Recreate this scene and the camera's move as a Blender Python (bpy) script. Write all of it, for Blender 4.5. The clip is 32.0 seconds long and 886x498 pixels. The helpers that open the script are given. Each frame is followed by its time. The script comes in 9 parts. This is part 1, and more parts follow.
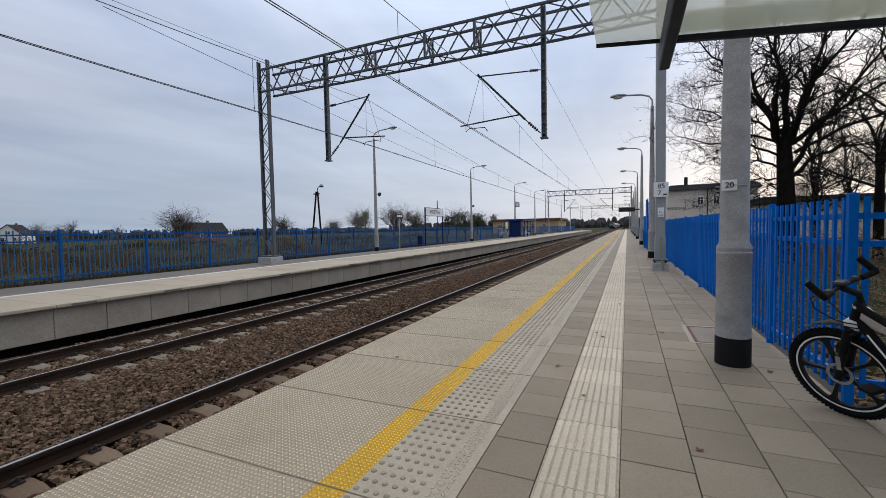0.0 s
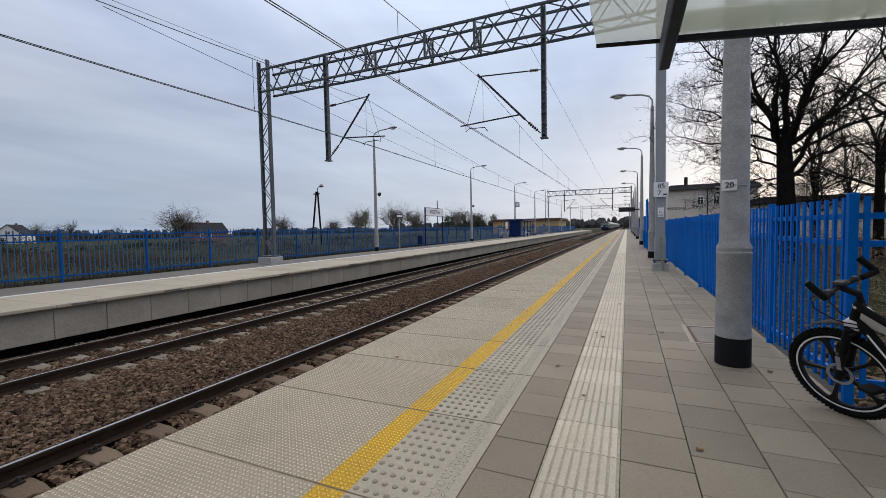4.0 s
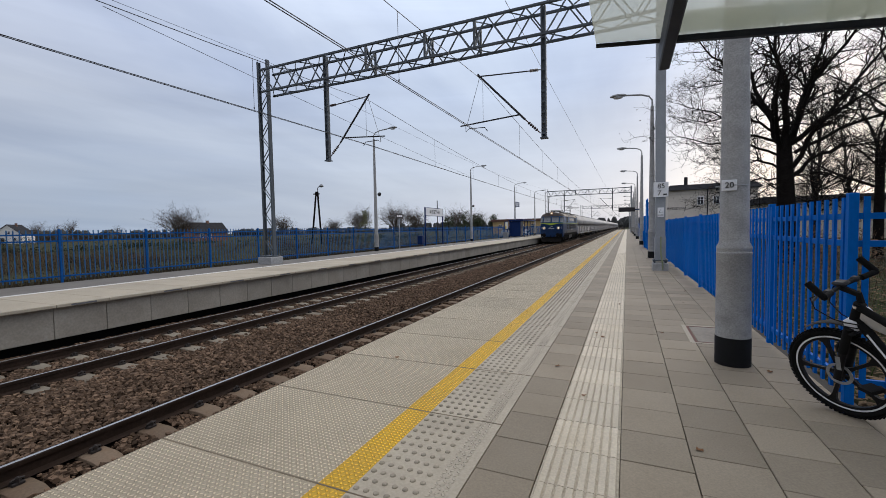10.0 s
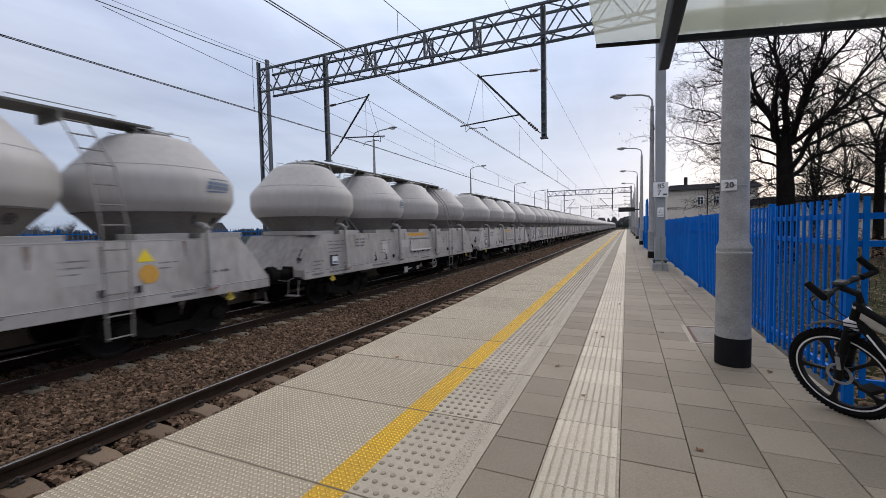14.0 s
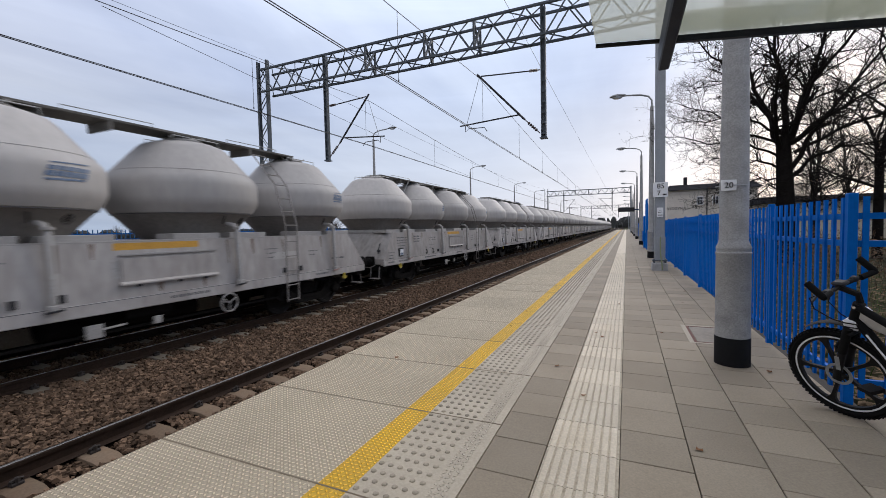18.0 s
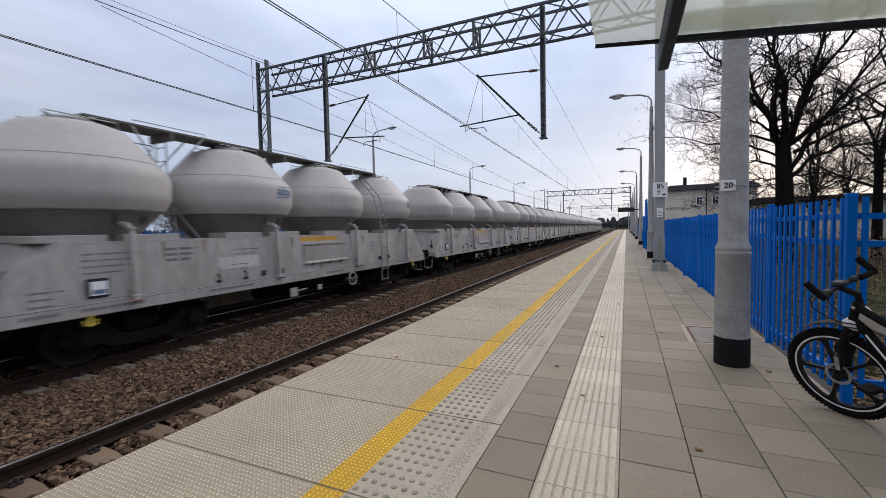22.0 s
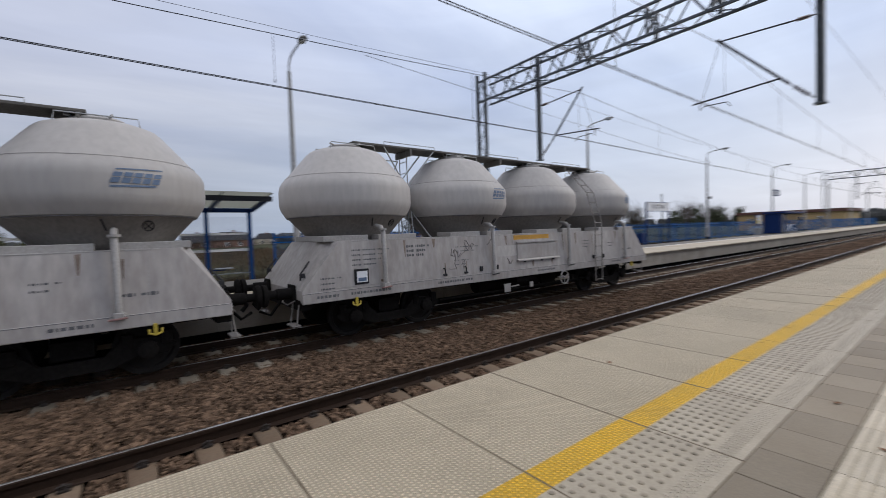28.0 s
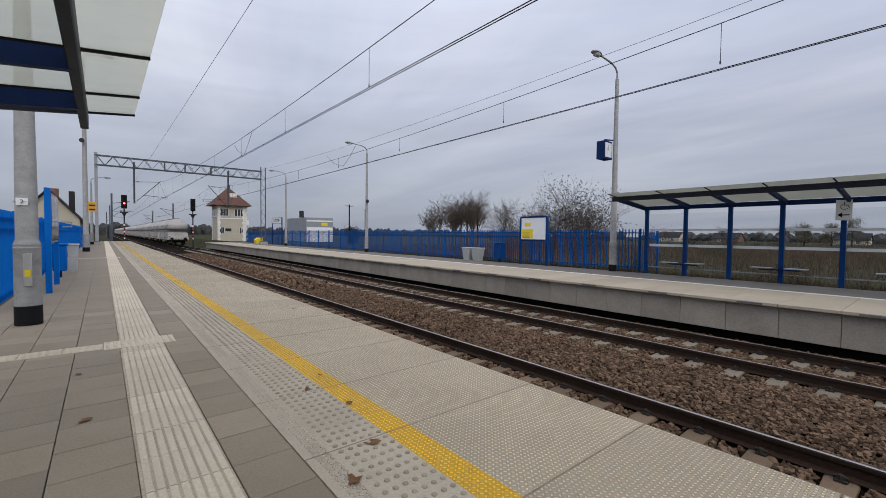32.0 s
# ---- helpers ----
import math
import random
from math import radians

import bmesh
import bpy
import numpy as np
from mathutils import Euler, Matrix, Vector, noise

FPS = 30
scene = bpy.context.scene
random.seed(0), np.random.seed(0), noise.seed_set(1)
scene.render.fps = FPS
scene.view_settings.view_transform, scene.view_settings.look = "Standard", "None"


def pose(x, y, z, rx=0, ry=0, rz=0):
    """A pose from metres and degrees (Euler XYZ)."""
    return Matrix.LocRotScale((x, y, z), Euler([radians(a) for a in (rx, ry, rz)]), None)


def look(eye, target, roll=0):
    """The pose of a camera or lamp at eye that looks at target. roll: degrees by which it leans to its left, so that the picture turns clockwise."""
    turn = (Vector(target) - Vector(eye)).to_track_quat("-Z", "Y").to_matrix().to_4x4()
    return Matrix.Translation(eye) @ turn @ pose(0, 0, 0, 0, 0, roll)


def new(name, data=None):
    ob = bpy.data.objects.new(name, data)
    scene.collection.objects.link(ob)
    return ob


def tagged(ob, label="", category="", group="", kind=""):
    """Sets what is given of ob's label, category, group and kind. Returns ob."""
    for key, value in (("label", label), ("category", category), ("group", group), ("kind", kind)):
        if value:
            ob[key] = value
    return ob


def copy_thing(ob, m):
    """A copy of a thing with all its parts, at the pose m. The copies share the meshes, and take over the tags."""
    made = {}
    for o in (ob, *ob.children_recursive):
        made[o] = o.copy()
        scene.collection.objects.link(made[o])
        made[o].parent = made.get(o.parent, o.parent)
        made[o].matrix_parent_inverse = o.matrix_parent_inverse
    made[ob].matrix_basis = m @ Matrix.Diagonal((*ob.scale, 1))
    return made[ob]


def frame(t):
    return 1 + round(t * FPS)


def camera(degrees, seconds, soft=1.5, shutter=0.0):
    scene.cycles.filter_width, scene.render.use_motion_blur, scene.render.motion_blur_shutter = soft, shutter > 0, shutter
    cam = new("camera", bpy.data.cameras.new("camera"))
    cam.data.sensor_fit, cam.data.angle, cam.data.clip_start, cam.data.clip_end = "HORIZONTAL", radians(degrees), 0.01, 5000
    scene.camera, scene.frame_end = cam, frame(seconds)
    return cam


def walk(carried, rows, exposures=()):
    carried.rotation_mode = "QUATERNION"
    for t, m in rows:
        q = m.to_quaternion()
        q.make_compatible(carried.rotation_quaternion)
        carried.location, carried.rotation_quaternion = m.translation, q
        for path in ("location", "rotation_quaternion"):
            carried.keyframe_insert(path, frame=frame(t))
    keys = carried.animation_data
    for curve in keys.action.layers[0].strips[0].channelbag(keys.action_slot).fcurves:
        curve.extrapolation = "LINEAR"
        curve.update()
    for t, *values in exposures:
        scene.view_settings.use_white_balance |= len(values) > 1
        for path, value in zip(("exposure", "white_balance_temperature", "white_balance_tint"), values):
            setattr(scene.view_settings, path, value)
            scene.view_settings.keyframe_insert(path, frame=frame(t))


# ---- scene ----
cam = camera(93.8, 32.0, soft=0.7, shutter=0.12)
PATH = [
    # seconds, x, y, z, yaw, pitch, roll
    (0.0, 0.013, 0.029, 1.357, 23.9, -2.75, 1.16),
    (14.0, 0.013, 0.029, 1.357, 23.88, -2.75, 1.16),
    (25.5, 0.013, 0.029, 1.357, 23.78, -2.73, 1.16),
    (27.3, 0.013, 0.029, 1.357, 23.8, -2.73, 1.16),
    (27.5, 0.013, 0.029, 1.357, 24.15, -2.71, 1.18),
    (27.6, 0.016, 0.029, 1.356, 25.7, -2.6, 1.28),
    (27.7, 0.021, 0.028, 1.354, 29.0, -2.54, 1.45),
    (27.8, 0.027, 0.028, 1.351, 34.2, -2.46, 1.67),
    (27.9, 0.034, 0.027, 1.348, 42.3, -2.3, 1.85),
    (28.0, 0.041, 0.026, 1.345, 52.5, -2.12, 1.99),
    (28.1, 0.048, 0.025, 1.342, 64.3, -2.13, 2.4),
    (28.2, 0.055, 0.024, 1.339, 76.1, -2.1, 2.48),
    (28.3, 0.062, 0.024, 1.336, 87.9, -1.95, 2.45),
    (28.4, 0.069, 0.023, 1.333, 98.1, -1.78, 2.4),
    (28.5, 0.076, 0.022, 1.33, 104.5, -1.7, 2.0),
    (28.6, 0.083, 0.021, 1.327, 110.02, -1.6, 1.39),
    (28.8, 0.097, 0.02, 1.321, 117.67, -1.56, 0.13),
    (29.0, 0.111, 0.018, 1.315, 123.92, -1.5, -0.43),
    (29.4, 0.111, 0.018, 1.315, 133.48, -1.54, -0.43),
    (29.7, 0.111, 0.018, 1.315, 137.4, -1.53, -0.44),
    (30.0, 0.111, 0.018, 1.315, 138.72, -1.53, -0.45),
    (31.0, 0.111, 0.018, 1.315, 138.85, -1.58, -0.5),
    (32.0, 0.111, 0.018, 1.315, 140.64, -1.92, -0.62),
]
walk(cam, [(t, pose(x, y, z, 90 + p, r, w)) for t, x, y, z, w, p, r in PATH],
     exposures=[(0.0, -0.06, 6400, 10.5), (11.6, -0.06, 6400, 10.5), (12.8, 0.10, 6400, 12.5), (27.5, 0.09, 6400, 12.5), (28.6, 0.0, 6420, 12), (29.6, -0.02, 6420, 12), (31.0, 0.01, 6420, 12), (32.0, 0.0, 6420, 12)])

# ---- levels and lines of the place (x across the tracks, y along them) ----
RAIL = -0.77          # rail top; the near platform's paving is z = 0
FARP = -0.055         # far platform's paving
NEAR_C, FAR_C = -4.56, -9.10
GROUND = -1.15

# ---- world: thin overcast, brighter low in the north, and one weak wide sun ----
world = bpy.data.worlds.new("sky")
scene.world = world
world.use_nodes = True
wn, wl = world.node_tree.nodes, world.node_tree.links
wn.clear()


def node(tree, kind, **kw):
    n = tree.nodes.new(kind)
    for k, v in kw.items():
        if k == "op":
            n.operation = v
        elif k == "blend":
            n.blend_type = v
        elif k == "dtype":
            n.data_type = v
    return n


def build_world():
    t = world.node_tree
    out = node(t, "ShaderNodeOutputWorld")
    bg = node(t, "ShaderNodeBackground")
    sky = node(t, "ShaderNodeTexSky")
    sky.sky_type = "NISHITA"
    sky.sun_disc = False
    sky.sun_elevation = radians(14)
    sky.sun_rotation = radians(20)
    sky.dust_density = 3.0
    tc = node(t, "ShaderNodeTexCoord")
    sep = node(t, "ShaderNodeSeparateXYZ")
    wl.new(tc.outputs["Generated"], sep.inputs[0])
    # cloud deck seen in perspective: x/z and y/z
    up = node(t, "ShaderNodeMath", op="MAXIMUM")
    wl.new(sep.outputs["Z"], up.inputs[0])
    up.inputs[1].default_value = 0.0
    add = node(t, "ShaderNodeMath", op="ADD")
    wl.new(up.outputs[0], add.inputs[0])
    add.inputs[1].default_value = 0.14
    dx = node(t, "ShaderNodeMath", op="DIVIDE")
    dy = node(t, "ShaderNodeMath", op="DIVIDE")
    wl.new(sep.outputs["X"], dx.inputs[0])
    wl.new(sep.outputs["Y"], dy.inputs[0])
    wl.new(add.outputs[0], dx.inputs[1])
    wl.new(add.outputs[0], dy.inputs[1])
    com = node(t, "ShaderNodeCombineXYZ")
    wl.new(dx.outputs[0], com.inputs[0])
    wl.new(dy.outputs[0], com.inputs[1])
    mp = node(t, "ShaderNodeMapping")
    mp.inputs["Rotation"].default_value = (0, 0, radians(25))
    mp.inputs["Scale"].default_value = (0.9, 0.35, 1)
    wl.new(com.outputs[0], mp.inputs["Vector"])
    nz = node(t, "ShaderNodeTexNoise")
    nz.inputs["Scale"].default_value = 1.1
    nz.inputs["Detail"].default_value = 6.0
    nz.inputs["Roughness"].default_value = 0.55
    nz.inputs["Distortion"].default_value = 0.4
    wl.new(mp.outputs[0], nz.inputs["Vector"])
    cr = node(t, "ShaderNodeValToRGB")
    cr.color_ramp.elements[0].position = 0.34
    cr.color_ramp.elements[0].color = (0.41, 0.50, 0.69, 1)
    cr.color_ramp.elements[1].position = 0.68
    cr.color_ramp.elements[1].color = (0.59, 0.685, 0.85, 1)
    wl.new(nz.outputs["Fac"], cr.inputs[0])
    # paler and warmer towards the north, greyer towards the south
    az = node(t, "ShaderNodeVectorMath", op="DOT_PRODUCT")
    wl.new(tc.outputs["Generated"], az.inputs[0])
    az.inputs[1].default_value = (0.35, 0.94, 0.0)
    north = node(t, "ShaderNodeMapRange")
    wl.new(az.outputs["Value"], north.inputs["Value"])
    north.inputs["From Min"].default_value = -0.45
    north.inputs["From Max"].default_value = 1.0
    glow = node(t, "ShaderNodeMix", dtype="RGBA")
    glow.inputs[6].default_value = (1.03, 0.925, 0.83, 1)
    glow.inputs[7].default_value = (0.99, 1.0, 1.0, 1)
    wl.new(north.outputs[0], glow.inputs[0])
    mul = node(t, "ShaderNodeMix", dtype="RGBA", blend="MULTIPLY")
    mul.inputs[0].default_value = 1.0
    wl.new(cr.outputs[0], mul.inputs[6])
    wl.new(glow.outputs[2], mul.inputs[7])
    # pale band low over the horizon
    low = node(t, "ShaderNodeMapRange")
    wl.new(up.outputs[0], low.inputs["Value"])
    low.inputs["From Min"].default_value = 0.0
    low.inputs["From Max"].default_value = 0.30
    low.inputs["To Min"].default_value = 0.82
    low.inputs["To Max"].default_value = 0.0
    lowc = node(t, "ShaderNodeValToRGB")
    lowc.color_ramp.elements[0].color = (0.268, 0.302, 0.362, 1)
    lowc.color_ramp.elements[1].color = (0.70, 0.725, 0.775, 1)
    lowc.color_ramp.elements.new(0.38).color = (0.322, 0.402, 0.518, 1)
    wl.new(north.outputs[0], lowc.inputs[0])
    hz = node(t, "ShaderNodeMix", dtype="RGBA")
    wl.new(low.outputs[0], hz.inputs[0])
    wl.new(mul.outputs[2], hz.inputs[6])
    wl.new(lowc.outputs[0], hz.inputs[7])
    # flat cloud bars low down, fading out higher up
    bar = node(t, "ShaderNodeMapping")
    bar.inputs["Scale"].default_value = (1.5, 1.5, 13.0)
    wl.new(tc.outputs["Generated"], bar.inputs["Vector"])
    bn = node(t, "ShaderNodeTexNoise")
    bn.inputs["Scale"].default_value, bn.inputs["Detail"].default_value, bn.inputs["Distortion"].default_value = 1.4, 5.0, 0.5
    wl.new(bar.outputs[0], bn.inputs["Vector"])
    bm_ = node(t, "ShaderNodeMapRange")
    wl.new(bn.outputs["Fac"], bm_.inputs["Value"])
    bm_.inputs["From Min"].default_value, bm_.inputs["From Max"].default_value = 0.36, 0.66
    bm_.inputs["To Min"].default_value, bm_.inputs["To Max"].default_value = 0.955, 1.05
    bars = node(t, "ShaderNodeVectorMath", op="SCALE")
    wl.new(hz.outputs[2], bars.inputs[0])
    wl.new(bm_.outputs[0], bars.inputs["Scale"])
    # an overcast dome is brightest overhead
    zen = node(t, "ShaderNodeMapRange")
    wl.new(up.outputs[0], zen.inputs["Value"])
    zen.inputs["From Min"].default_value = 0.25
    zen.inputs["From Max"].default_value = 1.0
    zen.inputs["To Min"].default_value = 1.0
    zen.inputs["To Max"].default_value = 1.9
    tone = node(t, "ShaderNodeMix", dtype="RGBA", blend="MULTIPLY")
    warm = node(t, "ShaderNodeMapRange")
    wl.new(up.outputs[0], warm.inputs["Value"])
    warm.inputs["From Min"].default_value, warm.inputs["From Max"].default_value = 0.55, 0.95
    wl.new(warm.outputs[0], tone.inputs[0])
    wl.new(bars.outputs[0], tone.inputs[6])
    tone.inputs[7].default_value = (1.11, 1.0, 0.85, 1)
    zs_ = node(t, "ShaderNodeVectorMath", op="SCALE")
    wl.new(tone.outputs[2], zs_.inputs[0])
    wl.new(zen.outputs[0], zs_.inputs["Scale"])
    # a trace of clear sky behind the cloud
    mix = node(t, "ShaderNodeMix", dtype="RGBA", blend="ADD")
    mix.inputs[0].default_value = 0.01
    wl.new(zs_.outputs[0], mix.inputs[6])
    wl.new(sky.outputs[0], mix.inputs[7])
    wl.new(mix.outputs[2], bg.inputs[0])
    bg.inputs[1].default_value = 1.0
    wl.new(bg.outputs[0], out.inputs[0])


build_world()
sun = new("sun", bpy.data.lights.new("sun", "SUN"))
sun.data.energy, sun.data.angle, sun.data.color = 1.1, radians(35), (1.0, 0.92, 0.80)
sun.matrix_world = look((0, 0, 50), (-12, -34, 26))


# ---- materials ----
def material(name, col, rough=0.7, metal=0.0, vary=0.15, grain=30.0, stain=1.2, bump=0.2, dist=0.004, spec=0.4,
             tint=None, island=0.0, objvar=0.0, streak=1.0):
    """A painted, stony or metal surface: fine grain, broad stains, fine relief; streak under 1 draws stains into runs."""
    m = bpy.data.materials.new(name)
    m.use_nodes = True
    t = m.node_tree
    b = t.nodes["Principled BSDF"]
    L = t.links.new
    tc = node(t, "ShaderNodeTexCoord")
    oi = node(t, "ShaderNodeObjectInfo")
    off = node(t, "ShaderNodeVectorMath", op="SCALE")
    off.inputs[0].default_value = (37.0, 51.0, 23.0)
    L(oi.outputs["Random"], off.inputs["Scale"])
    vec = node(t, "ShaderNodeVectorMath", op="ADD")
    L(tc.outputs["Object"], vec.inputs[0])
    L(off.outputs[0], vec.inputs[1])
    if streak != 1.0:        # runs drawn out down the surface
        st = node(t, "ShaderNodeVectorMath", op="MULTIPLY")
        L(vec.outputs[0], st.inputs[0])
        st.inputs[1].default_value = (1.0, 1.0, streak)
        vec = st
    n1 = node(t, "ShaderNodeTexNoise")
    n1.inputs["Scale"].default_value, n1.inputs["Detail"].default_value = grain, 5
    n2 = node(t, "ShaderNodeTexNoise")
    n2.inputs["Scale"].default_value, n2.inputs["Detail"].default_value = stain, 6
    n2.inputs["Roughness"].default_value = 0.65
    for n in (n1, n2):
        L(vec.outputs[0], n.inputs["Vector"])
    c = Vector(col)
    dark = tint if tint else tuple(c * 0.55)
    r2 = node(t, "ShaderNodeMapRange")
    L(n2.outputs["Fac"], r2.inputs["Value"])
    r2.inputs["From Min"].default_value, r2.inputs["From Max"].default_value = 0.38, 0.72
    r2.inputs["To Max"].default_value = min(1.0, vary * 3.2)
    mx = node(t, "ShaderNodeMix", dtype="RGBA")
    mx.inputs[6].default_value, mx.inputs[7].default_value = (*col, 1), (*dark, 1)
    L(r2.outputs[0], mx.inputs[0])
    r1 = node(t, "ShaderNodeMapRange")
    L(n1.outputs["Fac"], r1.inputs["Value"])
    r1.inputs["From Min"].default_value, r1.inputs["From Max"].default_value = 0.25, 0.75
    r1.inputs["To Min"].default_value, r1.inputs["To Max"].default_value = 1 - vary, 1 + vary
    last = r1.outputs[0]
    if island or objvar:
        g = node(t, "ShaderNodeNewGeometry")
        src = g.outputs["Random Per Island"] if island else oi.outputs["Random"]
        ri = node(t, "ShaderNodeMapRange")
        L(src, ri.inputs["Value"])
        amt = island or objvar
        ri.inputs["To Min"].default_value, ri.inputs["To Max"].default_value = 1 - amt, 1 + amt
        mm = node(t, "ShaderNodeMath", op="MULTIPLY")
        L(last, mm.inputs[0])
        L(ri.outputs[0], mm.inputs[1])
        last = mm.outputs[0]
    sc = node(t, "ShaderNodeVectorMath", op="SCALE")
    L(mx.outputs[2], sc.inputs[0])
    L(last, sc.inputs["Scale"])
    L(sc.outputs[0], b.inputs["Base Color"])
    rr = node(t, "ShaderNodeMapRange")
    L(n2.outputs["Fac"], rr.inputs["Value"])
    rr.inputs["To Min"].default_value, rr.inputs["To Max"].default_value = max(0.02, rough - 0.12), min(1, rough + 0.12)
    L(rr.outputs[0], b.inputs["Roughness"])
    b.inputs["Metallic"].default_value = metal
    b.inputs["Specular IOR Level"].default_value = spec
    if bump:
        bp = node(t, "ShaderNodeBump")
        bp.inputs["Strength"].default_value, bp.inputs["Distance"].default_value = bump, dist
        L(n1.outputs["Fac"], bp.inputs["Height"])
        L(bp.outputs[0], b.inputs["Normal"])
    return m


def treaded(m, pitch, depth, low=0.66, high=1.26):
    """Raised anti-slip lozenges in alternating directions on a material, pitch in metres."""
    t = m.node_tree
    L = t.links.new
    b = t.nodes["Principled BSDF"]

    def calc(op, a, c=None):
        n = node(t, "ShaderNodeMath", op=op)
        for k, v in ((0, a), (1, c)):
            if v is None:
                continue
            if isinstance(v, (int, float)):
                n.inputs[k].default_value = v
            else:
                L(v, n.inputs[k])
        return n.outputs[0]

    tc = node(t, "ShaderNodeTexCoord")
    s = node(t, "ShaderNodeSeparateXYZ")
    L(tc.outputs["Object"], s.inputs[0])
    u = calc("DIVIDE", calc("ADD", s.outputs["X"], 9.0), pitch)
    v = calc("DIVIDE", calc("ADD", s.outputs["Y"], 9.0), pitch)
    par = calc("MODULO", calc("ADD", calc("FLOOR", u), calc("FLOOR", v)), 2.0)
    fa = calc("SUBTRACT", calc("FRACT", u), 0.5)
    fb = calc("SUBTRACT", calc("FRACT", v), 0.5)
    s1 = calc("ADD", fa, fb)
    s2 = calc("SUBTRACT", fa, fb)
    inv = calc("SUBTRACT", 1.0, par)
    lng = calc("ADD", calc("MULTIPLY", s1, par), calc("MULTIPLY", s2, inv))
    sht = calc("ADD", calc("MULTIPLY", s2, par), calc("MULTIPLY", s1, inv))
    d = calc("ADD", calc("POWER", calc("ABSOLUTE", calc("DIVIDE", lng, 0.60)), 2.0), calc("POWER", calc("ABSOLUTE", calc("DIVIDE", sht, 0.32)), 2.0))
    mr = node(t, "ShaderNodeMapRange")
    mr.interpolation_type = "SMOOTHSTEP"
    L(d, mr.inputs["Value"])
    mr.inputs["From Min"].default_value, mr.inputs["From Max"].default_value = 0.35, 1.1
    mr.inputs["To Min"].default_value, mr.inputs["To Max"].default_value = 1.0, 0.0
    bp = node(t, "ShaderNodeBump")
    bp.inputs["Strength"].default_value, bp.inputs["Distance"].default_value = 1.0, depth
    L(mr.outputs[0], bp.inputs["Height"])
    old = b.inputs["Normal"].links
    if old:
        L(old[0].from_socket, bp.inputs["Normal"])
    L(bp.outputs[0], b.inputs["Normal"])
    # shade put into the colour between the lozenges, with their tops lightened
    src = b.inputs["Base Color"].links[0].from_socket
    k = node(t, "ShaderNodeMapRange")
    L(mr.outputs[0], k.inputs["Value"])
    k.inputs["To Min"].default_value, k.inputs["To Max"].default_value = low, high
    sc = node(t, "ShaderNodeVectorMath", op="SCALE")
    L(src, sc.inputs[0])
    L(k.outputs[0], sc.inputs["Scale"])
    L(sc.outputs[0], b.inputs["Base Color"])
    return m


def glowing(name, col, strength):
    m = bpy.data.materials.new(name)
    m.use_nodes = True
    b = m.node_tree.nodes["Principled BSDF"]
    b.inputs["Base Color"].default_value = (*col, 1)
    b.inputs["Emission Color"].default_value = (*col, 1)
    b.inputs["Emission Strength"].default_value = strength
    return m


def glass(name, col, rough=0.02, alpha=0.25, trans=0.0):
    m = bpy.data.materials.new(name)
    m.use_nodes = True
    t = m.node_tree
    b = t.nodes["Principled BSDF"]
    b.inputs["Base Color"].default_value = (*col, 1)
    b.inputs["Roughness"].default_value = rough
    b.inputs["Alpha"].default_value = alpha
    b.inputs["Transmission Weight"].default_value = trans
    n = node(t, "ShaderNodeTexNoise")
    n.inputs["Scale"].default_value = 2.5
    n.inputs["Detail"].default_value = 6
    mr = node(t, "ShaderNodeMapRange")
    mr.inputs["To Min"].default_value, mr.inputs["To Max"].default_value = max(0, rough - 0.02), rough + 0.08
    t.links.new(n.outputs["Fac"], mr.inputs["Value"])
    t.links.new(mr.outputs[0], b.inputs["Roughness"])
    return m


def milky(name, col, fac):
    """A light-scattering plastic sheet: part of the light goes straight through, part is spread."""
    m = bpy.data.materials.new(name)
    m.use_nodes = True
    t = m.node_tree
    L = t.links.new
    out = t.nodes["Material Output"]
    tl = node(t, "ShaderNodeBsdfTranslucent")
    df = node(t, "ShaderNodeBsdfDiffuse")
    tp = node(t, "ShaderNodeBsdfTransparent")
    gl = node(t, "ShaderNodeBsdfGlossy")
    gl.inputs["Roughness"].default_value = 0.12
    n = node(t, "ShaderNodeTexNoise")
    n.inputs["Scale"].default_value, n.inputs["Detail"].default_value = 2.2, 6
    mr = node(t, "ShaderNodeMapRange")
    L(n.outputs["Fac"], mr.inputs["Value"])
    mr.inputs["To Min"].default_value, mr.inputs["To Max"].default_value = fac - 0.10, fac + 0.10
    for x in (tl, df):
        x.inputs["Color"].default_value = (*col, 1)
    tp.inputs["Color"].default_value = (0.93, 0.94, 0.90, 1)
    a, b, c = (node(t, "ShaderNodeMixShader") for _ in range(3))
    a.inputs[0].default_value = 0.25
    L(tl.outputs[0], a.inputs[1])
    L(df.outputs[0], a.inputs[2])
    L(mr.outputs[0], b.inputs[0])
    L(tp.outputs[0], b.inputs[1])
    L(a.outputs[0], b.inputs[2])
    c.inputs[0].default_value = 0.07
    L(b.outputs[0], c.inputs[1])
    L(gl.outputs[0], c.inputs[2])
    L(c.outputs[0], out.inputs["Surface"])
    return m


M = {}
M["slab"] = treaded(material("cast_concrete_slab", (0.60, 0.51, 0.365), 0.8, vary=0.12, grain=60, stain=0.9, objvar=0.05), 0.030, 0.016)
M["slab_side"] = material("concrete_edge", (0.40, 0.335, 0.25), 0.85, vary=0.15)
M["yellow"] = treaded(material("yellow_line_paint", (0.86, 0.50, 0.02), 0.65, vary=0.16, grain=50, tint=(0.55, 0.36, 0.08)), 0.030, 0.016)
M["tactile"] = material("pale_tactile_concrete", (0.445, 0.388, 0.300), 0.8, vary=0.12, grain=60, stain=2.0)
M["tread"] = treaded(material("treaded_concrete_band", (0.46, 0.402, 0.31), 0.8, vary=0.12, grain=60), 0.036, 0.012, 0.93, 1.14)
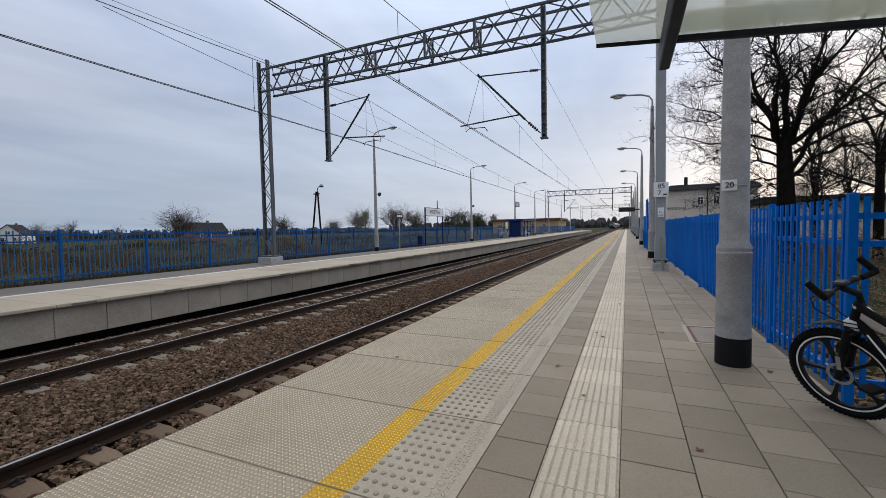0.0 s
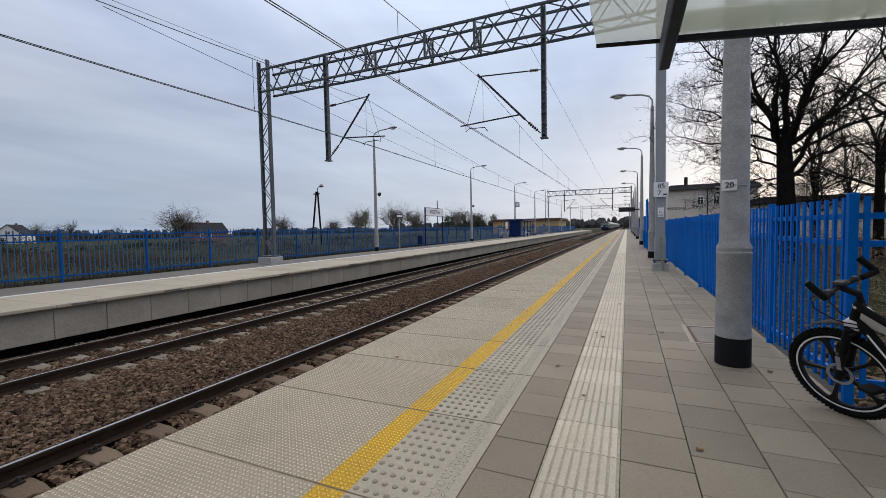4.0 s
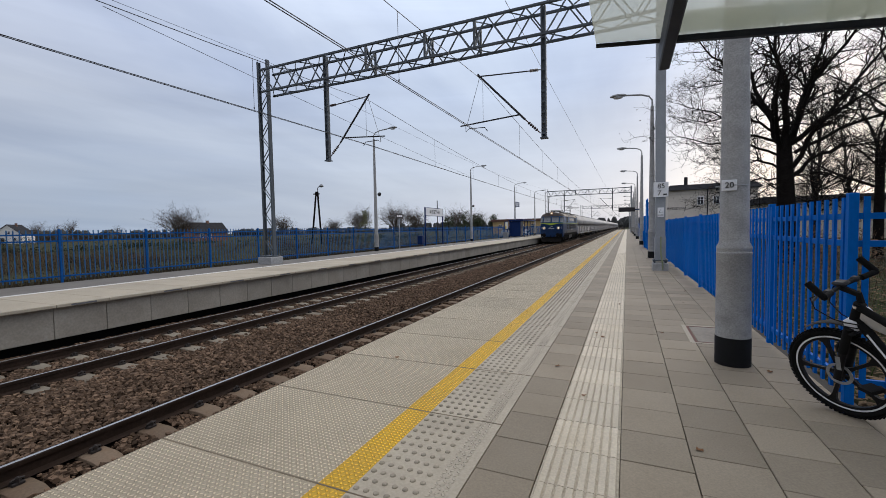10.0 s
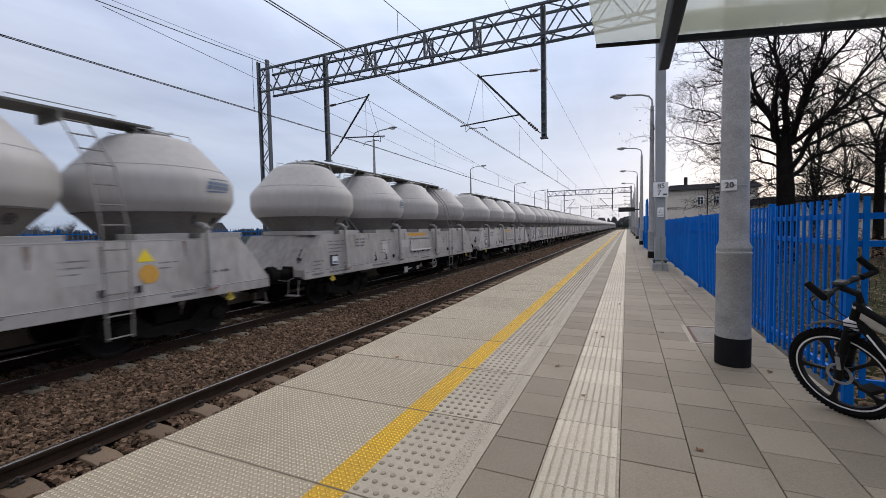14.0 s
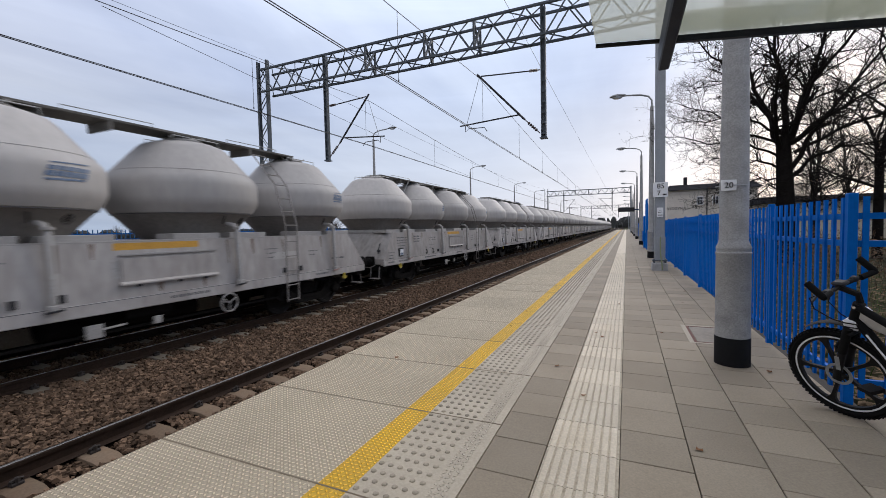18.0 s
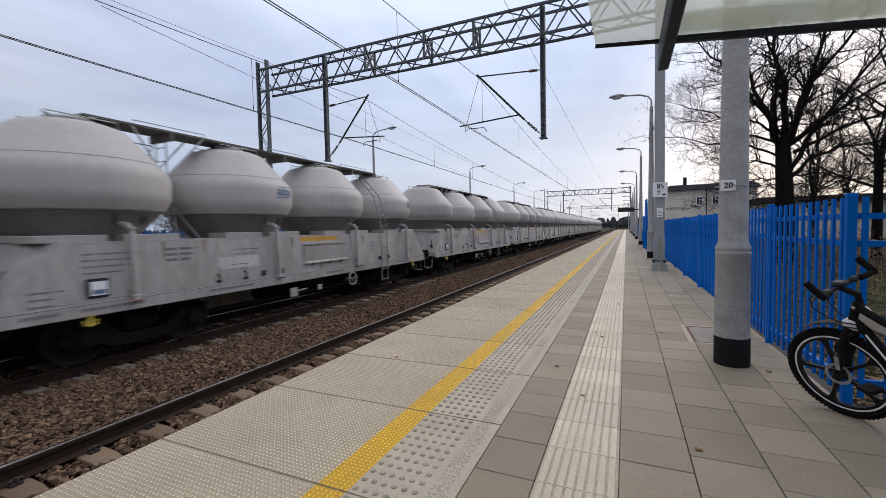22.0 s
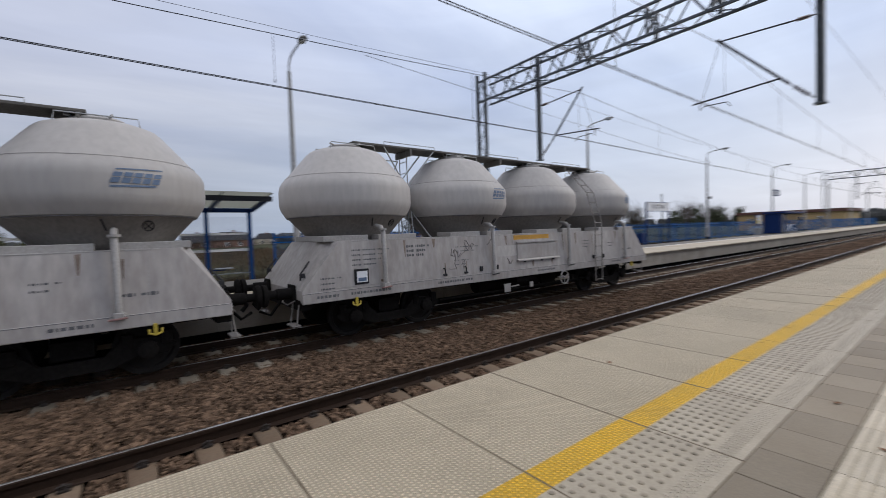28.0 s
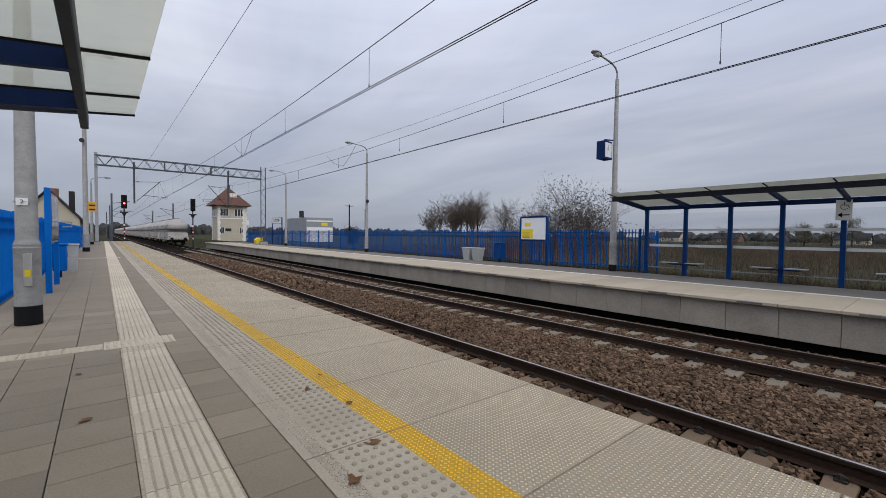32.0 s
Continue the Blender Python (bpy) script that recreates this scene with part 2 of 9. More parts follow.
M["stud"] = material("worn_tactile_stud", (0.33, 0.285, 0.215), 0.75, vary=0.2, grain=80, island=0.15)
M["tile"] = material("grey_paving_tile", (0.275, 0.228, 0.165), 0.75, vary=0.14, grain=90, stain=1.1, bump=0.2, dist=0.002, objvar=0.14, tint=(0.20, 0.16, 0.112))
M["guide"] = material("white_guide_tile", (0.62, 0.545, 0.425), 0.75, vary=0.14, grain=70, stain=2.2, objvar=0.07, tint=(0.42, 0.345, 0.24))
# grooves of the guide tiles, a tone darker than the ribs
M["groove"] = material("darker_guide_groove", (0.52, 0.455, 0.35), 0.9, vary=0.25, grain=50)
M["joint"] = material("joint_sand", (0.055, 0.048, 0.04), 0.95, vary=0.2)
M["panel"] = material("precast_concrete_panel", (0.325, 0.290, 0.240), 0.85, vary=0.15, grain=25, stain=1.3, objvar=0.08, tint=(0.16, 0.135, 0.107))
M["farslab"] = material("buff_platform_slab", (0.435, 0.375, 0.283), 0.85, vary=0.12, grain=50, stain=0.6, objvar=0.05)
M["asphalt"] = material("grey_platform_paving", (0.165, 0.150, 0.130), 0.85, vary=0.12, grain=60)
M["white_line"] = material("white_line_paint", (0.72, 0.70, 0.66), 0.7, vary=0.08)
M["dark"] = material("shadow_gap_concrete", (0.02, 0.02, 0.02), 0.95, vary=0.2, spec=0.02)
M["ballast"] = material("crushed_stone", (0.150, 0.098, 0.064), 0.9, spec=0.1, vary=0.2, grain=45, stain=3.0, bump=0.15, dist=0.004, island=0.62, tint=(0.066, 0.044, 0.031))
# bed near black: the shade between the stones is in its colour
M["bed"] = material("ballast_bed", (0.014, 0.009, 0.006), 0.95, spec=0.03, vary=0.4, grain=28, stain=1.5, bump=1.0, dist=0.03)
M["sleeper"] = material("concrete_sleeper", (0.175, 0.130, 0.090), 0.9, spec=0.2, vary=0.16, grain=40, stain=4, objvar=0.2, tint=(0.17, 0.105, 0.065))
M["sleeper_far"] = material("pale_concrete_sleeper", (0.235, 0.202, 0.155), 0.9, spec=0.2, vary=0.16, grain=40, stain=2.5, objvar=0.15, tint=(0.145, 0.11, 0.078))
M["rail_top"] = material("polished_rail_head", (0.50, 0.49, 0.48), 0.30, metal=1.0, vary=0.08, grain=20, bump=0.02)
M["rail_side"] = material("rusty_rail_web", (0.036, 0.022, 0.015), 0.75, spec=0.15, vary=0.25, grain=40, stain=3)
M["clip"] = material("rusty_spring_clip", (0.028, 0.022, 0.019), 0.7)
M["blue"] = material("blue_fence_paint", (0.0012, 0.132, 0.51), 0.55, spec=0.08, vary=0.10, grain=20, stain=1.0, bump=0.05)
# far fences: shade put into a darker copy of the fence blue
M["fenceblue"] = material("shaded_blue_fence_paint", (0.005, 0.085, 0.30), 0.6, spec=0.1, vary=0.15, grain=20, stain=1.0, bump=0.05)
# northern far pickets: a greyer, paler blue than the posts and rails
M["greyblue"] = material("blue_grey_picket_paint", (0.045, 0.14, 0.29), 0.6, spec=0.1, vary=0.15, grain=20, stain=1.0, bump=0.05)
M["dblue"] = material("dark_blue_steel_paint", (0.008, 0.026, 0.105), 0.5, spec=0.1, vary=0.10, grain=20, bump=0.05)
M["galv"] = material("galvanised_steel", (0.36, 0.37, 0.37), 0.55, metal=0.35, vary=0.2, grain=35, stain=5, bump=0.1)
M["conc_pole"] = material("grey_spun_concrete", (0.365, 0.365, 0.36), 0.8, vary=0.26, grain=75, stain=6, bump=0.25, tint=(0.245, 0.245, 0.24), streak=1.3)
M["mastgrey"] = material("grey_mast_paint", (0.085, 0.100, 0.116), 0.6, spec=0.25, vary=0.15, grain=25, bump=0.05)
M["palegrey"] = material("weathered_zinc", (0.30, 0.32, 0.34), 0.6, metal=0.2, vary=0.12)
M["black"] = material("black_rubber_paint", (0.006, 0.006, 0.0065), 0.75, vary=0.15, spec=0.2)
M["darkmetal"] = material("dark_cast_metal", (0.035, 0.035, 0.038), 0.6, spec=0.2, vary=0.2)
M["rustframe"] = material("rusty_red_frame", (0.16, 0.075, 0.055), 0.8, vary=0.25, grain=40)
M["wire"] = material("copper_wire_dark", (0.025, 0.025, 0.03), 0.5, metal=0.3, bump=0)
M["insul"] = material("brown_insulator", (0.06, 0.035, 0.03), 0.3)
M["lamphead"] = material("grey_lamp_housing", (0.27, 0.28, 0.29), 0.45)
M["lens"] = glass("lamp_lens", (0.55, 0.57, 0.6), 0.15, 1.0)
M["white"] = material("white_enamel", (0.78, 0.79, 0.80), 0.4, vary=0.05, bump=0.02)
M["ink"] = material("black_ink", (0.012, 0.012, 0.014), 0.5, vary=0.05, bump=0)
M["yellowplate"] = material("yellow_enamel", (0.80, 0.60, 0.02), 0.45, vary=0.05, bump=0.02)
M["poly"] = milky("milky_polycarbonate", (0.60, 0.61, 0.54), 0.44)
# far shelter roof: a darker, denser version of the milky sheet
M["polydull"] = milky("darker_milky_polycarbonate", (0.40, 0.40, 0.35), 0.74)
M["clear"] = glass("clear_glass", (0.22, 0.26, 0.28), 0.03, 0.04)
M["shelterblue"] = material("deep_blue_steel_paint", (0.004, 0.045, 0.175), 0.5, spec=0.1, vary=0.10, grain=20, bump=0.05)
M["bingrey"] = material("pale_bin_plastic", (0.42, 0.43, 0.42), 0.6, vary=0.15)
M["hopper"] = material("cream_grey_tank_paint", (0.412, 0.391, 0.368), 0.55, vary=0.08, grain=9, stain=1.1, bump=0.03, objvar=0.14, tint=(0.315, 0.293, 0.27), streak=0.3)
# cones below the seam, darker than the shells
M["cone"] = material("darker_tank_paint", (0.235, 0.217, 0.20), 0.75, vary=0.18, grain=20, stain=1.2, tint=(0.15, 0.135, 0.12), streak=0.25)
M["wagon"] = material("stained_wagon_paint", (0.398, 0.374, 0.352), 0.6, vary=0.17, grain=9, stain=1.3, bump=0.03, objvar=0.14, tint=(0.22, 0.187, 0.165), streak=0.35)
# end faces: shade put into a darker copy of the wagon paint
M["wagonend"] = material("shaded_wagon_end_paint", (0.335, 0.316, 0.297), 0.65, vary=0.2, grain=9, stain=1.6, bump=0.03, objvar=0.14, tint=(0.185, 0.165, 0.148), streak=0.3)
M["pipe"] = material("grey_pipe_paint", (0.35, 0.335, 0.315), 0.5, vary=0.15)
M["bogie"] = material("grimy_bogie_steel", (0.014, 0.0125, 0.0115), 0.85, vary=0.3, grain=20, spec=0.06)
M["wheelsteel"] = material("wheel_steel", (0.022, 0.02, 0.019), 0.7, metal=0.2, vary=0.2, spec=0.2)
M["hook"] = material("yellow_hook_paint", (0.50, 0.38, 0.05), 0.5, vary=0.2)
M["letter"] = material("dark_stencil_paint", (0.13, 0.13, 0.135), 0.7, vary=0.2, bump=0)
M["logoblue"] = material("faded_blue_print", (0.13, 0.19, 0.29), 0.6, vary=0.2, bump=0)
M["redprint"] = material("faded_red_print", (0.36, 0.21, 0.19), 0.6, vary=0.3, bump=0)
M["scrawl"] = material("faded_dark_scrawl", (0.17, 0.15, 0.145), 0.7, vary=0.4, grain=8, bump=0, tint=(0.30, 0.27, 0.25))
M["rustrun"] = material("rust_run", (0.235, 0.185, 0.15), 0.85, vary=0.3, grain=12, bump=0)
M["walkgrey"] = material("weathered_walkway_grating", (0.155, 0.147, 0.133), 0.8, spec=0.2, vary=0.25, grain=30)
M["palepatch"] = material("pale_repaint", (0.43, 0.408, 0.385), 0.6, vary=0.12, grain=12, bump=0.02, tint=(0.36, 0.33, 0.30), streak=0.4)
M["lococream"] = material("dusty_cream_paint", (0.60, 0.56, 0.47), 0.6, vary=0.12, grain=14, bump=0)
M["roofslat"] = material("dusty_roof_slat", (0.27, 0.255, 0.23), 0.6, vary=0.2, grain=20, spec=0.3)
M["graphite"] = material("dark_graphite_steel_paint", (0.026, 0.030, 0.042), 0.5, spec=0.15, vary=0.12, grain=20, bump=0.03)
M["orange"] = material("orange_print", (0.62, 0.33, 0.05), 0.6, vary=0.2, bump=0)
M["locoblue"] = material("loco_blue_paint", (0.011, 0.080, 0.210), 0.45, vary=0.16, grain=12, stain=1.0, bump=0.03, tint=(0.016, 0.048, 0.10), spec=0.2)
# lower body: grime and shade both put into a darker blue
M["locolow"] = material("shaded_grimy_loco_blue", (0.005, 0.029, 0.096), 0.5, vary=0.18, grain=12, stain=1.4, bump=0.03, tint=(0.007, 0.016, 0.036), spec=0.2)
M["locogrey"] = material("loco_dark_grey_paint", (0.030, 0.032, 0.034), 0.55, vary=0.25, grain=15)
M["lime"] = material("lime_stripe_paint", (0.29, 0.40, 0.04), 0.45, vary=0.12, bump=0)
M["roofbeige"] = material("dusty_cream_roof", (0.42, 0.37, 0.285), 0.75, vary=0.22, grain=12, tint=(0.13, 0.10, 0.075))
M["roofdark"] = material("sooty_roof", (0.065, 0.048, 0.038), 0.8, vary=0.3, tint=(0.03, 0.022, 0.018))
M["grille"] = material("dark_grille", (0.007, 0.008, 0.009), 0.7, vary=0.25, grain=60, spec=0.12)
# opaque panes: the sky they show is painted into their grey
M["cabglass"] = material("sky_toned_glass", (0.19, 0.205, 0.22), 0.12, vary=0.12, stain=1.5, bump=0, tint=(0.12, 0.13, 0.14))
M["chrome"] = material("chrome_rim", (0.7, 0.7, 0.7), 0.2, metal=1.0, vary=0.05, bump=0)
M["headlight"] = glowing("lit_headlight", (0.85, 0.55, 0.36), 0.10)
M["bulb"] = glowing("lit_bulb", (1.0, 0.80, 0.58), 4.0)
M["redlight"] = glowing("lit_red_signal", (1.0, 0.10, 0.10), 6.0)
M["grass"] = material("rough_autumn_grass", (0.042, 0.051, 0.025), 0.95, spec=0.05, vary=0.5, grain=2.0, stain=0.11, bump=0.8, dist=0.05, tint=(0.046, 0.033, 0.019))
M["weeds"] = material("dry_weeds", (0.072, 0.055, 0.038), 0.95, spec=0.05, vary=0.3, island=0.5, tint=(0.035, 0.029, 0.015))
M["reed"] = material("dry_brown_reed", (0.115, 0.078, 0.050), 0.95, spec=0.05, vary=0.3, island=0.5, tint=(0.06, 0.045, 0.028))
M["bush"] = material("autumn_bush_leaf", (0.045, 0.055, 0.024), 0.85, vary=0.2, island=0.4)
M["paleleaf"] = material("yellowing_leaf", (0.135, 0.135, 0.060), 0.85, vary=0.2, island=0.4)
M["scrub"] = material("brown_scrub_leaf", (0.040, 0.034, 0.020), 0.9, vary=0.2, island=0.4)
M["meadowleaf"] = material("dark_meadow_leaf", (0.026, 0.036, 0.014), 0.9, vary=0.2, island=0.4)
M["bramble"] = material("dark_bramble_stem", (0.030, 0.027, 0.030), 0.9, vary=0.2, island=0.4)
M["oakleaf"] = material("withered_oak_leaf", (0.11, 0.062, 0.03), 0.85, vary=0.2, island=0.4)
M["bark"] = material("dark_bark", (0.014, 0.012, 0.0105), 0.95, spec=0.05, vary=0.3, grain=18, stain=3, bump=0.8, dist=0.02)
M["twig"] = material("thin_brown_twig", (0.115, 0.095, 0.080), 0.95, spec=0.05, vary=0.25, island=0.3, bump=0)
M["render"] = material("weathered_cream_render", (0.66, 0.61, 0.54), 0.9, vary=0.14, grain=20, stain=0.35, tint=(0.44, 0.39, 0.33))
M["plaster"] = material("pale_house_plaster", (0.74, 0.72, 0.68), 0.9, vary=0.08)
M["cream"] = material("cream_signal_box_render", (0.48, 0.435, 0.345), 0.9, vary=0.14, grain=20, stain=0.35, tint=(0.36, 0.31, 0.24))
M["roofslate"] = material("dark_roof_felt", (0.036, 0.036, 0.040), 0.8, spec=0.1, vary=0.2)
M["roofred"] = material("red_roof_tiles", (0.125, 0.060, 0.046), 0.8, vary=0.25, grain=8)
M["brick"] = material("brown_brick", (0.20, 0.11, 0.08), 0.9, vary=0.25)
M["pane"] = material("dark_window_pane", (0.045, 0.05, 0.06), 0.1, vary=0.1, bump=0)
M["saddle"] = material("black_plastic", (0.010, 0.010, 0.011), 0.5, spec=0.2, vary=0.1)
M["tyre"] = material("tyre_rubber", (0.009, 0.009, 0.009), 0.85, spec=0.12, vary=0.15, grain=120, bump=0.4)
M["silver"] = material("silver_alloy", (0.60, 0.61, 0.63), 0.35, metal=0.8, vary=0.08, bump=0)
M["redpart"] = material("red_anodised", (0.45, 0.03, 0.02), 0.4, vary=0.1, bump=0)
M["leaf"] = material("fallen_leaf", (0.20, 0.09, 0.035), 0.85, vary=0.3)
M["litter"] = material("brown_leaf_litter", (0.155, 0.105, 0.060), 0.9, spec=0.1, vary=0.3, island=0.55, tint=(0.09, 0.06, 0.035))
M["tuft"] = material("short_green_grass", (0.085, 0.115, 0.035), 0.9, spec=0.1, vary=0.2, island=0.4)
M["haze"] = material("far_woods", (0.055, 0.057, 0.055), 0.95, vary=0.25, grain=0.6, stain=0.05)


# ---- geometry helpers ----
class Geo:
    """Vertices and faces of one mesh, gathered piece by piece."""

    def __init__(self):
        self.v, self.f, self.m = [], [], []

    def add(self, verts, faces, mi=0):
        o = len(self.v)
        self.v.extend(verts)
        self.f.extend([tuple(i + o for i in q) for q in faces])
        self.m.extend([mi] * len(faces))
        return self

    def box(self, x0, x1, y0, y1, z0, z1, mi=0):
        return self.add([(x0, y0, z0), (x1, y0, z0), (x1, y1, z0), (x0, y1, z0), (x0, y0, z1), (x1, y0, z1), (x1, y1, z1), (x0, y1, z1)],
                        [(0, 3, 2, 1), (4, 5, 6, 7), (0, 1, 5, 4), (1, 2, 6, 5), (2, 3, 7, 6), (3, 0, 4, 7)], mi)

    def cham(self, x0, x1, y0, y1, z0, z1, c=0.01, mi=0):
        """A box with its upper and lower rims chamfered and its uprights cut."""
        def ring(a, z):
            return [(x0 + a, y0 + c, z), (x0 + c, y0 + a, z), (x1 - c, y0 + a, z), (x1 - a, y0 + c, z),
                    (x1 - a, y1 - c, z), (x1 - c, y1 - a, z), (x0 + c, y1 - a, z), (x0 + a, y1 - c, z)]
        v = ring(c, z0) + ring(0, z0 + c) + ring(0, z1 - c) + ring(c, z1)
        f = [tuple(range(7, -1, -1)), tuple(range(24, 32))]
        for k in range(3):
            for i in range(8):
                j = (i + 1) % 8
                f.append((k * 8 + i, k * 8 + j, k * 8 + 8 + j, k * 8 + 8 + i))
        return self.add(v, f, mi)

    def tube(self, pts, r, seg=8, mi=0, r2=None, cap=True):
        """A round bar along points; r to r2 from start to end."""
        pts = [Vector(p) for p in pts]
        n = len(pts)
        v, f = [], []
        ref = None
        for i, p in enumerate(pts):
            d = (pts[min(i + 1, n - 1)] - pts[max(i - 1, 0)]).normalized()
            if ref is None:
                ref = d.orthogonal().normalized()
            a = (ref - d * ref.dot(d)).normalized()
            b = d.cross(a)
            ref = a
            rr = r if r2 is None else r + (r2 - r) * i / max(1, n - 1)
            for k in range(seg):
                w = 2 * math.pi * k / seg
                v.append(tuple(p + (a * math.cos(w) + b * math.sin(w)) * rr))
        for i in range(n - 1):
            for k in range(seg):
                j = (k + 1) % seg
                f.append((i * seg + k, i * seg + j, (i + 1) * seg + j, (i + 1) * seg + k))
        if cap:
            f.append(tuple(range(seg - 1, -1, -1)))
            f.append(tuple((n - 1) * seg + k for k in range(seg)))
        return self.add(v, f, mi)

    def bar(self, a, b, w, h=None, mi=0):
        """A square-section bar from a to b."""
        a, b = Vector(a), Vector(b)
        d = (b - a).normalized()
        s = d.cross(Vector((0, 0, 1)))
        s = s.normalized() if s.length > 1e-4 else Vector((1, 0, 0))
        u = s.cross(d)
        h = h or w
        v = []
        for p in (a, b):
            for i, j in ((-1, -1), (1, -1), (1, 1), (-1, 1)):
                v.append(tuple(p + s * (w / 2 * i) + u * (h / 2 * j)))
        return self.add(v, [(3, 2, 1, 0), (4, 5, 6, 7), (0, 1, 5, 4), (1, 2, 6, 5), (2, 3, 7, 6), (3, 0, 4, 7)], mi)

    def lathe(self, prof, seg=24, c=(0, 0, 0), axis="z", mi=0):
        """A turned shape from (radius, height) pairs."""
        v, f = [], []
        for r, z in prof:
            for k in range(seg):
                w = 2 * math.pi * k / seg
                p = (r * math.cos(w), r * math.sin(w), z)
                if axis == "x":
                    p = (p[2], p[0], p[1])
                elif axis == "y":
                    p = (p[1], p[2], p[0])
                v.append((p[0] + c[0], p[1] + c[1], p[2] + c[2]))
        n = len(prof)
        for i in range(n - 1):
            for k in range(seg):
                j = (k + 1) % seg
                f.append((i * seg + k, i * seg + j, (i + 1) * seg + j, (i + 1) * seg + k))
        f.append(tuple(range(seg - 1, -1, -1)))
        f.append(tuple((n - 1) * seg + k for k in range(seg)))
        return self.add(v, f, mi)

    def prism(self, prof, a, b, axis="y", mi=0):
        """A profile (two coordinates) swept straight from a to b along an axis."""
        n = len(prof)
        def at(p, s):
            return (p[0], s, p[1]) if axis == "y" else (s, p[0], p[1]) if axis == "x" else (p[0], p[1], s)
        v = [at(p, a) for p in prof] + [at(p, b) for p in prof]
        f = [tuple(range(n - 1, -1, -1)), tuple(range(n, 2 * n))]
        for i in range(n):
            j = (i + 1) % n
            f.append((i, j, n + j, n + i))
        return self.add(v, f, mi)

    def mesh(self, name, mats, smooth=False):
        me = bpy.data.meshes.new(name)
        me.from_pydata(self.v, [], self.f)
        for m in mats:
            me.materials.append(m)
        if len(mats) > 1:
            me.polygons.foreach_set("material_index", self.m)
        if smooth:
            me.shade_smooth()
            if smooth is not True:
                me.set_sharp_from_angle(angle=radians(smooth))
        me.update()
        return me


def part(name, geo, mats, parent=None, label="", smooth=40, at=None):
    """One mesh object under a thing or a part."""
    mats = mats if isinstance(mats, (list, tuple)) else [mats]
    me = geo.mesh(name, mats, smooth) if isinstance(geo, Geo) else geo
    ob = new(name, me)
    if at is not None:
        ob.matrix_basis = at
    if parent is not None:
        ob.parent = parent
    if label:
        ob["label"] = label
    return ob


def thing(name, label, category, group="", kind="", at=None):
    ob = new(name)
    ob.empty_display_size = 0.2
    if at is not None:
        ob.matrix_basis = at
    return tagged(ob, label, category, group, kind)


def lettering(name, text, size, mat, parent, at, label="", depth=0.004):
    cu = bpy.data.curves.new(name, "FONT")
    cu.body, cu.size, cu.extrude = text, size, depth
    cu.align_x, cu.align_y = "CENTER", "CENTER"
    tmp = bpy.data.objects.new(name, cu)
    scene.collection.objects.link(tmp)
    bpy.context.view_layer.update()
    me = bpy.data.meshes.new_from_object(tmp.evaluated_get(bpy.context.evaluated_depsgraph_get()))
    bpy.data.objects.remove(tmp)
    me.materials.clear()
    me.materials.append(mat)
    return part(name, me, mat, parent, label, at=at)


# ---- ground ----
def build_ground():
    g = Geo()
    # sheet with the track bed cut as a shallow trough, out to the horizon
    xs = [-2500, -600, -200, -80, -40, -24, -18.2, -16.9, -16.2, 1.7, 2.6, 6, 20, 60, 200, 600, 2500]
    zs = {-16.9: -0.15, -18.2: -0.55, -24: -0.75, -16.2: -0.9, 1.7: -0.9, 2.6: -0.12, 6: -0.1}
    ys = [-2500, -800, -300, -150, -70, -40, -20, 0, 20, 40, 70, 110, 160, 300, 800, 2500]
    rnd = random.Random(4)
    v = []
    for y in ys:
        for x in xs:
            z = zs.get(x, -0.9 if x < -24 else -0.3)
            if abs(x) > 20 and abs(x) < 700:
                z += rnd.uniform(-0.25, 0.25)
            if x in (-16.2, 1.7):
                z = -1.3
            v.append((x, y, z))
    n = len(xs)
    f = [(j * n + i, j * n + i + 1, (j + 1) * n + i + 1, (j + 1) * n + i) for j in range(len(ys) - 1) for i in range(n - 1)]
    g.add(v, f)
    ob = part("ground", g, M["grass"], smooth=True)
    tagged(ob, "rough autumn meadow and verge on both sides of the railway", "ground", kind="structure")


build_ground()
Y0, Y1 = -72.0, 150.0     # ends of the near platform
F0, F1 = -66.0, 150.0     # ends of the far platform


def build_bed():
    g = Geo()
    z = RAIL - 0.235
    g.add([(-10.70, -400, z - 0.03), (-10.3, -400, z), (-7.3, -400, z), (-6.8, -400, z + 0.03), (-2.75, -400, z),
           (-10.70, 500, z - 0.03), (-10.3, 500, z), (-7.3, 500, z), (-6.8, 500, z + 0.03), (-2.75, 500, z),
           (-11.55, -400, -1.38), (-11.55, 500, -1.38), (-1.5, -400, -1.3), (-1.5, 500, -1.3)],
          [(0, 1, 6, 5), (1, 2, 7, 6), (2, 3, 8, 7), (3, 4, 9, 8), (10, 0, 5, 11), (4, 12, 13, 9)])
    tagged(part("track_bed", g, M["bed"]), "crushed-stone bed under both tracks, darkened as shade between the stones", "track bed", kind="structure")


build_bed()


def rail_geo(x, y0, y1):
    top = RAIL
    p = [(-.036, top - .012), (-.030, top - .002), (.030, top - .002), (.036, top - .012), (.034, top - .045), (.009, top - .055),
         (.009, top - .145), (.062, top - .158), (.075, top - .172), (-.075, top - .172), (-.062, top - .158), (-.009, top - .145), (-.009, top - .055), (-.034, top - .045)]
    g = Geo()
    g.prism([(x + a, b) for a, b in p], y0, y1)
    g.m = [0] * len(g.m)
    o = len(g.v)
    g.add([(x - .016, y0, top), (x + .016, y0, top), (x + .016, y1, top), (x - .016, y1, top), (x - .022, y0, top - .0025), (x + .022, y0, top - .0025), (x + .022, y1, top - .0025), (x - .022, y1, top - .0025)],
          [(0, 1, 2, 3), (4, 0, 3, 7), (1, 5, 6, 2)], 1)
    return g


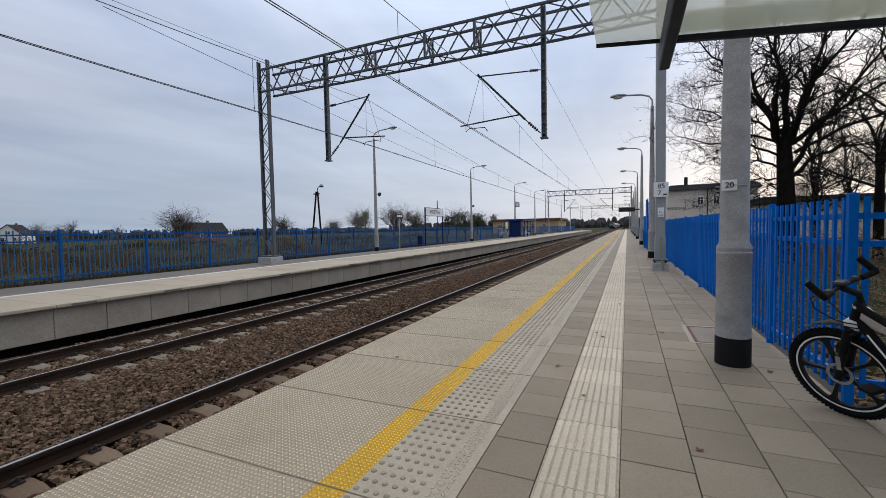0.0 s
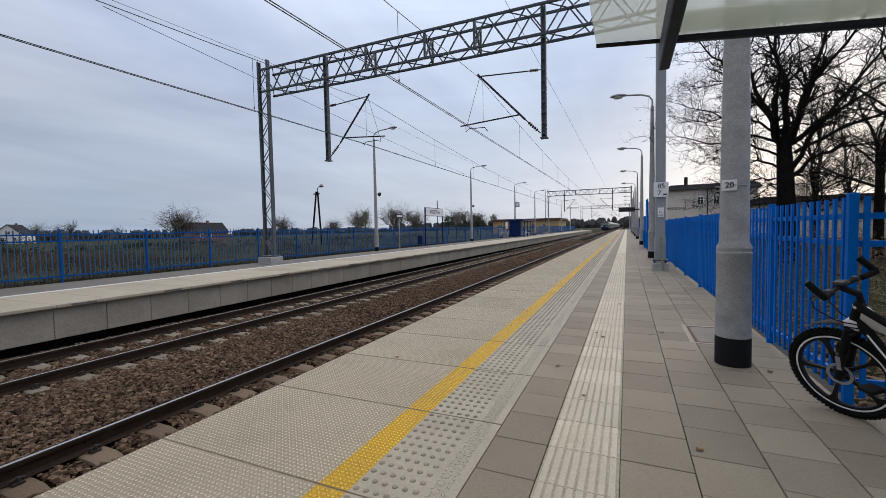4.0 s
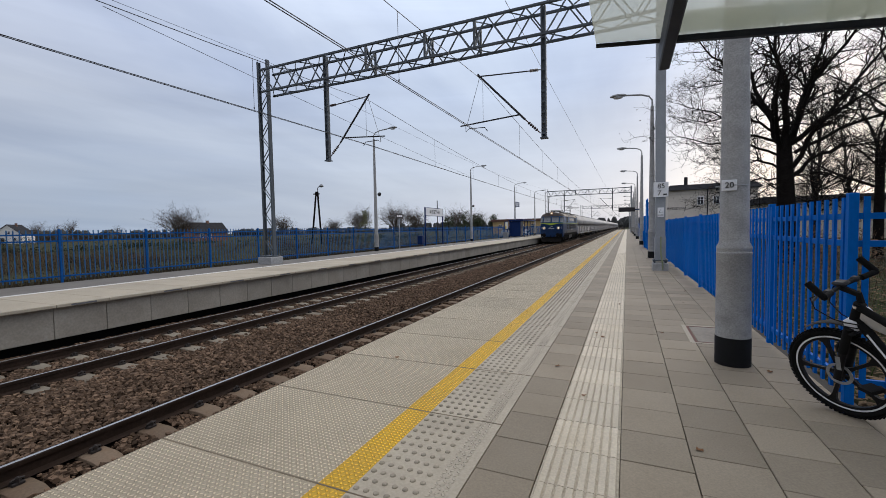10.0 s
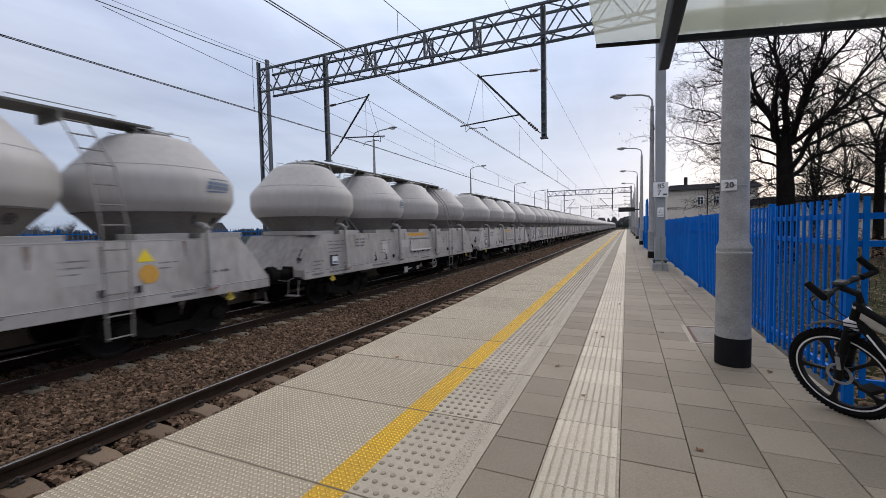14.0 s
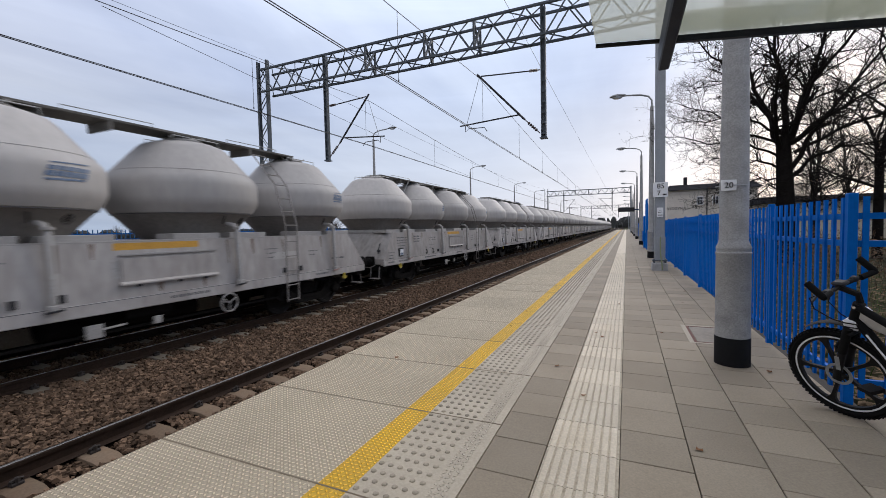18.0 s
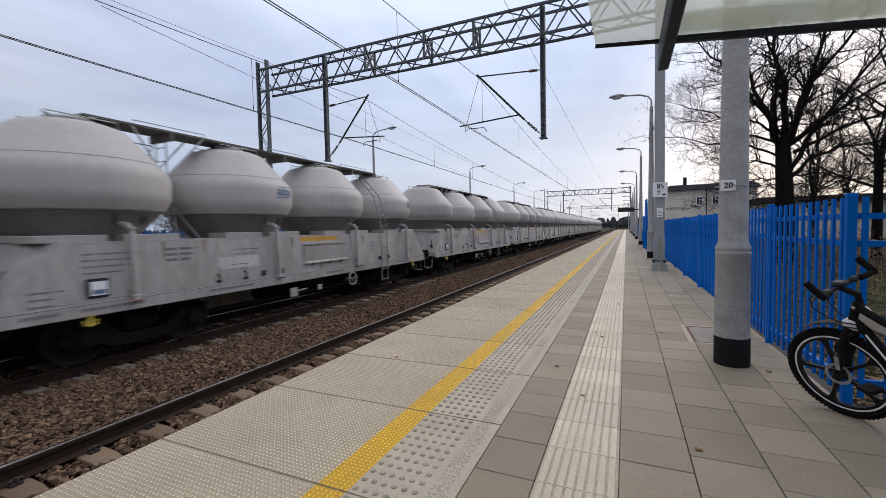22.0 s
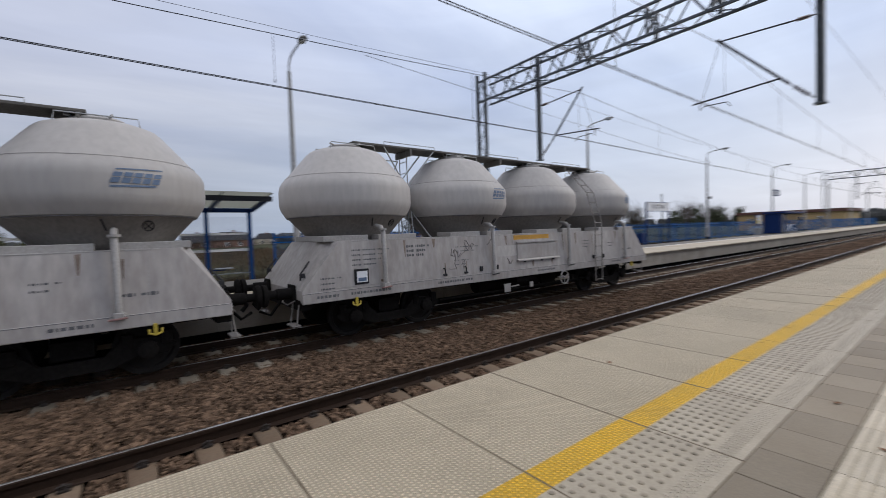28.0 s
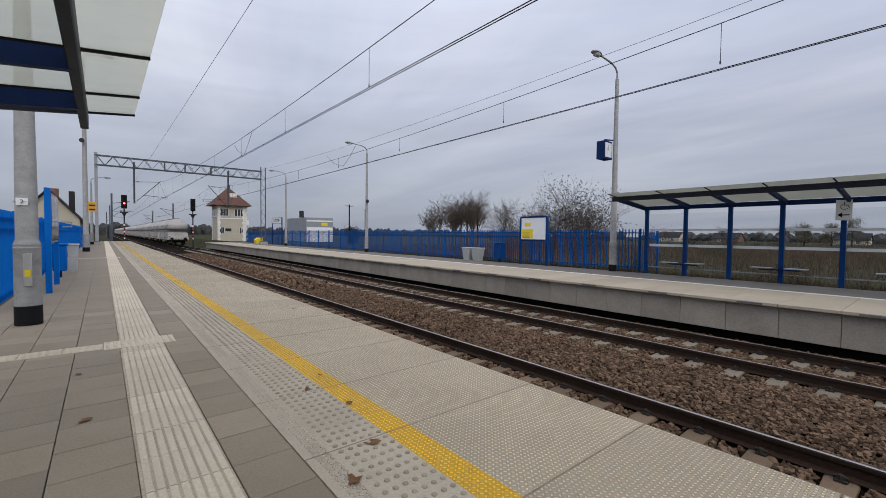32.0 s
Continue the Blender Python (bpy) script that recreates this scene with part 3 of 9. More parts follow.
def build_track(name, cx, label):
    tr = thing(name, label, "railway track", kind="structure")
    for s in (-1, 1):
        part("rail", rail_geo(cx + s * 0.7535, -400, 500), [M["rail_side"], M["rail_top"]], tr, "rusty rail with a polished head", smooth=30)
    zt = RAIL - 0.178
    g = Geo()
    # sleeper: wide flat ends, waisted middle
    pr = [(-1.25, .30, -.02), (-1.2, .28, 0), (-.45, .26, 0), (-.2, .24, -.05), (.2, .24, -.05), (.45, .26, 0), (1.2, .28, 0), (1.25, .30, -.02)]
    v, f = [], []
    for x, w, z in pr:
        v += [(x, -w / 2 - .02, z - .16), (x, -w / 2 + .01, z - .01), (x, -w / 2 + .03, z), (x, w / 2 - .03, z), (x, w / 2 - .01, z - .01), (x, w / 2 + .02, z - .16)]
    n = 6
    for i in range(len(pr) - 1):
        for k in range(n - 1):
            f.append((i * n + k, (i + 1) * n + k, (i + 1) * n + k + 1, i * n + k + 1))
    f.append((0, 1, 2, 3, 4, 5))
    f.append(tuple(range((len(pr) - 1) * n + 5, (len(pr) - 1) * n - 1, -1)))
    g.add(v, [tuple(reversed(q)) for q in f])
    c = g
    for s in (-1, 1):
        for t in (-1, 1):
            x = s * 0.7535 + t * 0.105
            c.tube([(x - .02 * t, -.045, .0), (x + .01 * t, -.045, .055), (x + .02 * t, 0, .065), (x + .01 * t, .045, .055), (x - .02 * t, .045, .0)], .011, 5, mi=1)
            c.cham(x - .035, x + .035, -.05, .05, -.005, .03, .008, mi=1)
            c.lathe([(.022, 0), (.022, .05), (.012, .06)], 6, (x + .015 * t, 0, .02), mi=1)
    me = g.mesh("sleeper", [M["sleeper_far" if cx < -6 else "sleeper"], M["clip"]], 35)
    k0 = int(-62 / 0.6)
    rest = Geo()
    for k in range(k0, int(240 / 0.6)):
        y = k * 0.6 + (0.17 if cx < -6 else 0.05)
        if k < k0 + 150 + 44:
            part("sleeper", me, [], tr, at=pose(cx + .015 * math.sin(k * 5.1), y + .008 * math.sin(k * 3.3), zt + .003 * math.sin(k * 7.7), 0, 0, .5 * math.sin(k * 2.9)))
        else:
            rest.box(cx - 1.25, cx + 1.25, y - .14, y + .14, zt - .15, zt)
    part("far_sleepers", rest, M["sleeper"], tr)["kind"] = "stuff"
    return tr


build_track("track_near", NEAR_C, "railway track on concrete sleepers beside the near platform")
build_track("track_far", FAR_C, "railway track on concrete sleepers beside the far platform")


def stones(name, n, boxes, size, seed, label):
    """Loose crushed stone: distorted blocks scattered over stretches of the bed."""
    rs = np.random.RandomState(seed)
    base = np.array([(-1, -1, -1), (1, -1, -1), (1, 1, -1), (-1, 1, -1), (-1, -1, 1), (1, -1, 1), (1, 1, 1), (-1, 1, 1)], float) * 0.58
    area = np.array([(b[1] - b[0]) * (b[3] - b[2]) * b[4] for b in boxes])
    which = rs.choice(len(boxes), n, p=area / area.sum())
    bb = np.array([b[:4] for b in boxes])[which]
    x = bb[:, 0] + (bb[:, 1] - bb[:, 0]) * rs.rand(n)
    y = bb[:, 2] + (bb[:, 3] - bb[:, 2]) * rs.rand(n)
    # keep the rails' foot and the sleepers' tops clear
    keep = np.ones(n, bool)
    for cx, oy in ((NEAR_C, 0.05), (FAR_C, 0.17)):
        for s in (-1, 1):
            keep &= np.abs(x - cx - s * .7535) > 0.085
        on = (np.abs(x - cx) < 1.12) & (np.abs(x - cx) > 0.30) & (np.abs((y - oy + 0.3) % 0.6 - 0.3) < 0.158)
        keep &= ~(on & (rs.rand(n) < 0.996))
    x, y = x[keep], y[keep]
    n = len(x)
    z = RAIL - 0.228 + rs.rand(n) * 0.045
    z -= 0.12 * np.clip(-10.62 - x, 0, 1)
    z += 0.045 * np.clip((x + 7.75) / .25, 0, 1) * np.clip((-5.9 - x) / .25, 0, 1)
    z += 0.03 * np.sin(y * 1.7 + x * 2.1) * (rs.rand(n) > .5) * 0.5
    p = base[None] * (1 + 0.45 * (rs.rand(n, 8, 3) - .5) * 2) * (size * (0.45 + 0.95 * rs.rand(n) ** 1.3))[:, None, None]
    p[:, :, 2] *= 0.68
    a, b = rs.rand(n) * 6.28, (rs.rand(n) - .5) * 1.6
    ca, sa, cb, sb = np.cos(a), np.sin(a), np.cos(b), np.sin(b)
    X = p[:, :, 0] * cb[:, None] + p[:, :, 2] * sb[:, None]
    Z = -p[:, :, 0] * sb[:, None] + p[:, :, 2] * cb[:, None]
    Xr = X * ca[:, None] - p[:, :, 1] * sa[:, None]
    Yr = X * sa[:, None] + p[:, :, 1] * ca[:, None]
    V = np.stack([Xr + x[:, None], Yr + y[:, None], Z + z[:, None]], -1).reshape(-1, 3)
    q = np.array([(4, 5, 6, 7), (0, 1, 5, 4), (1, 2, 6, 5), (2, 3, 7, 6), (3, 0, 4, 7)])
    Fc = (q[None] + 8 * np.arange(n)[:, None, None]).reshape(-1, 4)
    me = bpy.data.meshes.new(name)
    me.vertices.add(len(V))
    me.vertices.foreach_set("co", V.ravel())
    me.loops.add(Fc.size)
    me.loops.foreach_set("vertex_index", Fc.ravel().astype(np.int32))
    me.polygons.add(len(Fc))
    me.polygons.foreach_set("loop_start", np.arange(0, Fc.size, 4, dtype=np.int32))
    me.polygons.foreach_set("loop_total", np.full(len(Fc), 4, np.int32))
    me.update(calc_edges=True)
    me.shade_flat()
    me.materials.append(M["ballast"])
    return tagged(new(name, me), label, "ballast", kind="stuff")


stones("ballast_stones", 205000, [(-11.0, -2.95, -7, 9, 1.0), (-11.0, -2.95, -16, -7, .5), (-11.0, -2.95, 9, 24, .45)], 0.0365, 11,
       "loose crushed brown and grey ballast stones between the tracks")
stones("ballast_stones_beyond", 36000, [(-10.66, -2.95, -50, -16, 1.0), (-10.66, -2.95, 24, 70, 1.0)], 0.075, 12,
       "crushed brown ballast stones further along the tracks")


# ---- platforms ----
def build_near_platform():
    pl = thing("platform_near", "near platform with tactile edge slabs, a yellow line and grey paving", "platform", kind="structure")
    g = Geo()
    g.box(-2.72, 1.62, Y0, Y1, -1.4, -0.045)
    part("platform_core", g, M["joint"], pl, "dark sand bed under the paving")
    # edge slab: trodden zone, yellow stripe, studded warning zone
    e = Geo()
    L, w0, w1 = 1.0035, -2.83, -0.776
    for x0, x1, mi in ((w0 + .006, -1.512, 0), (-1.512, -1.322, 1), (-1.322, -0.925, 2), (-0.925, -0.830, 5), (-0.830, w1 - .003, 2)):
        e.add([(x0, .003, 0), (x1, .003, 0), (x1, L - .003, 0), (x0, L - .003, 0)], [(0, 1, 2, 3)], mi)
    a, b = -.012, -.12
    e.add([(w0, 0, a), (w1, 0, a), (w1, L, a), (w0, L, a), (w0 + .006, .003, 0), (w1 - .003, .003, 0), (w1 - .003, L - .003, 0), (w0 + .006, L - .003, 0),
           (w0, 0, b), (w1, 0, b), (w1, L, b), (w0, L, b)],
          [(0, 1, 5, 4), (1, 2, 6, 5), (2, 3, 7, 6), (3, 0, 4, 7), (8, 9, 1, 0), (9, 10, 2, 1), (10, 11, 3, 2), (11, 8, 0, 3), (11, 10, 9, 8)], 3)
    for i in range(6):
        for j in range(12):
            x, y = -1.294 + i * .062, .042 + j * .084
            e.lathe([(.0175, 0.0), (.0165, .004), (.013, .007), (.007, .008)], 8, (x, y, 0), mi=4)
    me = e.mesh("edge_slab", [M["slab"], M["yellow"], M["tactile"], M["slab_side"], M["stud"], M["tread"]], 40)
    k = 0
    y = 1.735 + 1.01 * int((Y0 - 1.735) / 1.01)
    while y < Y1 - 1:
        part("edge_slab", me, [], pl, at=pose(0, y + .002, 0.0015 * math.sin(k * 7.3)))
        y += 1.01
        k += 1
    # edge wall and overhang under the slabs
    g = Geo()
    g.box(-2.66, -2.56, Y0, Y1, -1.4, -.12)
    part("edge_wall", g, M["panel"], pl, "grey concrete edge wall")
    # ribbed white guide tiles
    t = Geo()
    W, D = .413, .3885
    t.cham(0, W, 0, D, -.05, -.006, .003, mi=1)
    for i in range(8):
        x = .012 + i * .0495
        t.add([(x, .001, -.006), (x + .040, .001, -.006), (x + .040, D - .001, -.006), (x, D - .001, -.006),
               (x + .004, .002, .001), (x + .036, .002, .001), (x + .036, D - .002, .001), (x + .004, D - .002, .001)],
              [(4, 5, 6, 7), (0, 1, 5, 4), (1, 2, 6, 5), (2, 3, 7, 6), (3, 0, 4, 7)])
    gm = t.mesh("guide_tile", [M["guide"], M["groove"]], False)
    flat = Geo()
    flat.cham(0, .3745, 0, .3855, -.05, -.001, .003)
    tm = flat.mesh("paving_tile", [M["tile"]], False)
    far_g, far_t = Geo(), Geo()
    rows = int((Y1 - Y0) / .391)
    cols = [(-.772, 0.0), (-.0195, .0), (.3605, .195), (.7405, .0), (1.1205, .195)]
    slim = Geo()
    slim.cham(0, .332, 0, .3855, -.05, -.001, .003)
    slim_mesh = slim.mesh("paving_tile", [M["tile"]], False)
    rnd = random.Random(8)
    for r in range(rows):
        y = 2.588 + .391 * (r + int((Y0 - 2.588) / .391))
        near = -9.5 < y < 15
        if not (-6.35 < y + .2 < -5.8):
            if -26 < y < 22:
                part("guide_tile", gm, [], pl, at=pose(-.4358, y, rnd.uniform(-.001, .001)))
            else:
                far_g.box(-.4358, -.0228, y, y + .386, -.05, 0)
        for x, o in cols:
            if near:
                part("paving_tile", slim_mesh if x < -.5 else tm, [], pl, at=pose(x, y + o, rnd.uniform(-.0015, .0015), rnd.uniform(-.15, .15), rnd.uniform(-.15, .15)))
            else:
                far_t.box(x, x + (.333 if x < -.5 else .376), y + o, y + o + .386, -.05, -.001)
    part("guide_tiles_far", far_g, M["guide"], pl, "far run of the white guide strip")["kind"] = "stuff"
    part("paving_far", far_t, M["tile"], pl, "far run of grey paving tiles")["kind"] = "stuff"
    # crossings of the guide strip: studded field and a ribbed arm to the fence
    for yc in (-6.07, -26.6):
        c = Geo()
        c.cham(-.56, .12, yc - .2, yc + .2, -.05, .004, .004)
        for i in range(10):
            for j in range(6):
                c.lathe([(.02, 0), (.017, .005), (.01, .006)], 6, (-.52 + i * .067, yc - .165 + j * .066, .004))
        part("guide_field", c, M["guide"], pl)
        if yc > -10:
            for ya, yb in ((-6.405, -6.272), (-5.868, -5.63)):
                part("guide_tile", gm, [], pl, at=pose(-.4358, ya, 0) @ Matrix.Diagonal((1, (yb - ya) / .391, 1, 1)))
        for i in range(4):
            c = Geo()
            x = .125 + i * .345
            c.cham(x, x + .34, yc - .13, yc + .13, -.05, .002, .003)
            for j in range(5):
                c.box(x + .004, x + .336, yc - .11 + j * .048, yc - .08 + j * .048, .002, .006)
            part("guide_arm_tile", c, M["guide"], pl)
    return pl


build_near_platform()


def build_far_platform():
    pl = thing("platform_far", "far platform with precast concrete panels and a white line", "platform", kind="structure")
    X = -10.85
    # core coloured near black, which paints the shade under the panels
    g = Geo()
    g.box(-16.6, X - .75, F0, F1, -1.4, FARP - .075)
    part("platform_core", g, M["dark"], pl, "platform core, near black for the shade under the panels")
    g = Geo()
    g.box(-15.9, -13.75, F0, F1, -.5, FARP)
    part("paving", g, M["asphalt"], pl, "grey platform paving")
    g = Geo()
    g.box(-13.75, -13.55, F0, F1, -.5, FARP + .003)
    part("white_line", g, M["white_line"], pl, "white safety line")
    pm = Geo()
    pm.cham(X - .22, X - .13, .004, .968, -.80, FARP - .07, .008)
    pm.box(X - .132, X - .126, .36, .60, -.235, -.205)
    pmesh = pm.mesh("edge_panel", [M["panel"]], False)
    sm = Geo()
    sm.cham(-13.55, X + .02, .004, .968, FARP - .07, FARP, .008)
    smesh = sm.mesh("edge_slab", [M["farslab"]], False)
    mm = Geo()
    mm.box(X + .0205, X + .0235, .25, .72, FARP - .055, FARP - .02)
    mmesh = mm.mesh("slab_mark", [M["letter"]], False)
    rest, rests = Geo(), Geo()
    k = 0
    y = 4.585 + .972 * int((F0 - 4.585) / .972)
    while y < F1 - 1:
        if -62 < y < 84:
            part("edge_panel", pmesh, [], pl, at=pose(0, y, 0))
            s = part("edge_slab", smesh, [], pl, at=pose(0, y, 0))
            if k % 2 == 0:
                part("slab_mark", mmesh, [], s)
        else:
            rest.box(X - .22, X - .13, y + .006, y + .966, -.80, FARP - .07)
            rests.box(-13.55, X + .02, y + .004, y + .968, FARP - .07, FARP)
        y += .972
        k += 1
    part("panels_far", rest, M["panel"], pl)["kind"] = "stuff"
    part("slabs_far", rests, M["farslab"], pl)["kind"] = "stuff"


build_far_platform()


# ---- overhead line ----
def lattice_mast(parent, x, y, z0, z1, w=0.60, d=0.17):
    """Two channels joined by zigzag lacing, on a concrete foot."""
    g = Geo()
    g.cham(x - w / 2 - .12, x + w / 2 + .12, y - .35, y + .35, z0 - .6, z0 + .32, .03)
    part("foundation", g, M["conc_pole"], parent, "concrete foundation block")
    g = Geo()
    g.cham(x - w / 2 - .08, x + w / 2 + .08, y - .26, y + .26, z0 + .33, z0 + .38, .008)
    for s in (-1, 1):
        for t in (-1, 1):
            g.lathe([(.03, 0), (.03, .07), (.018, .09)], 6, (x + s * (w / 2 + .02), y + t * .2, z0 + .37))
    part("base_plate", g, M["mastgrey"], parent)
    for s in (-1, 1):
        g = Geo()
        xs = x + s * w / 2
        g.prism([(xs - s * .0, y - d / 2), (xs - s * .07, y - d / 2), (xs - s * .07, y - d / 2 + .02), (xs - s * .022, y - d / 2 + .02),
                 (xs - s * .022, y + d / 2 - .02), (xs - s * .07, y + d / 2 - .02), (xs - s * .07, y + d / 2), (xs, y + d / 2)][::s], z0 + .38, z1, axis="z")
        part("channel", g, M["mastgrey"], parent)
    n = int((z1 - z0 - .6) / .58)
    for k in range(n):
        a, b = z0 + .5 + k * .58, z0 + .5 + (k + 1) * .58
        e = 1 if k % 2 else -1
        g = Geo()
        for yy in (y - d / 2 + .01, y + d / 2 - .01):
            g.bar((x - e * (w / 2 - .06), yy, a), (x + e * (w / 2 - .06), yy, b), .045, .012)
        part("lacing", g, M["mastgrey"], parent)


def cantilever(parent, y, xp, xt, s):
    """Drop post's bracket: top tie, slanting tube, registration arm and steady arm; s: the way the bracket reaches (+1: +x)."""
    g = Geo()
    g.tube([(xp + s * .55, y, 6.52), (xt - s * .05, y, 6.62)], .022, 6)
    part("top_tie", g, M["darkmetal"], parent)
    g = Geo()
    g.tube([(xp + s * .62, y, 4.95), (xt + s * .08, y, 6.70)], .035, 8)
    part("slanting_tube", g, M["darkmetal"], parent)
    for a, b in (((xp + s * .1, y, 6.5), (xp + s * .55, y, 6.52)), ((xp + s * .12, y, 4.45), (xp + s * .62, y, 4.95))):
        g = Geo()
        va, vb = Vector(a), Vector(b)
        g.tube([a, b], .018, 6)
        for k in range(5):
            p = va.lerp(vb, .25 + k * .12)
            dd = (vb - va).normalized() * .02
            g.tube([p - dd, p, p + dd], .05, 8)
        part("insulator", g, M["insul"], parent)
    g = Geo()
    xr = xp + s * .80
    g.tube([(xr, y, 5.14), (xt + s * .75, y, 5.0)], .024, 6)
    part("registration_arm", g, M["darkmetal"], parent)
    g = Geo()
    xe = xt + s * .55
    g.tube([(xe, y, 4.98), (xe, y, 4.78), (xe - s * .12, y, 4.88), (xe - s * .7, y, 4.86), (xe - s * .8, y, 4.72)], .015, 6)
    part("steady_arm", g, M["darkmetal"], parent)
    g = Geo()
    g.tube([(xt, y, 6.62), (xt + s * .5, y, 5.02)], .008, 4)
    g.tube([(xt - s * .1, y, 6.5), (xt - s * .1, y, 5.05)], .006, 4)
    part("hanger", g, M["wire"], parent)


def gantry(y, xl, xr, x1, x2, label, mat, right=True, lift=0.0):
    gt = thing("overhead_line_gantry", label, "gantry", "overhead line gantries")
    lattice_mast(gt, xl, y, FARP, 8.95 + lift)
    if right:
        g = Geo()
        g.cham(xr - .21, xr + .21, y - .25, y + .25, -.2, .22, .02)
        part("foundation", g, M["conc_pole"], gt, "stained concrete foundation block")
        g = Geo()
        g.cham(xr - .2, xr + .2, y - .2, y + .2, .27, .32, .01)
        for s in (-1, 1):
            for t in (-1, 1):
                g.lathe([(.025, 0), (.025, .12)], 6, (xr + s * .15, y + t * .15, .21))
        part("base_plate", g, mat, gt)
        g = Geo()
        g.cham(xr - .13, xr + .13, y - .15, y + .15, .32, 8.7 + lift, .012)
        g.cham(xr - .145, xr + .145, y - .165, y + .165, .3, 1.0, .012)
        part("leg", g, M["palegrey"], gt, "pale grey box-section leg")
    zb, zt, d = 7.48 + lift, 8.42 + lift, .34
    for z in (zb, zt):
        for s in (-1, 1):
            g = Geo()
            g.cham(xl + .2, xr + .1, y + s * d - .04, y + s * d + .04, z - .04, z + .04, .006)
            part("chord", g, mat, gt)
    n = int((xr - xl - .3) / .62)
    st = (xr - xl - .3) / n
    for k in range(n):
        a, b = xl + .25 + k * st, xl + .25 + (k + 1) * st
        e = k % 2
        g = Geo()
        for s in (-1, 1):
            g.bar((a, y + s * d, zb if e else zt), (b, y + s * d, zt if e else zb), .04)
        g.bar((a, y - d if e else y + d, zb), (b, y + d if e else y - d, zb), .03)
        g.bar((a, y - d if e else y + d, zt), (b, y + d if e else y - d, zt), .03)
        part("brace", g, mat, gt)
    for xx in (xl + (xr - xl) * .36, xl + (xr - xl) * .52, xl + (xr - xl) * .64):
        g = Geo()
        for s in (-1, 1):
            g.bar((xx, y + s * d, zb), (xx, y + s * d, zt), .07)
        g.bar((xx, y - d, zb), (xx, y + d, zt), .06)
        g.bar((xx, y + d, zb), (xx, y - d, zt), .06)
        part("cross_frame", g, mat, gt)
    for xp, xt, s in ((x1, FAR_C - .2, 1), (x2, NEAR_C - .1, -1)):
        g = Geo()
        g.cham(xp - .08, xp - .045, y - .08, y + .08, 4.3, 8.5, .006)
        g.cham(xp + .045, xp + .08, y - .08, y + .08, 4.3, 8.5, .006)
        for k in range(12):
            z = 4.4 + k * .34
            g.box(xp - .046, xp + .046, y - .072, y - .06, z, z + .07)
            g.box(xp - .046, xp + .046, y + .06, y + .072, z, z + .07)
        g.box(xp - .046, xp + .046, y - .012, y + .012, 4.3, 8.5)
        g.cham(xp - .12, xp + .12, y - .12, y + .12, 4.26, 4.3, .006)
        part("drop_post", g, mat, gt)
        cantilever(gt, y, xp, xt, s)
    return gt


GY = (-53.6, 14.0, 85.0, 155.0)
for i, y in enumerate(GY):
    gantry(y, -14.75 if y > 0 else -15.2, .55 if y < 0 else 0.92 if y < 60 else .75, -11.3, -2.47, "grey steel lattice gantry over both tracks with hanging brackets", M["mastgrey"], lift=.42 if y < 0 else 0.0)


def build_wires():
    sp = [(-125.0, GY[0])] + [(GY[i], GY[i + 1]) for i in range(3)] + [(155.0, 225.0)]
    for cx, zig, tag_, zm, sag, low in ((NEAR_C - .08, .06, "near", 6.6, 1.15, .02), (FAR_C - .12, -.06, "far", 6.4, 1.24, .13)):
        w = thing("catenary", "thin dark contact wires and messenger wire above the " + tag_ + " track", "overhead wire", "overhead wires")
        gs, h = (Geo(), Geo()), Geo()
        for k, (a, b) in enumerate(sp):
            zz = zig if k % 2 else -zig
            for j, o in enumerate((-.03, .03)):
                gs[j].tube([(cx + zz * (1 - 2 * u) + o, a + (b - a) * u, 4.68 - low * (1 - (2 * u - 1) ** 2)) for u in (0, .15, .3, .5, .7, .85, 1)], .009, 4, cap=False)
            pts = []
            for i in range(21):
                u = i / 20
                pts.append((cx + zz * (1 - 2 * u), a + (b - a) * u, zm - sag * (1 - (2 * u - 1) ** 2)))
            h.tube(pts, .009, 4, cap=False)
            d = Geo()
            for i in range(1, 12):
                u = i / 12
                zt = zm - sag * (1 - (2 * u - 1) ** 2)
                x, y = cx + zz * (1 - 2 * u), a + (b - a) * u
                d.tube([(x, y, 4.68), (x, y, zt)], .006, 4, cap=False)
                d.lathe([(.016, -.03), (.016, .03)], 5, (x, y, 4.72))
            part("dropper", d, M["wire"], w)
        for g in gs:
            part("contact_wire", g, M["wire"], w)
        part("messenger_wire", h, M["wire"], w)
        g = Geo()
        g.tube([(cx, -18.0, 5.5), (cx + .03, -18.5, 5.05), (cx, -19.3, 4.70), (cx, -20.3, 4.95), (cx, -21.2, 5.45)], .008, 4)
        part("jumper_cable", g, M["wire"], w, "slack jumper cable")
    w = thing("line_wire", "thin mid-point wire running down from the far messenger wire", "overhead wire", "overhead wires")
    g = Geo()
    g.tube([(FAR_C - .12, 4.9, 5.78), (FAR_C - .12, 12.3, 5.33), (FAR_C - .1, 20.0, 4.9), (FAR_C - .1, 25.0, 4.72)], .006, 4, cap=False)
    part("wire", g, M["wire"], w)
    for x, z, s, nm in ((-14.5, 8.9, .9, "bare earth wire over the gantries beside the far track"), (-3.0, 7.5, .1, "bare feeder wire hung beside the near track")):
        w = thing("line_wire", nm, "overhead wire", "overhead wires")
        g = Geo()
        for a, b in sp:
            g.tube([(x, a + (b - a) * i / 10, z - s * (1 - (2 * i / 10 - 1) ** 2)) for i in range(11)], .007, 4, cap=False)
        part("wire", g, M["wire"], w)


build_wires()


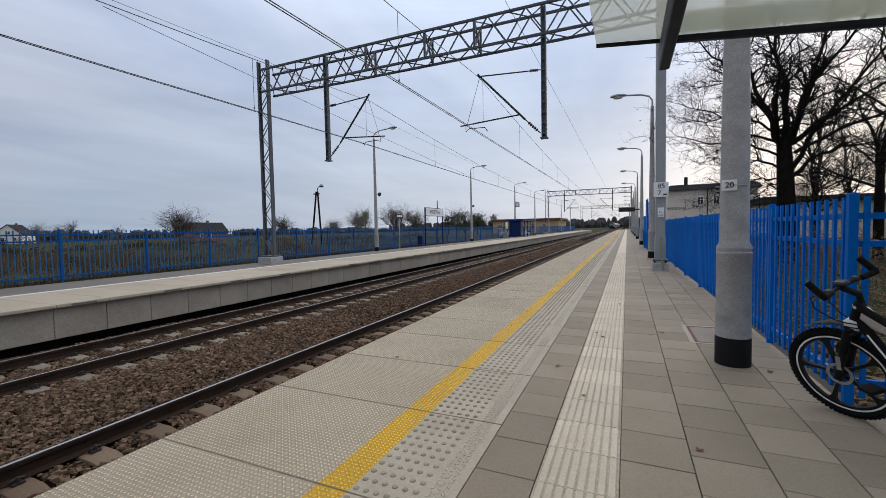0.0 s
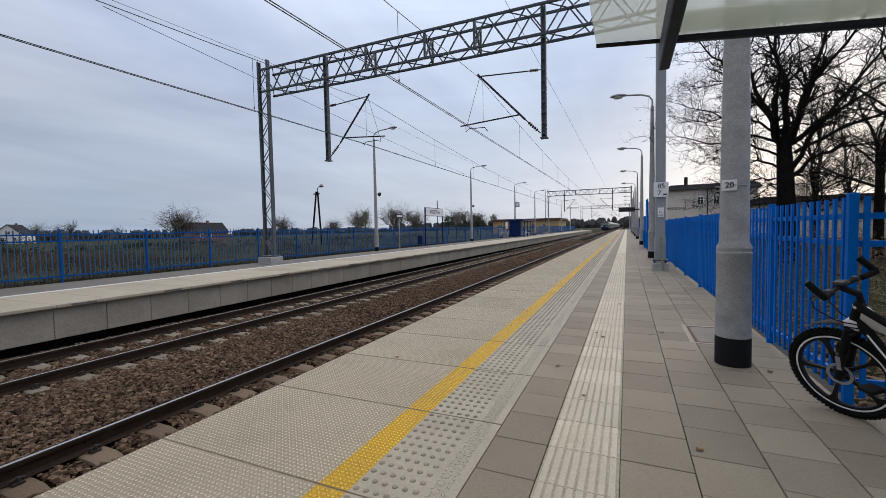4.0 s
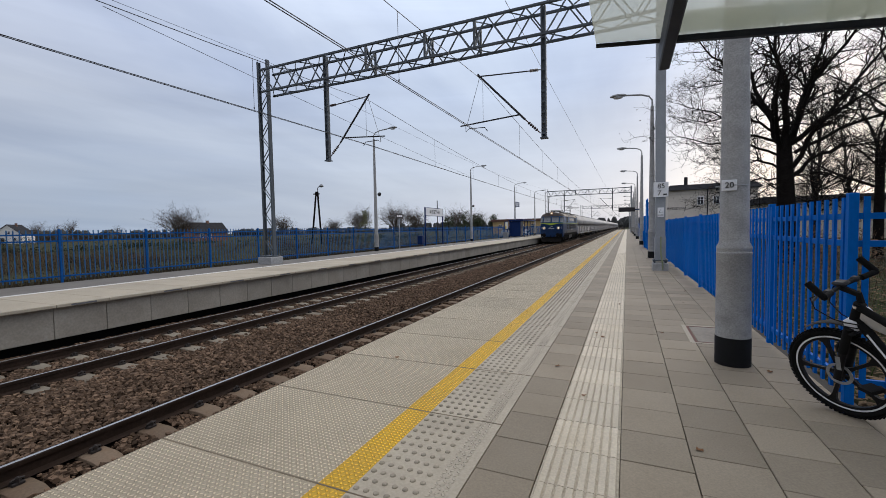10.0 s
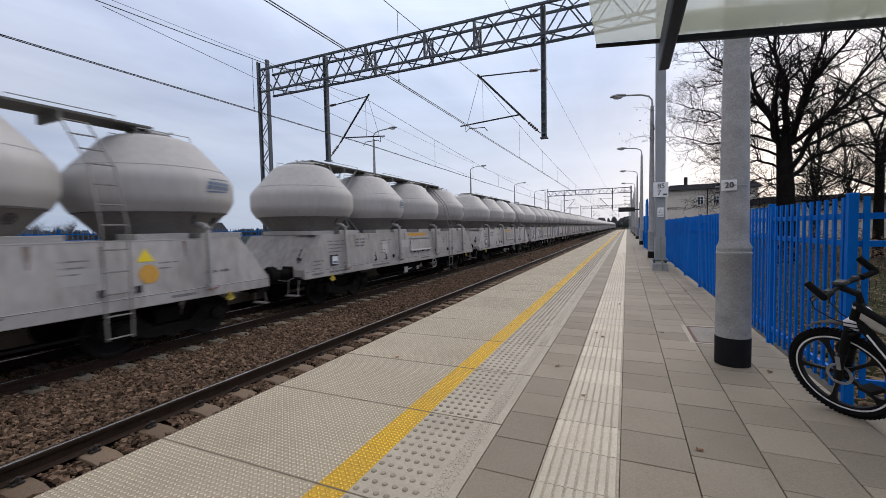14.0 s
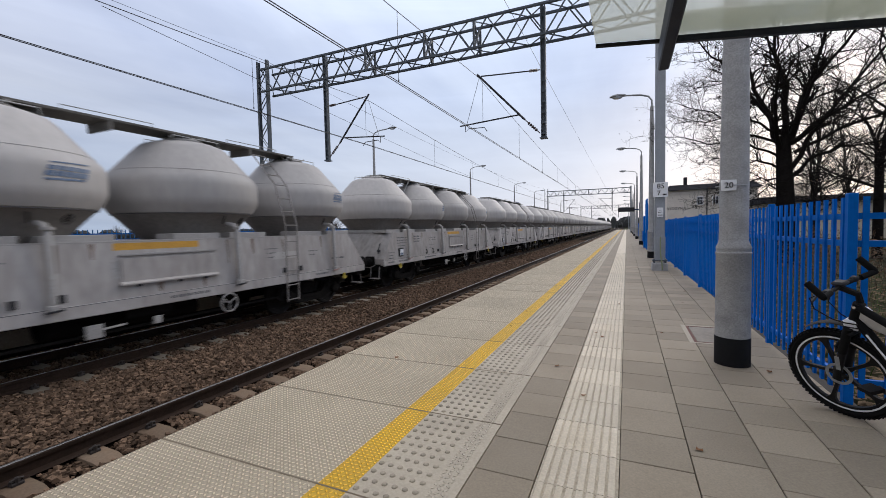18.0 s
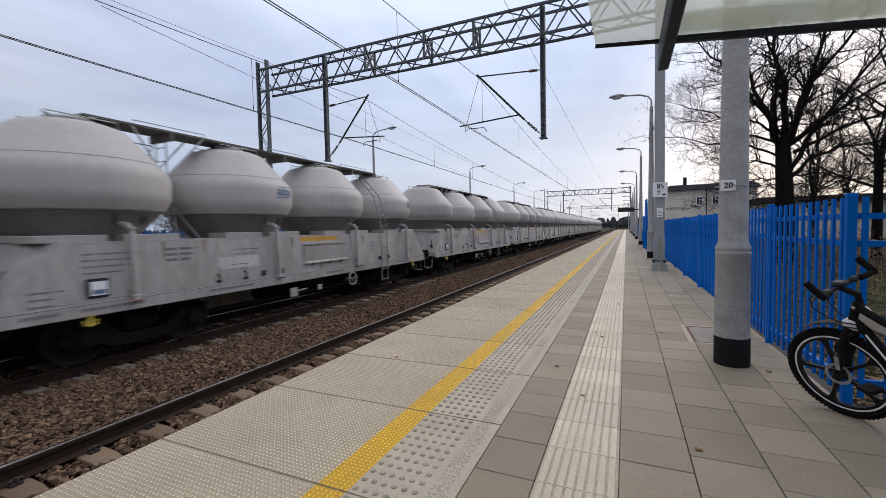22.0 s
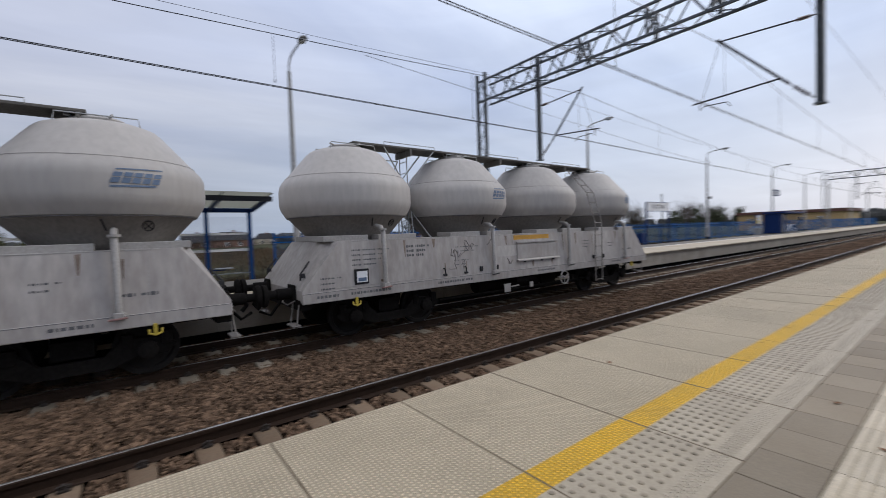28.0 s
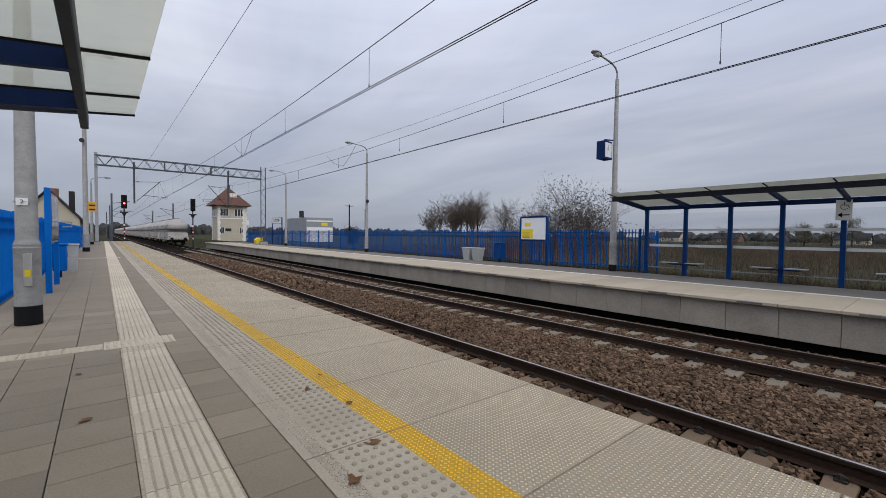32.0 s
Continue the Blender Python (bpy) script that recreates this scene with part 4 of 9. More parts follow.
# ---- lamp posts ----
def lamp_post(x, y, z, arm, h, label, r=.12, black=.27, speaker=False):
    """Spun concrete post with a thick foot, a bent tube arm and a flat lantern; arm: reach towards the tracks."""
    lp = thing("lamp_post", label, "lamp post", "platform lamp posts", at=pose(x, y, z))
    g = Geo()
    g.lathe([(r * 1.24, -.3), (r * 1.24, black - .005), (r * 1.22, black)], 24)
    part("painted_foot", g, M["black"], lp, "black painted foot")
    g = Geo()
    g.lathe([(r * 1.21, black), (r * 1.19, 1.06), (r * 1.22, 1.065), (r * 1.22, 1.08), (r * 1.18, 1.085), (r * 1.18, 1.11), (r * 1.20, 1.115), (r * 1.20, 1.13), (r * 1.04, 1.17), (r * 1.0, 1.2), (r * .97, 2), (r * .55, h), (r * .3, h + .02)], 24)
    part("shaft", g, M["conc_pole"], lp, "grey galvanised shaft")
    g = Geo()
    s = 1 if arm > 0 else -1
    a = abs(arm)
    g.tube([(0, 0, h - .5), (0, 0, h + .25), (s * a * .12, 0, h + .42), (s * a * .4, 0, h + .52), (s * a, 0, h + .58)], .035, 8)
    part("arm", g, M["galv"], lp)
    g = Geo()
    pr = [(0, .05, .05), (.1, .09, .08), (.3, .15, .10), (.5, .13, .08), (.62, .05, .03)]
    v, f = [], []
    for u, w, hh in pr:
        for k in range(8):
            q = 2 * math.pi * k / 8
            v.append((s * (a - .05 + u), w * math.cos(q), h + .585 + max(-.03, hh * math.sin(q))))
    for i in range(len(pr) - 1):
        for k in range(8):
            j = (k + 1) % 8
            f.append((i * 8 + k, i * 8 + j, i * 8 + 8 + j, i * 8 + 8 + k))
    f += [tuple(range(7, -1, -1)), tuple(range((len(pr) - 1) * 8, len(pr) * 8))]
    g.add(v, f)
    lh = part("lantern", g, M["lamphead"], lp)
    g = Geo()
    g.lathe([(.125, .0), (.12, -.035), (.09, -.07), (.04, -.085), (.0, -.087)], 12, (0, 0, 0))
    g.v = [(s * (a + .27) + q[0] * 1.6, q[1], h + .557 + q[2]) for q in g.v]
    part("lens", g, M["lens"], lh, "pale lamp lens")
    if speaker:
        g = Geo()
        g.lathe([(.03, 0), (.05, .08), (.13, .22), (.14, .24)], 12, (0, .0, 0), axis="y")
        part("loudspeaker", g, M["darkmetal"], lp, "small horn loudspeaker", at=pose(.12, .1, 3.9 if speaker is True else speaker))
    return lp


for y in (-46.9, -28.6, -8.5, 5.17, 24.2, 43.3, 62.9, 78.0, 93.0, 112.0, 131.0):
    lamp_post(-15.7, y, FARP, 1.25, 7.6, "tall grey lamp post with a black foot on the far platform", speaker=y in (-28.6, 5.17, 24.2, 43.3))
for y in (-54.2, -8.15, 4.78, 19.1, 32.0, 45.2, 58.2, 71.2, 84.2, 97.2, 110.2):
    lamp_post(.95 if y > 0 or y < -20 else .93, y, 0, -1.02, 6.15, "grey galvanised lamp post with a black foot on the near platform", speaker=False)
lamp_post(.95, -35.5, 0, -1.02, 12.2, "tall grey lighting mast with a black foot and a horn loudspeaker", r=.15, speaker=7.1)


# ---- fences ----
def fence(pts, z, h, step, gap, label, near=None, category="fence", wd=.026, face=1, paint="blue", coat="blue"):
    """Palisade fence along a polyline: posts, three rails and flat pickets; pickets between near[0] and near[1] are single."""
    fn = thing("palisade_fence", label, category, "blue palisade fences", kind="")
    pk = Geo()
    pk.box(-.006, .006, -wd, wd, .06, h)
    pk.box(.006, .014, -wd, -wd + .006, .06, h)
    pm = pk.mesh("picket", [M[paint]], False)
    ps = Geo()
    ps.cham(-.029, .029, -.029, .029, -.6, h + .03, .005)
    pom = ps.mesh("post", [M[coat]], False)
    rest, restr = Geo(), Geo()
    count = 0
    for (ax, ay), (bx, by) in zip(pts, pts[1:]):
        a, b = Vector((ax, ay, z)), Vector((bx, by, z))
        ln = (b - a).length
        d = (b - a) / ln
        ang = math.degrees(math.atan2(d.y, d.x)) - 90
        n = max(1, round(ln / step))
        for k in range(n):
            p, q = a + d * (ln * k / n), a + d * (ln * (k + 1) / n)
            close = near is None or near[0] < p.y < near[1]
            if close:
                part("post", pom, [], fn, at=pose(p.x, p.y, z, 0, 0, ang))
                for zz in (.17, h - .34, h - .14):
                    g = Geo()
                    g.bar((0, .02, zz), (0, (q - p).length - .02, zz), .03, .045)
                    part("rail", g, M[coat], fn, at=pose(p.x, p.y, z, 0, 0, ang))
            else:
                restr.bar((p.x, p.y, z + h / 2), (p.x, p.y + .001, z + h / 2), .08, h)
                restr.box(p.x - .04, p.x + .04, p.y - .04, p.y + .04, z - .6, z + h + .03)
                for zz in (.17, h - .34, h - .14):
                    restr.bar((p.x, p.y, z + zz), (q.x, q.y, z + zz), .03, .045)
            m = max(1, round((q - p).length / gap))
            for i in range(m):
                r = p + (q - p) * ((i + .5) / m)
                if close and count < 330:
                    part("picket", pm, [], fn, at=pose(r.x, r.y, z, 0, 0, ang) @ pose(.022 * face, 0, 0))
                    count += 1
                else:
                    o = Vector((d.y, -d.x, 0)) * .022 * face
                    rest.box(r.x + o.x - .006, r.x + o.x + .006, r.y - wd, r.y + wd, z + .06, z + h) if abs(d.y) > .5 else \
                        rest.box(r.x - wd, r.x + wd, r.y + o.y - .006, r.y + o.y + .006, z + .06, z + h)
        part("post", pom, [], fn, at=pose(b.x, b.y, z))
    if rest.v:
        part("far_pickets", rest, M[paint], fn)["kind"] = "stuff"
    if restr.v:
        part("far_rails", restr, M[coat], fn)["kind"] = "stuff"
    return fn


fence([(-16.3, 4.5), (-16.3, 148)], FARP, 1.62, 2.56, .142, "blue steel palisade fence with blue-grey pickets behind the far platform", near=(4, 34), wd=.015, face=-1, paint="greyblue", coat="fenceblue")
fence([(-17.4, -7.5), (-16.3, -7.7), (-16.3, -66)], FARP, 1.68, 2.45, .135, "blue steel palisade fence behind the far platform beside the shelter", near=(-34, -7), wd=.02, paint="fenceblue", coat="fenceblue")
fence([(3.1, 4.01), (1.515, 4.01), (1.49, 5.75), (1.43, 12.65), (1.30, 146)], 0, 1.53, 2.3, .147, "blue steel palisade fence turning a corner beside the near platform", near=(3.9, 26), wd=.018, face=-1)
fence([(1.5, -9.6), (1.5, -71)], 0, 1.68, 2.45, .128, "blue steel palisade fence along the near platform", near=(-40, -9))


# ---- the train: moves south (towards -y) along the far track ----
def wagon_mesh_parts(wg):
    """Four-silo cement wagon; origin on the rail top under its middle, +x towards the near platform."""
    HL = 6.42
    # body: long side plates with slanting ends
    g = Geo()
    z0, z1 = .90, 2.04
    lo, hi = 1.42, 1.33
    # lower skirt, sides, ends and the slanting corner facets between them
    lower = [(-lo, -HL), (lo, -HL), (lo, HL), (-lo, HL)]
    upper = [(-.98, -HL + .60), (.98, -HL + .60), (hi, -HL + .80), (hi, HL - .68), (.98, HL - .52), (-.98, HL - .52), (-hi, HL - .68), (-hi, -HL + .80)]
    corners = [(x, y, z0) for x, y in lower] + [(x, y, z0 + .22) for x, y in lower] + [(x, y, z1) for x, y in upper]
    g.add(corners, [(0, 3, 2, 1), tuple(range(8, 16)), (0, 1, 5, 4), (1, 2, 6, 5), (2, 3, 7, 6), (3, 0, 4, 7), (5, 6, 11, 10), (7, 4, 15, 14)])
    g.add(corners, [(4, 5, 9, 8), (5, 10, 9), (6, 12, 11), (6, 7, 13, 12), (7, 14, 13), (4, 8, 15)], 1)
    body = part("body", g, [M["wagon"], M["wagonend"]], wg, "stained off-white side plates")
    for s in (-1, 1):
        g = Geo()
        g.cham(s * lo - .03, s * lo + .03, -HL - .01, HL + .01, z0 - .03, z0 + .17, .012)
        part("sole_bar", g, M["wagon"], wg)
    # hinged document boards and stencils on each side
    def on_side(s, y, z, w, h, mat, nm, d=.006, parent=body, label=""):
        k = (z - (z0 + .22)) / (z1 - z0 - .22)
        x = lo - (lo - hi) * max(0, k) + .002
        gg = Geo()
        gg.box(*sorted((s * x, s * (x + d))), y - w / 2, y + w / 2, z - h / 2, z + h / 2)
        return part(nm, gg, mat, parent, label)
    for s in (1,):
        on_side(s, .35 * s, 1.52, 1.75, .44, M["wagon"], "hinged_board", .03)
        on_side(s, .35 * s, 1.80, 1.75, .03, M["pipe"], "board_hinge", .04)
        on_side(s, .15 * s, 1.94, 1.5, .12, M["orange"], "orange_notice", .004, label="faded orange notice")
        # the flap's raised lower edge and its two hinges
        gg = Geo()
        gg.prism([(s * 1.395, 1.30), (s * 1.475, 1.29), (s * 1.475, 1.315), (s * 1.39, 1.36)][::s], .35 * s - .9, .35 * s + .9)
        fl = part("board_flap", gg, M["wagon"], body, "grimy lower flap of the board", smooth=False)
        for o in (-.62, .1, .62):
            gg = Geo()
            gg.cham(s * 1.44 - .03, s * 1.44 + .03, .35 * s + o - .03, .35 * s + o + .03, 1.25, 1.30, .006)
            part("flap_hinge", gg, M["darkmetal"], fl)
        b = on_side(s, -5.2 * s, 1.30, .31, .31, M["ink"], "label_holder", .03, label="black frame of the wagon label")
        gg = Geo()
        gg.box(*sorted((s * 1.44, s * 1.458)), -5.2 * s - .115, -5.2 * s + .115, 1.19, 1.41)
        lb = part("paper_label", gg, M["white"], b, "white paper label")
        gg = Geo()
        gg.box(*sorted((s * 1.458, s * 1.461)), -5.2 * s - .09, -5.2 * s + .09, 1.21, 1.28)
        part("label_print", gg, M["logoblue"], lb)
        for y, z, w, h, n in ((-4.95, 1.84, .85, .035, 4), (-5.85, 1.32, .42, .04, 3), (-3.75, 1.86, .62, .06, 3), (-2.3, 1.78, .7, .025, 2), (-2.5, 1.46, .45, .022, 2), (2.75, 1.74, .4, .03, 3), (4.15, 1.62, .32, .03, 2), (5.15, 1.36, .5, .06, 1)):
            gg = Geo()
            for i in range(n):
                k = (z - i * .10 - (z0 + .22)) / (z1 - z0 - .22)
                x = lo - (lo - hi) * max(0, k) + .002
                yy = y - w / 2
                while yy < y + w / 2 - .1 * i:
                    ln = .014 + .05 * ((yy * 17.3 + i) % 1) ** 2
                    hh = h * (.6 + .4 * ((yy * 7.7 + i) % 1))
                    gg.box(x, x + .003, yy, yy + ln, z - i * .10 - hh / 2, z - i * .10 + hh / 2)
                    yy += ln + .018 + .05 * ((yy * 3.1 + i) % 1 > .8)
            part("stencil", gg, M["letter"], body)["kind"] = "stuff"
        # plate joints, a red triangle and two handles
        gg = Geo()
        for y in (-5.75, -3.45, -.62, 1.35, 3.3, 5.3):
            gg.add([(1.424, y, 1.12), (1.424, y + .014, 1.12), (1.411, y + .014, 1.24), (1.411, y, 1.24), (1.343, y + .014, 1.92), (1.343, y, 1.92)], [(0, 1, 2, 3), (3, 2, 4, 5)])
        gg.box(1.418, 1.425, -5.75, -3.45, 1.105, 1.12)
        gg.box(1.328, 1.336, -5.4, 5.4, 2.018, 2.032)
        part("plate_joint", gg, M["pipe"], body)["kind"] = "stuff"
        # lettered strips on the sole bar, rust runs below fittings
        gg = Geo()
        for y, w in ((-5.95, .42), (-5.0, .9), (-2.75, 1.05), (.6, .7), (4.4, .5)):
            yy = y - w / 2
            while yy < y + w / 2:
                ln = .02 + .05 * ((yy * 13.7) % 1)
                gg.box(1.4505, 1.453, yy, yy + ln, .955, 1.005)
                yy += ln + .025
        part("sole_stencil", gg, M["letter"], body)["kind"] = "stuff"
        gg = Geo()
        for y, zt_, ln, w in ((-4.72, 1.2, .16, .07), (-3.02, 1.42, .30, .035), (-2.36, 1.42, .26, .03), (-1.36, 2.0, .42, .05), (-.9, 2.0, .25, .08), (1.55, 2.0, .5, .05), (2.2, 2.0, .34, .09),
                                (3.1, 1.95, .45, .04), (4.5, 2.0, .3, .07), (-4.1, 2.0, .36, .06), (-3.3, 2.0, .2, .10), (.1, 1.27, .15, .12), (.95, 1.27, .17, .08), (5.0, 1.9, .3, .04)):
            def xs_(z):
                return lo - (lo - hi) * max(0, (z - (z0 + .22)) / (z1 - z0 - .22)) + .0025
            zb_ = zt_ - ln
            gg.add([(xs_(zt_), y - w / 2, zt_), (xs_(zt_), y + w / 2, zt_), (xs_(zb_), y + w * .12, zb_), (xs_(zb_), y - w * .2, zb_)], [(0, 3, 2, 1)])
        part("rust_run", gg, M["rustrun"], body)["kind"] = "stuff"
        gg = Geo()
        gg.box(1.449, 1.4515, -6.42, 6.42, 1.058, 1.068)
        part("sole_joint", gg, M["letter"], body)
        for y in (-3.05, -2.4):
            gg = Geo()
            gg.tube([(1.40, y - .02, 1.30), (1.455, y - .02, 1.28), (1.455, y, 1.16), (1.40, y + .02, 1.14)], .016, 5)
            gg.cham(1.40, 1.46, y - .05, y + .05, 1.12, 1.17, .01)
            part("grab_handle", gg, M["darkmetal"], body, "dark handle")
        for y in (-1.9, -1.35, 1.75, 3.05, 3.6):
            on_side(s, y * s, 1.20, .07, .12, M["darkmetal"], "latch", .05)
    # silos
    ys = (-4.8, -1.6, 1.6, 4.8)
    up = Geo()
    up.lathe([(1.32, 2.55), (1.37, 2.575), (1.46, 2.72), (1.492, 2.81), (1.50, 2.88), (1.50, 3.14), (1.486, 3.23), (1.44, 3.32), (1.37, 3.40), (.88, 3.97), (.80, 4.04), (.62, 4.11), (.40, 4.15), (.38, 4.15)], 36)
    um = up.mesh("silo_shell", [M["hopper"]], 30)
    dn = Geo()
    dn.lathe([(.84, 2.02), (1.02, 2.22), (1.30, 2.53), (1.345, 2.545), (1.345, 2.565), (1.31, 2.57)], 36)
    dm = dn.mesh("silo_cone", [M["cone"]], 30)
    ht = Geo()
    ht.lathe([(.40, 4.12), (.40, 4.19), (.36, 4.22), (.34, 4.23), (.10, 4.26)], 20)
    for k in range(4):
        a = k * math.pi / 2 + .4
        ht.tube([(.30 * math.cos(a), .30 * math.sin(a), 4.2), (.47 * math.cos(a), .47 * math.sin(a), 4.24)], .022, 5)
    hm = ht.mesh("hatch", [M["pipe"]], 40)
    sd = Geo()
    sd.cham(.67, 1.23, .12, 1.10, 2.03, 2.15, .01)
    sd.cham(.67, 1.23, -1.10, -.12, 2.03, 2.15, .01)
    sd.box(-1.2, .68, -.3, .3, 2.0, 2.12)
    sm = sd.mesh("saddle", [M["pipe"]], False)
    va = Geo()
    va.tube([(0, 0.02, 0), (0, 1.35, 0)], .06, 10)
    for i, y in enumerate(ys):
        si = thing("silo", "", "")
        for k in list(si.keys()):
            del si[k]
        si.parent = wg
        si.matrix_basis = pose(0, y, 0)
        part("shell", um, [], si)
        part("cone", dm, [], si, "darker lower cone")
        part("hatch", hm, [], si)
        for r, z in ((1.352, 2.556), (1.352, 3.428)):
            g = Geo()
            g.tube([(r * math.cos(a), r * math.sin(a), z) for a in [k * math.pi / 18 - math.pi / 2 - .3 for k in range(23)]], .008 if z < 3 else .004, 4)
            part("weld_seam", g, M["letter"] if z < 3 else M["pipe"], si)
        part("saddle", sm, [], si)
        for s in (1,):
            g = Geo()
            # stencilled ring with a cross and a short stroke, lying on the cone
            def on_cone(u, w):
                z = 2.40 + w
                r = 1.02 + (z - 2.22) * .903 + .006
                a = u / r
                return (s * r * math.cos(a), s * r * math.sin(a), z)
            g.tube([on_cone(.58 + .085 * math.cos(a), .075 * math.sin(a)) for a in [j * .5236 for j in range(13)]], .010, 4)
            for q in (1, -1):
                g.tube([on_cone(.58 - .06, -.05 * q), on_cone(.58 + .06, .05 * q)], .008, 4)
            g.tube([on_cone(-.02, .10), on_cone(.03, -.06)], .013, 4)
            part("inspection_mark", g, M["ink"], si, "black stencilled ring and dot")["kind"] = "stuff"
        # printed owner's mark: slanted bars, no letters
        if i in (1, 3):
            for s in (1,):
                g = Geo()
                def on_shell(u, z):
                    a = u / 1.5 + (.30 if s > 0 else math.pi + .30)
                    r = 1.506 if z < 3.14 else 1.506 - (z - 3.14) * .16
                    return (r * math.cos(a), r * math.sin(a), z)
                # a line above, five slanted blocks, a line below
                for z0_, z1_, u0, u1 in ((3.215, 3.235, -.26, .36), (2.955, 2.985, -.34, .24)):
                    v = []
                    for t in range(7):
                        u = u0 + (u1 - u0) * t / 6
                        v += [on_shell(u, z0_ + .02 * t / 6), on_shell(u, z1_ + .02 * t / 6)]
                    g.add(v, [(2 * t, 2 * t + 2, 2 * t + 3, 2 * t + 1) for t in range(6)])
                for t in range(5):
                    u = -.34 + t * .13
                    g.add([on_shell(u, 3.02), on_shell(u + .105, 3.02), on_shell(u + .135, 3.10), on_shell(u + .03, 3.10)], [(0, 1, 2, 3)])
                    g.add([on_shell(u + .035, 3.115), on_shell(u + .14, 3.115), on_shell(u + .165, 3.18), on_shell(u + .06, 3.18)], [(0, 1, 2, 3)])
                part("printed_mark", g, M["logoblue"], si, "blue printed mark")["kind"] = "stuff"
        for s in (1,):
            g = Geo()
            yy = .12 * s
            g.tube([(s * 1.12, yy, 2.34), (s * 1.36, yy, 2.30), (s * 1.45, yy, 2.2), (s * 1.49, yy, 1.12)], .05, 10)
            g.lathe([(.085, -.02), (.085, .02)], 10, (s * 1.43, yy, 2.25))
            g.cham(s * 1.49 - .06, s * 1.49 + .06, yy - .07, yy + .07, 1.02, 1.13, .012)
            op = part("outlet_pipe", g, M["pipe"], si)
            g = Geo()
            g.tube([(s * 1.53, yy - .12, 1.03), (s * 1.56, yy - .04, 1.04), (s * 1.56, yy + .10, 1.05)], .016, 5)
            part("valve_handle", g, M["redprint"] if i in (0, 3) else M["darkmetal"], op)
    # roof walkway with handrails
    for a, b in ((-4.75, -1.61), (-1.59, 1.59), (1.61, 4.65)):
        g = Geo()
        g.cham(-.34, .34, a, b, 4.265, 4.31, .006)
        for k in range(3):
            g.box(-.36, .36, a + .1 + k * (b - a - .2) / 2 - .03, a + .1 + k * (b - a - .2) / 2 + .03, 4.10, 4.262)
        part("walkway", g, M["walkgrey"], wg, "dark weathered grating walkway")
    for s in (-1, 1):
        for y in ys:
            g = Geo()
            g.tube([(s * .46, y - .55, 4.06), (s * .46, y - .52, 4.21), (s * .46, y + .52, 4.21), (s * .46, y + .55, 4.06)], .011, 5)
            part("handrail", g, M["galv"], wg)
        for y in (-3.2, 0, 3.2):
            g = Geo()
            g.tube([(s * .36, y - .75, 4.28), (s * .36, y - .75, 4.37), (s * .36, y + .75, 4.37), (s * .36, y + .75, 4.28)], .010, 5)
            part("handrail", g, M["galv"], wg)
    # braced end ladder in the first gap
    for s in (-1, 1):
        y = -3.2
        g = Geo()
        g.tube([(s * .32, y - .75, 4.28), (s * .3, y - .12, 3.3), (s * .32, y + .75, 4.28)], .02, 6)
        part("strut", g, M["galv"], wg)
        g = Geo()
        g.tube([(s * .75, y - .25 * s, 2.04), (s * .3, y, 2.7), (s * .75, y + .25 * s, 2.04)], .02, 6)
        part("strut", g, M["galv"], wg)
    g = Geo()
    for d in (-.17, .17):
        g.tube([(d, -3.2, 2.05), (d, -3.2, 4.28)], .014, 5)
    for k in range(7):
        g.tube([(-.17, -3.2, 2.3 + k * .28), (.17, -3.2, 2.3 + k * .28)], .010, 5)
    part("gap_ladder", g, M["galv"], wg, "narrow ladder between two silos")
    # ladders: one on each side by the rear silos
    for s in (-1, 1):
        g = Geo()
        y = 3.25 * s
        for d in (-.19, .19):
            g.tube([(s * 1.50, y + d, .42), (s * 1.50, y + d, 2.3), (s * 1.22, y + d, 3.3), (s * .5, y + d, 4.1)], .015, 6)
        for k in range(5):
            g.tube([(s * 1.50, y - .19, .46 + k * .36), (s * 1.50, y + .19, .46 + k * .36)], .014, 5)
        for k in range(7):
            u = k / 6
            x, z = (1.50 - .28 * u * 2, 2.3 + u * 2.0) if u < .5 else (1.22 - .72 * (u - .5) * 2, 3.3 + .8 * (u - .5) * 2)
            g.tube([(s * x, y - .19, z), (s * x, y + .19, z)], .014, 5)
        part("ladder", g, M["cone"], wg, "thin dusty steel ladder")
        g = Geo()
        g.tube([(s * 1.47, .0 + 1.45 * s + .19 * math.cos(a), .68 + .19 * math.sin(a)) for a in [j * math.pi / 8 for j in range(17)]], .018, 5)
        for k in range(3):
            a = k * 2.094 + .5
            g.tube([(s * 1.47, 1.45 * s, .68), (s * 1.47, 1.45 * s + .19 * math.cos(a), .68 + .19 * math.sin(a))], .012, 5)
        g.tube([(s * 1.2, 1.45 * s, .68), (s * 1.48, 1.45 * s, .68)], .02, 6)
        part("brake_wheel", g, M["pipe"], wg, "three-spoked handbrake wheel")
        for y in (-5.35, 5.35):
            g = Geo()
            g.tube([(s * 1.46, y - .08, .82), (s * 1.48, y - .08, .76), (s * 1.48, y, .73), (s * 1.48, y + .08, .76), (s * 1.46, y + .08, .82)], .018, 6)
            g.box(*sorted((s * 1.44, s * 1.49)), y - .025, y + .025, .74, .90)
            part("rope_hook", g, M["hook"], wg, "yellow rope hook")
        g = Geo()
        g.cham(s * 1.40 - .02, s * 1.40 + .02, -.95 * s - .12, -.95 * s + .12, .50, .72, .008)
        g.tube([(s * 1.4, -.95 * s, .62), (s * 1.4, -.5 * s, .64)], .02, 5)
        part("brake_lever", g, M["pipe"], wg)
        g = Geo()
        g.cham(s * 1.40 - .02, s * 1.40 + .02, .02 * s - .07, .02 * s + .07, .54, .68, .008)
        part("release_box", g, M["pipe"], wg)
    # underframe
    g = Geo()
    g.box(-.22, .22, -6.2, 6.2, .66, .92)
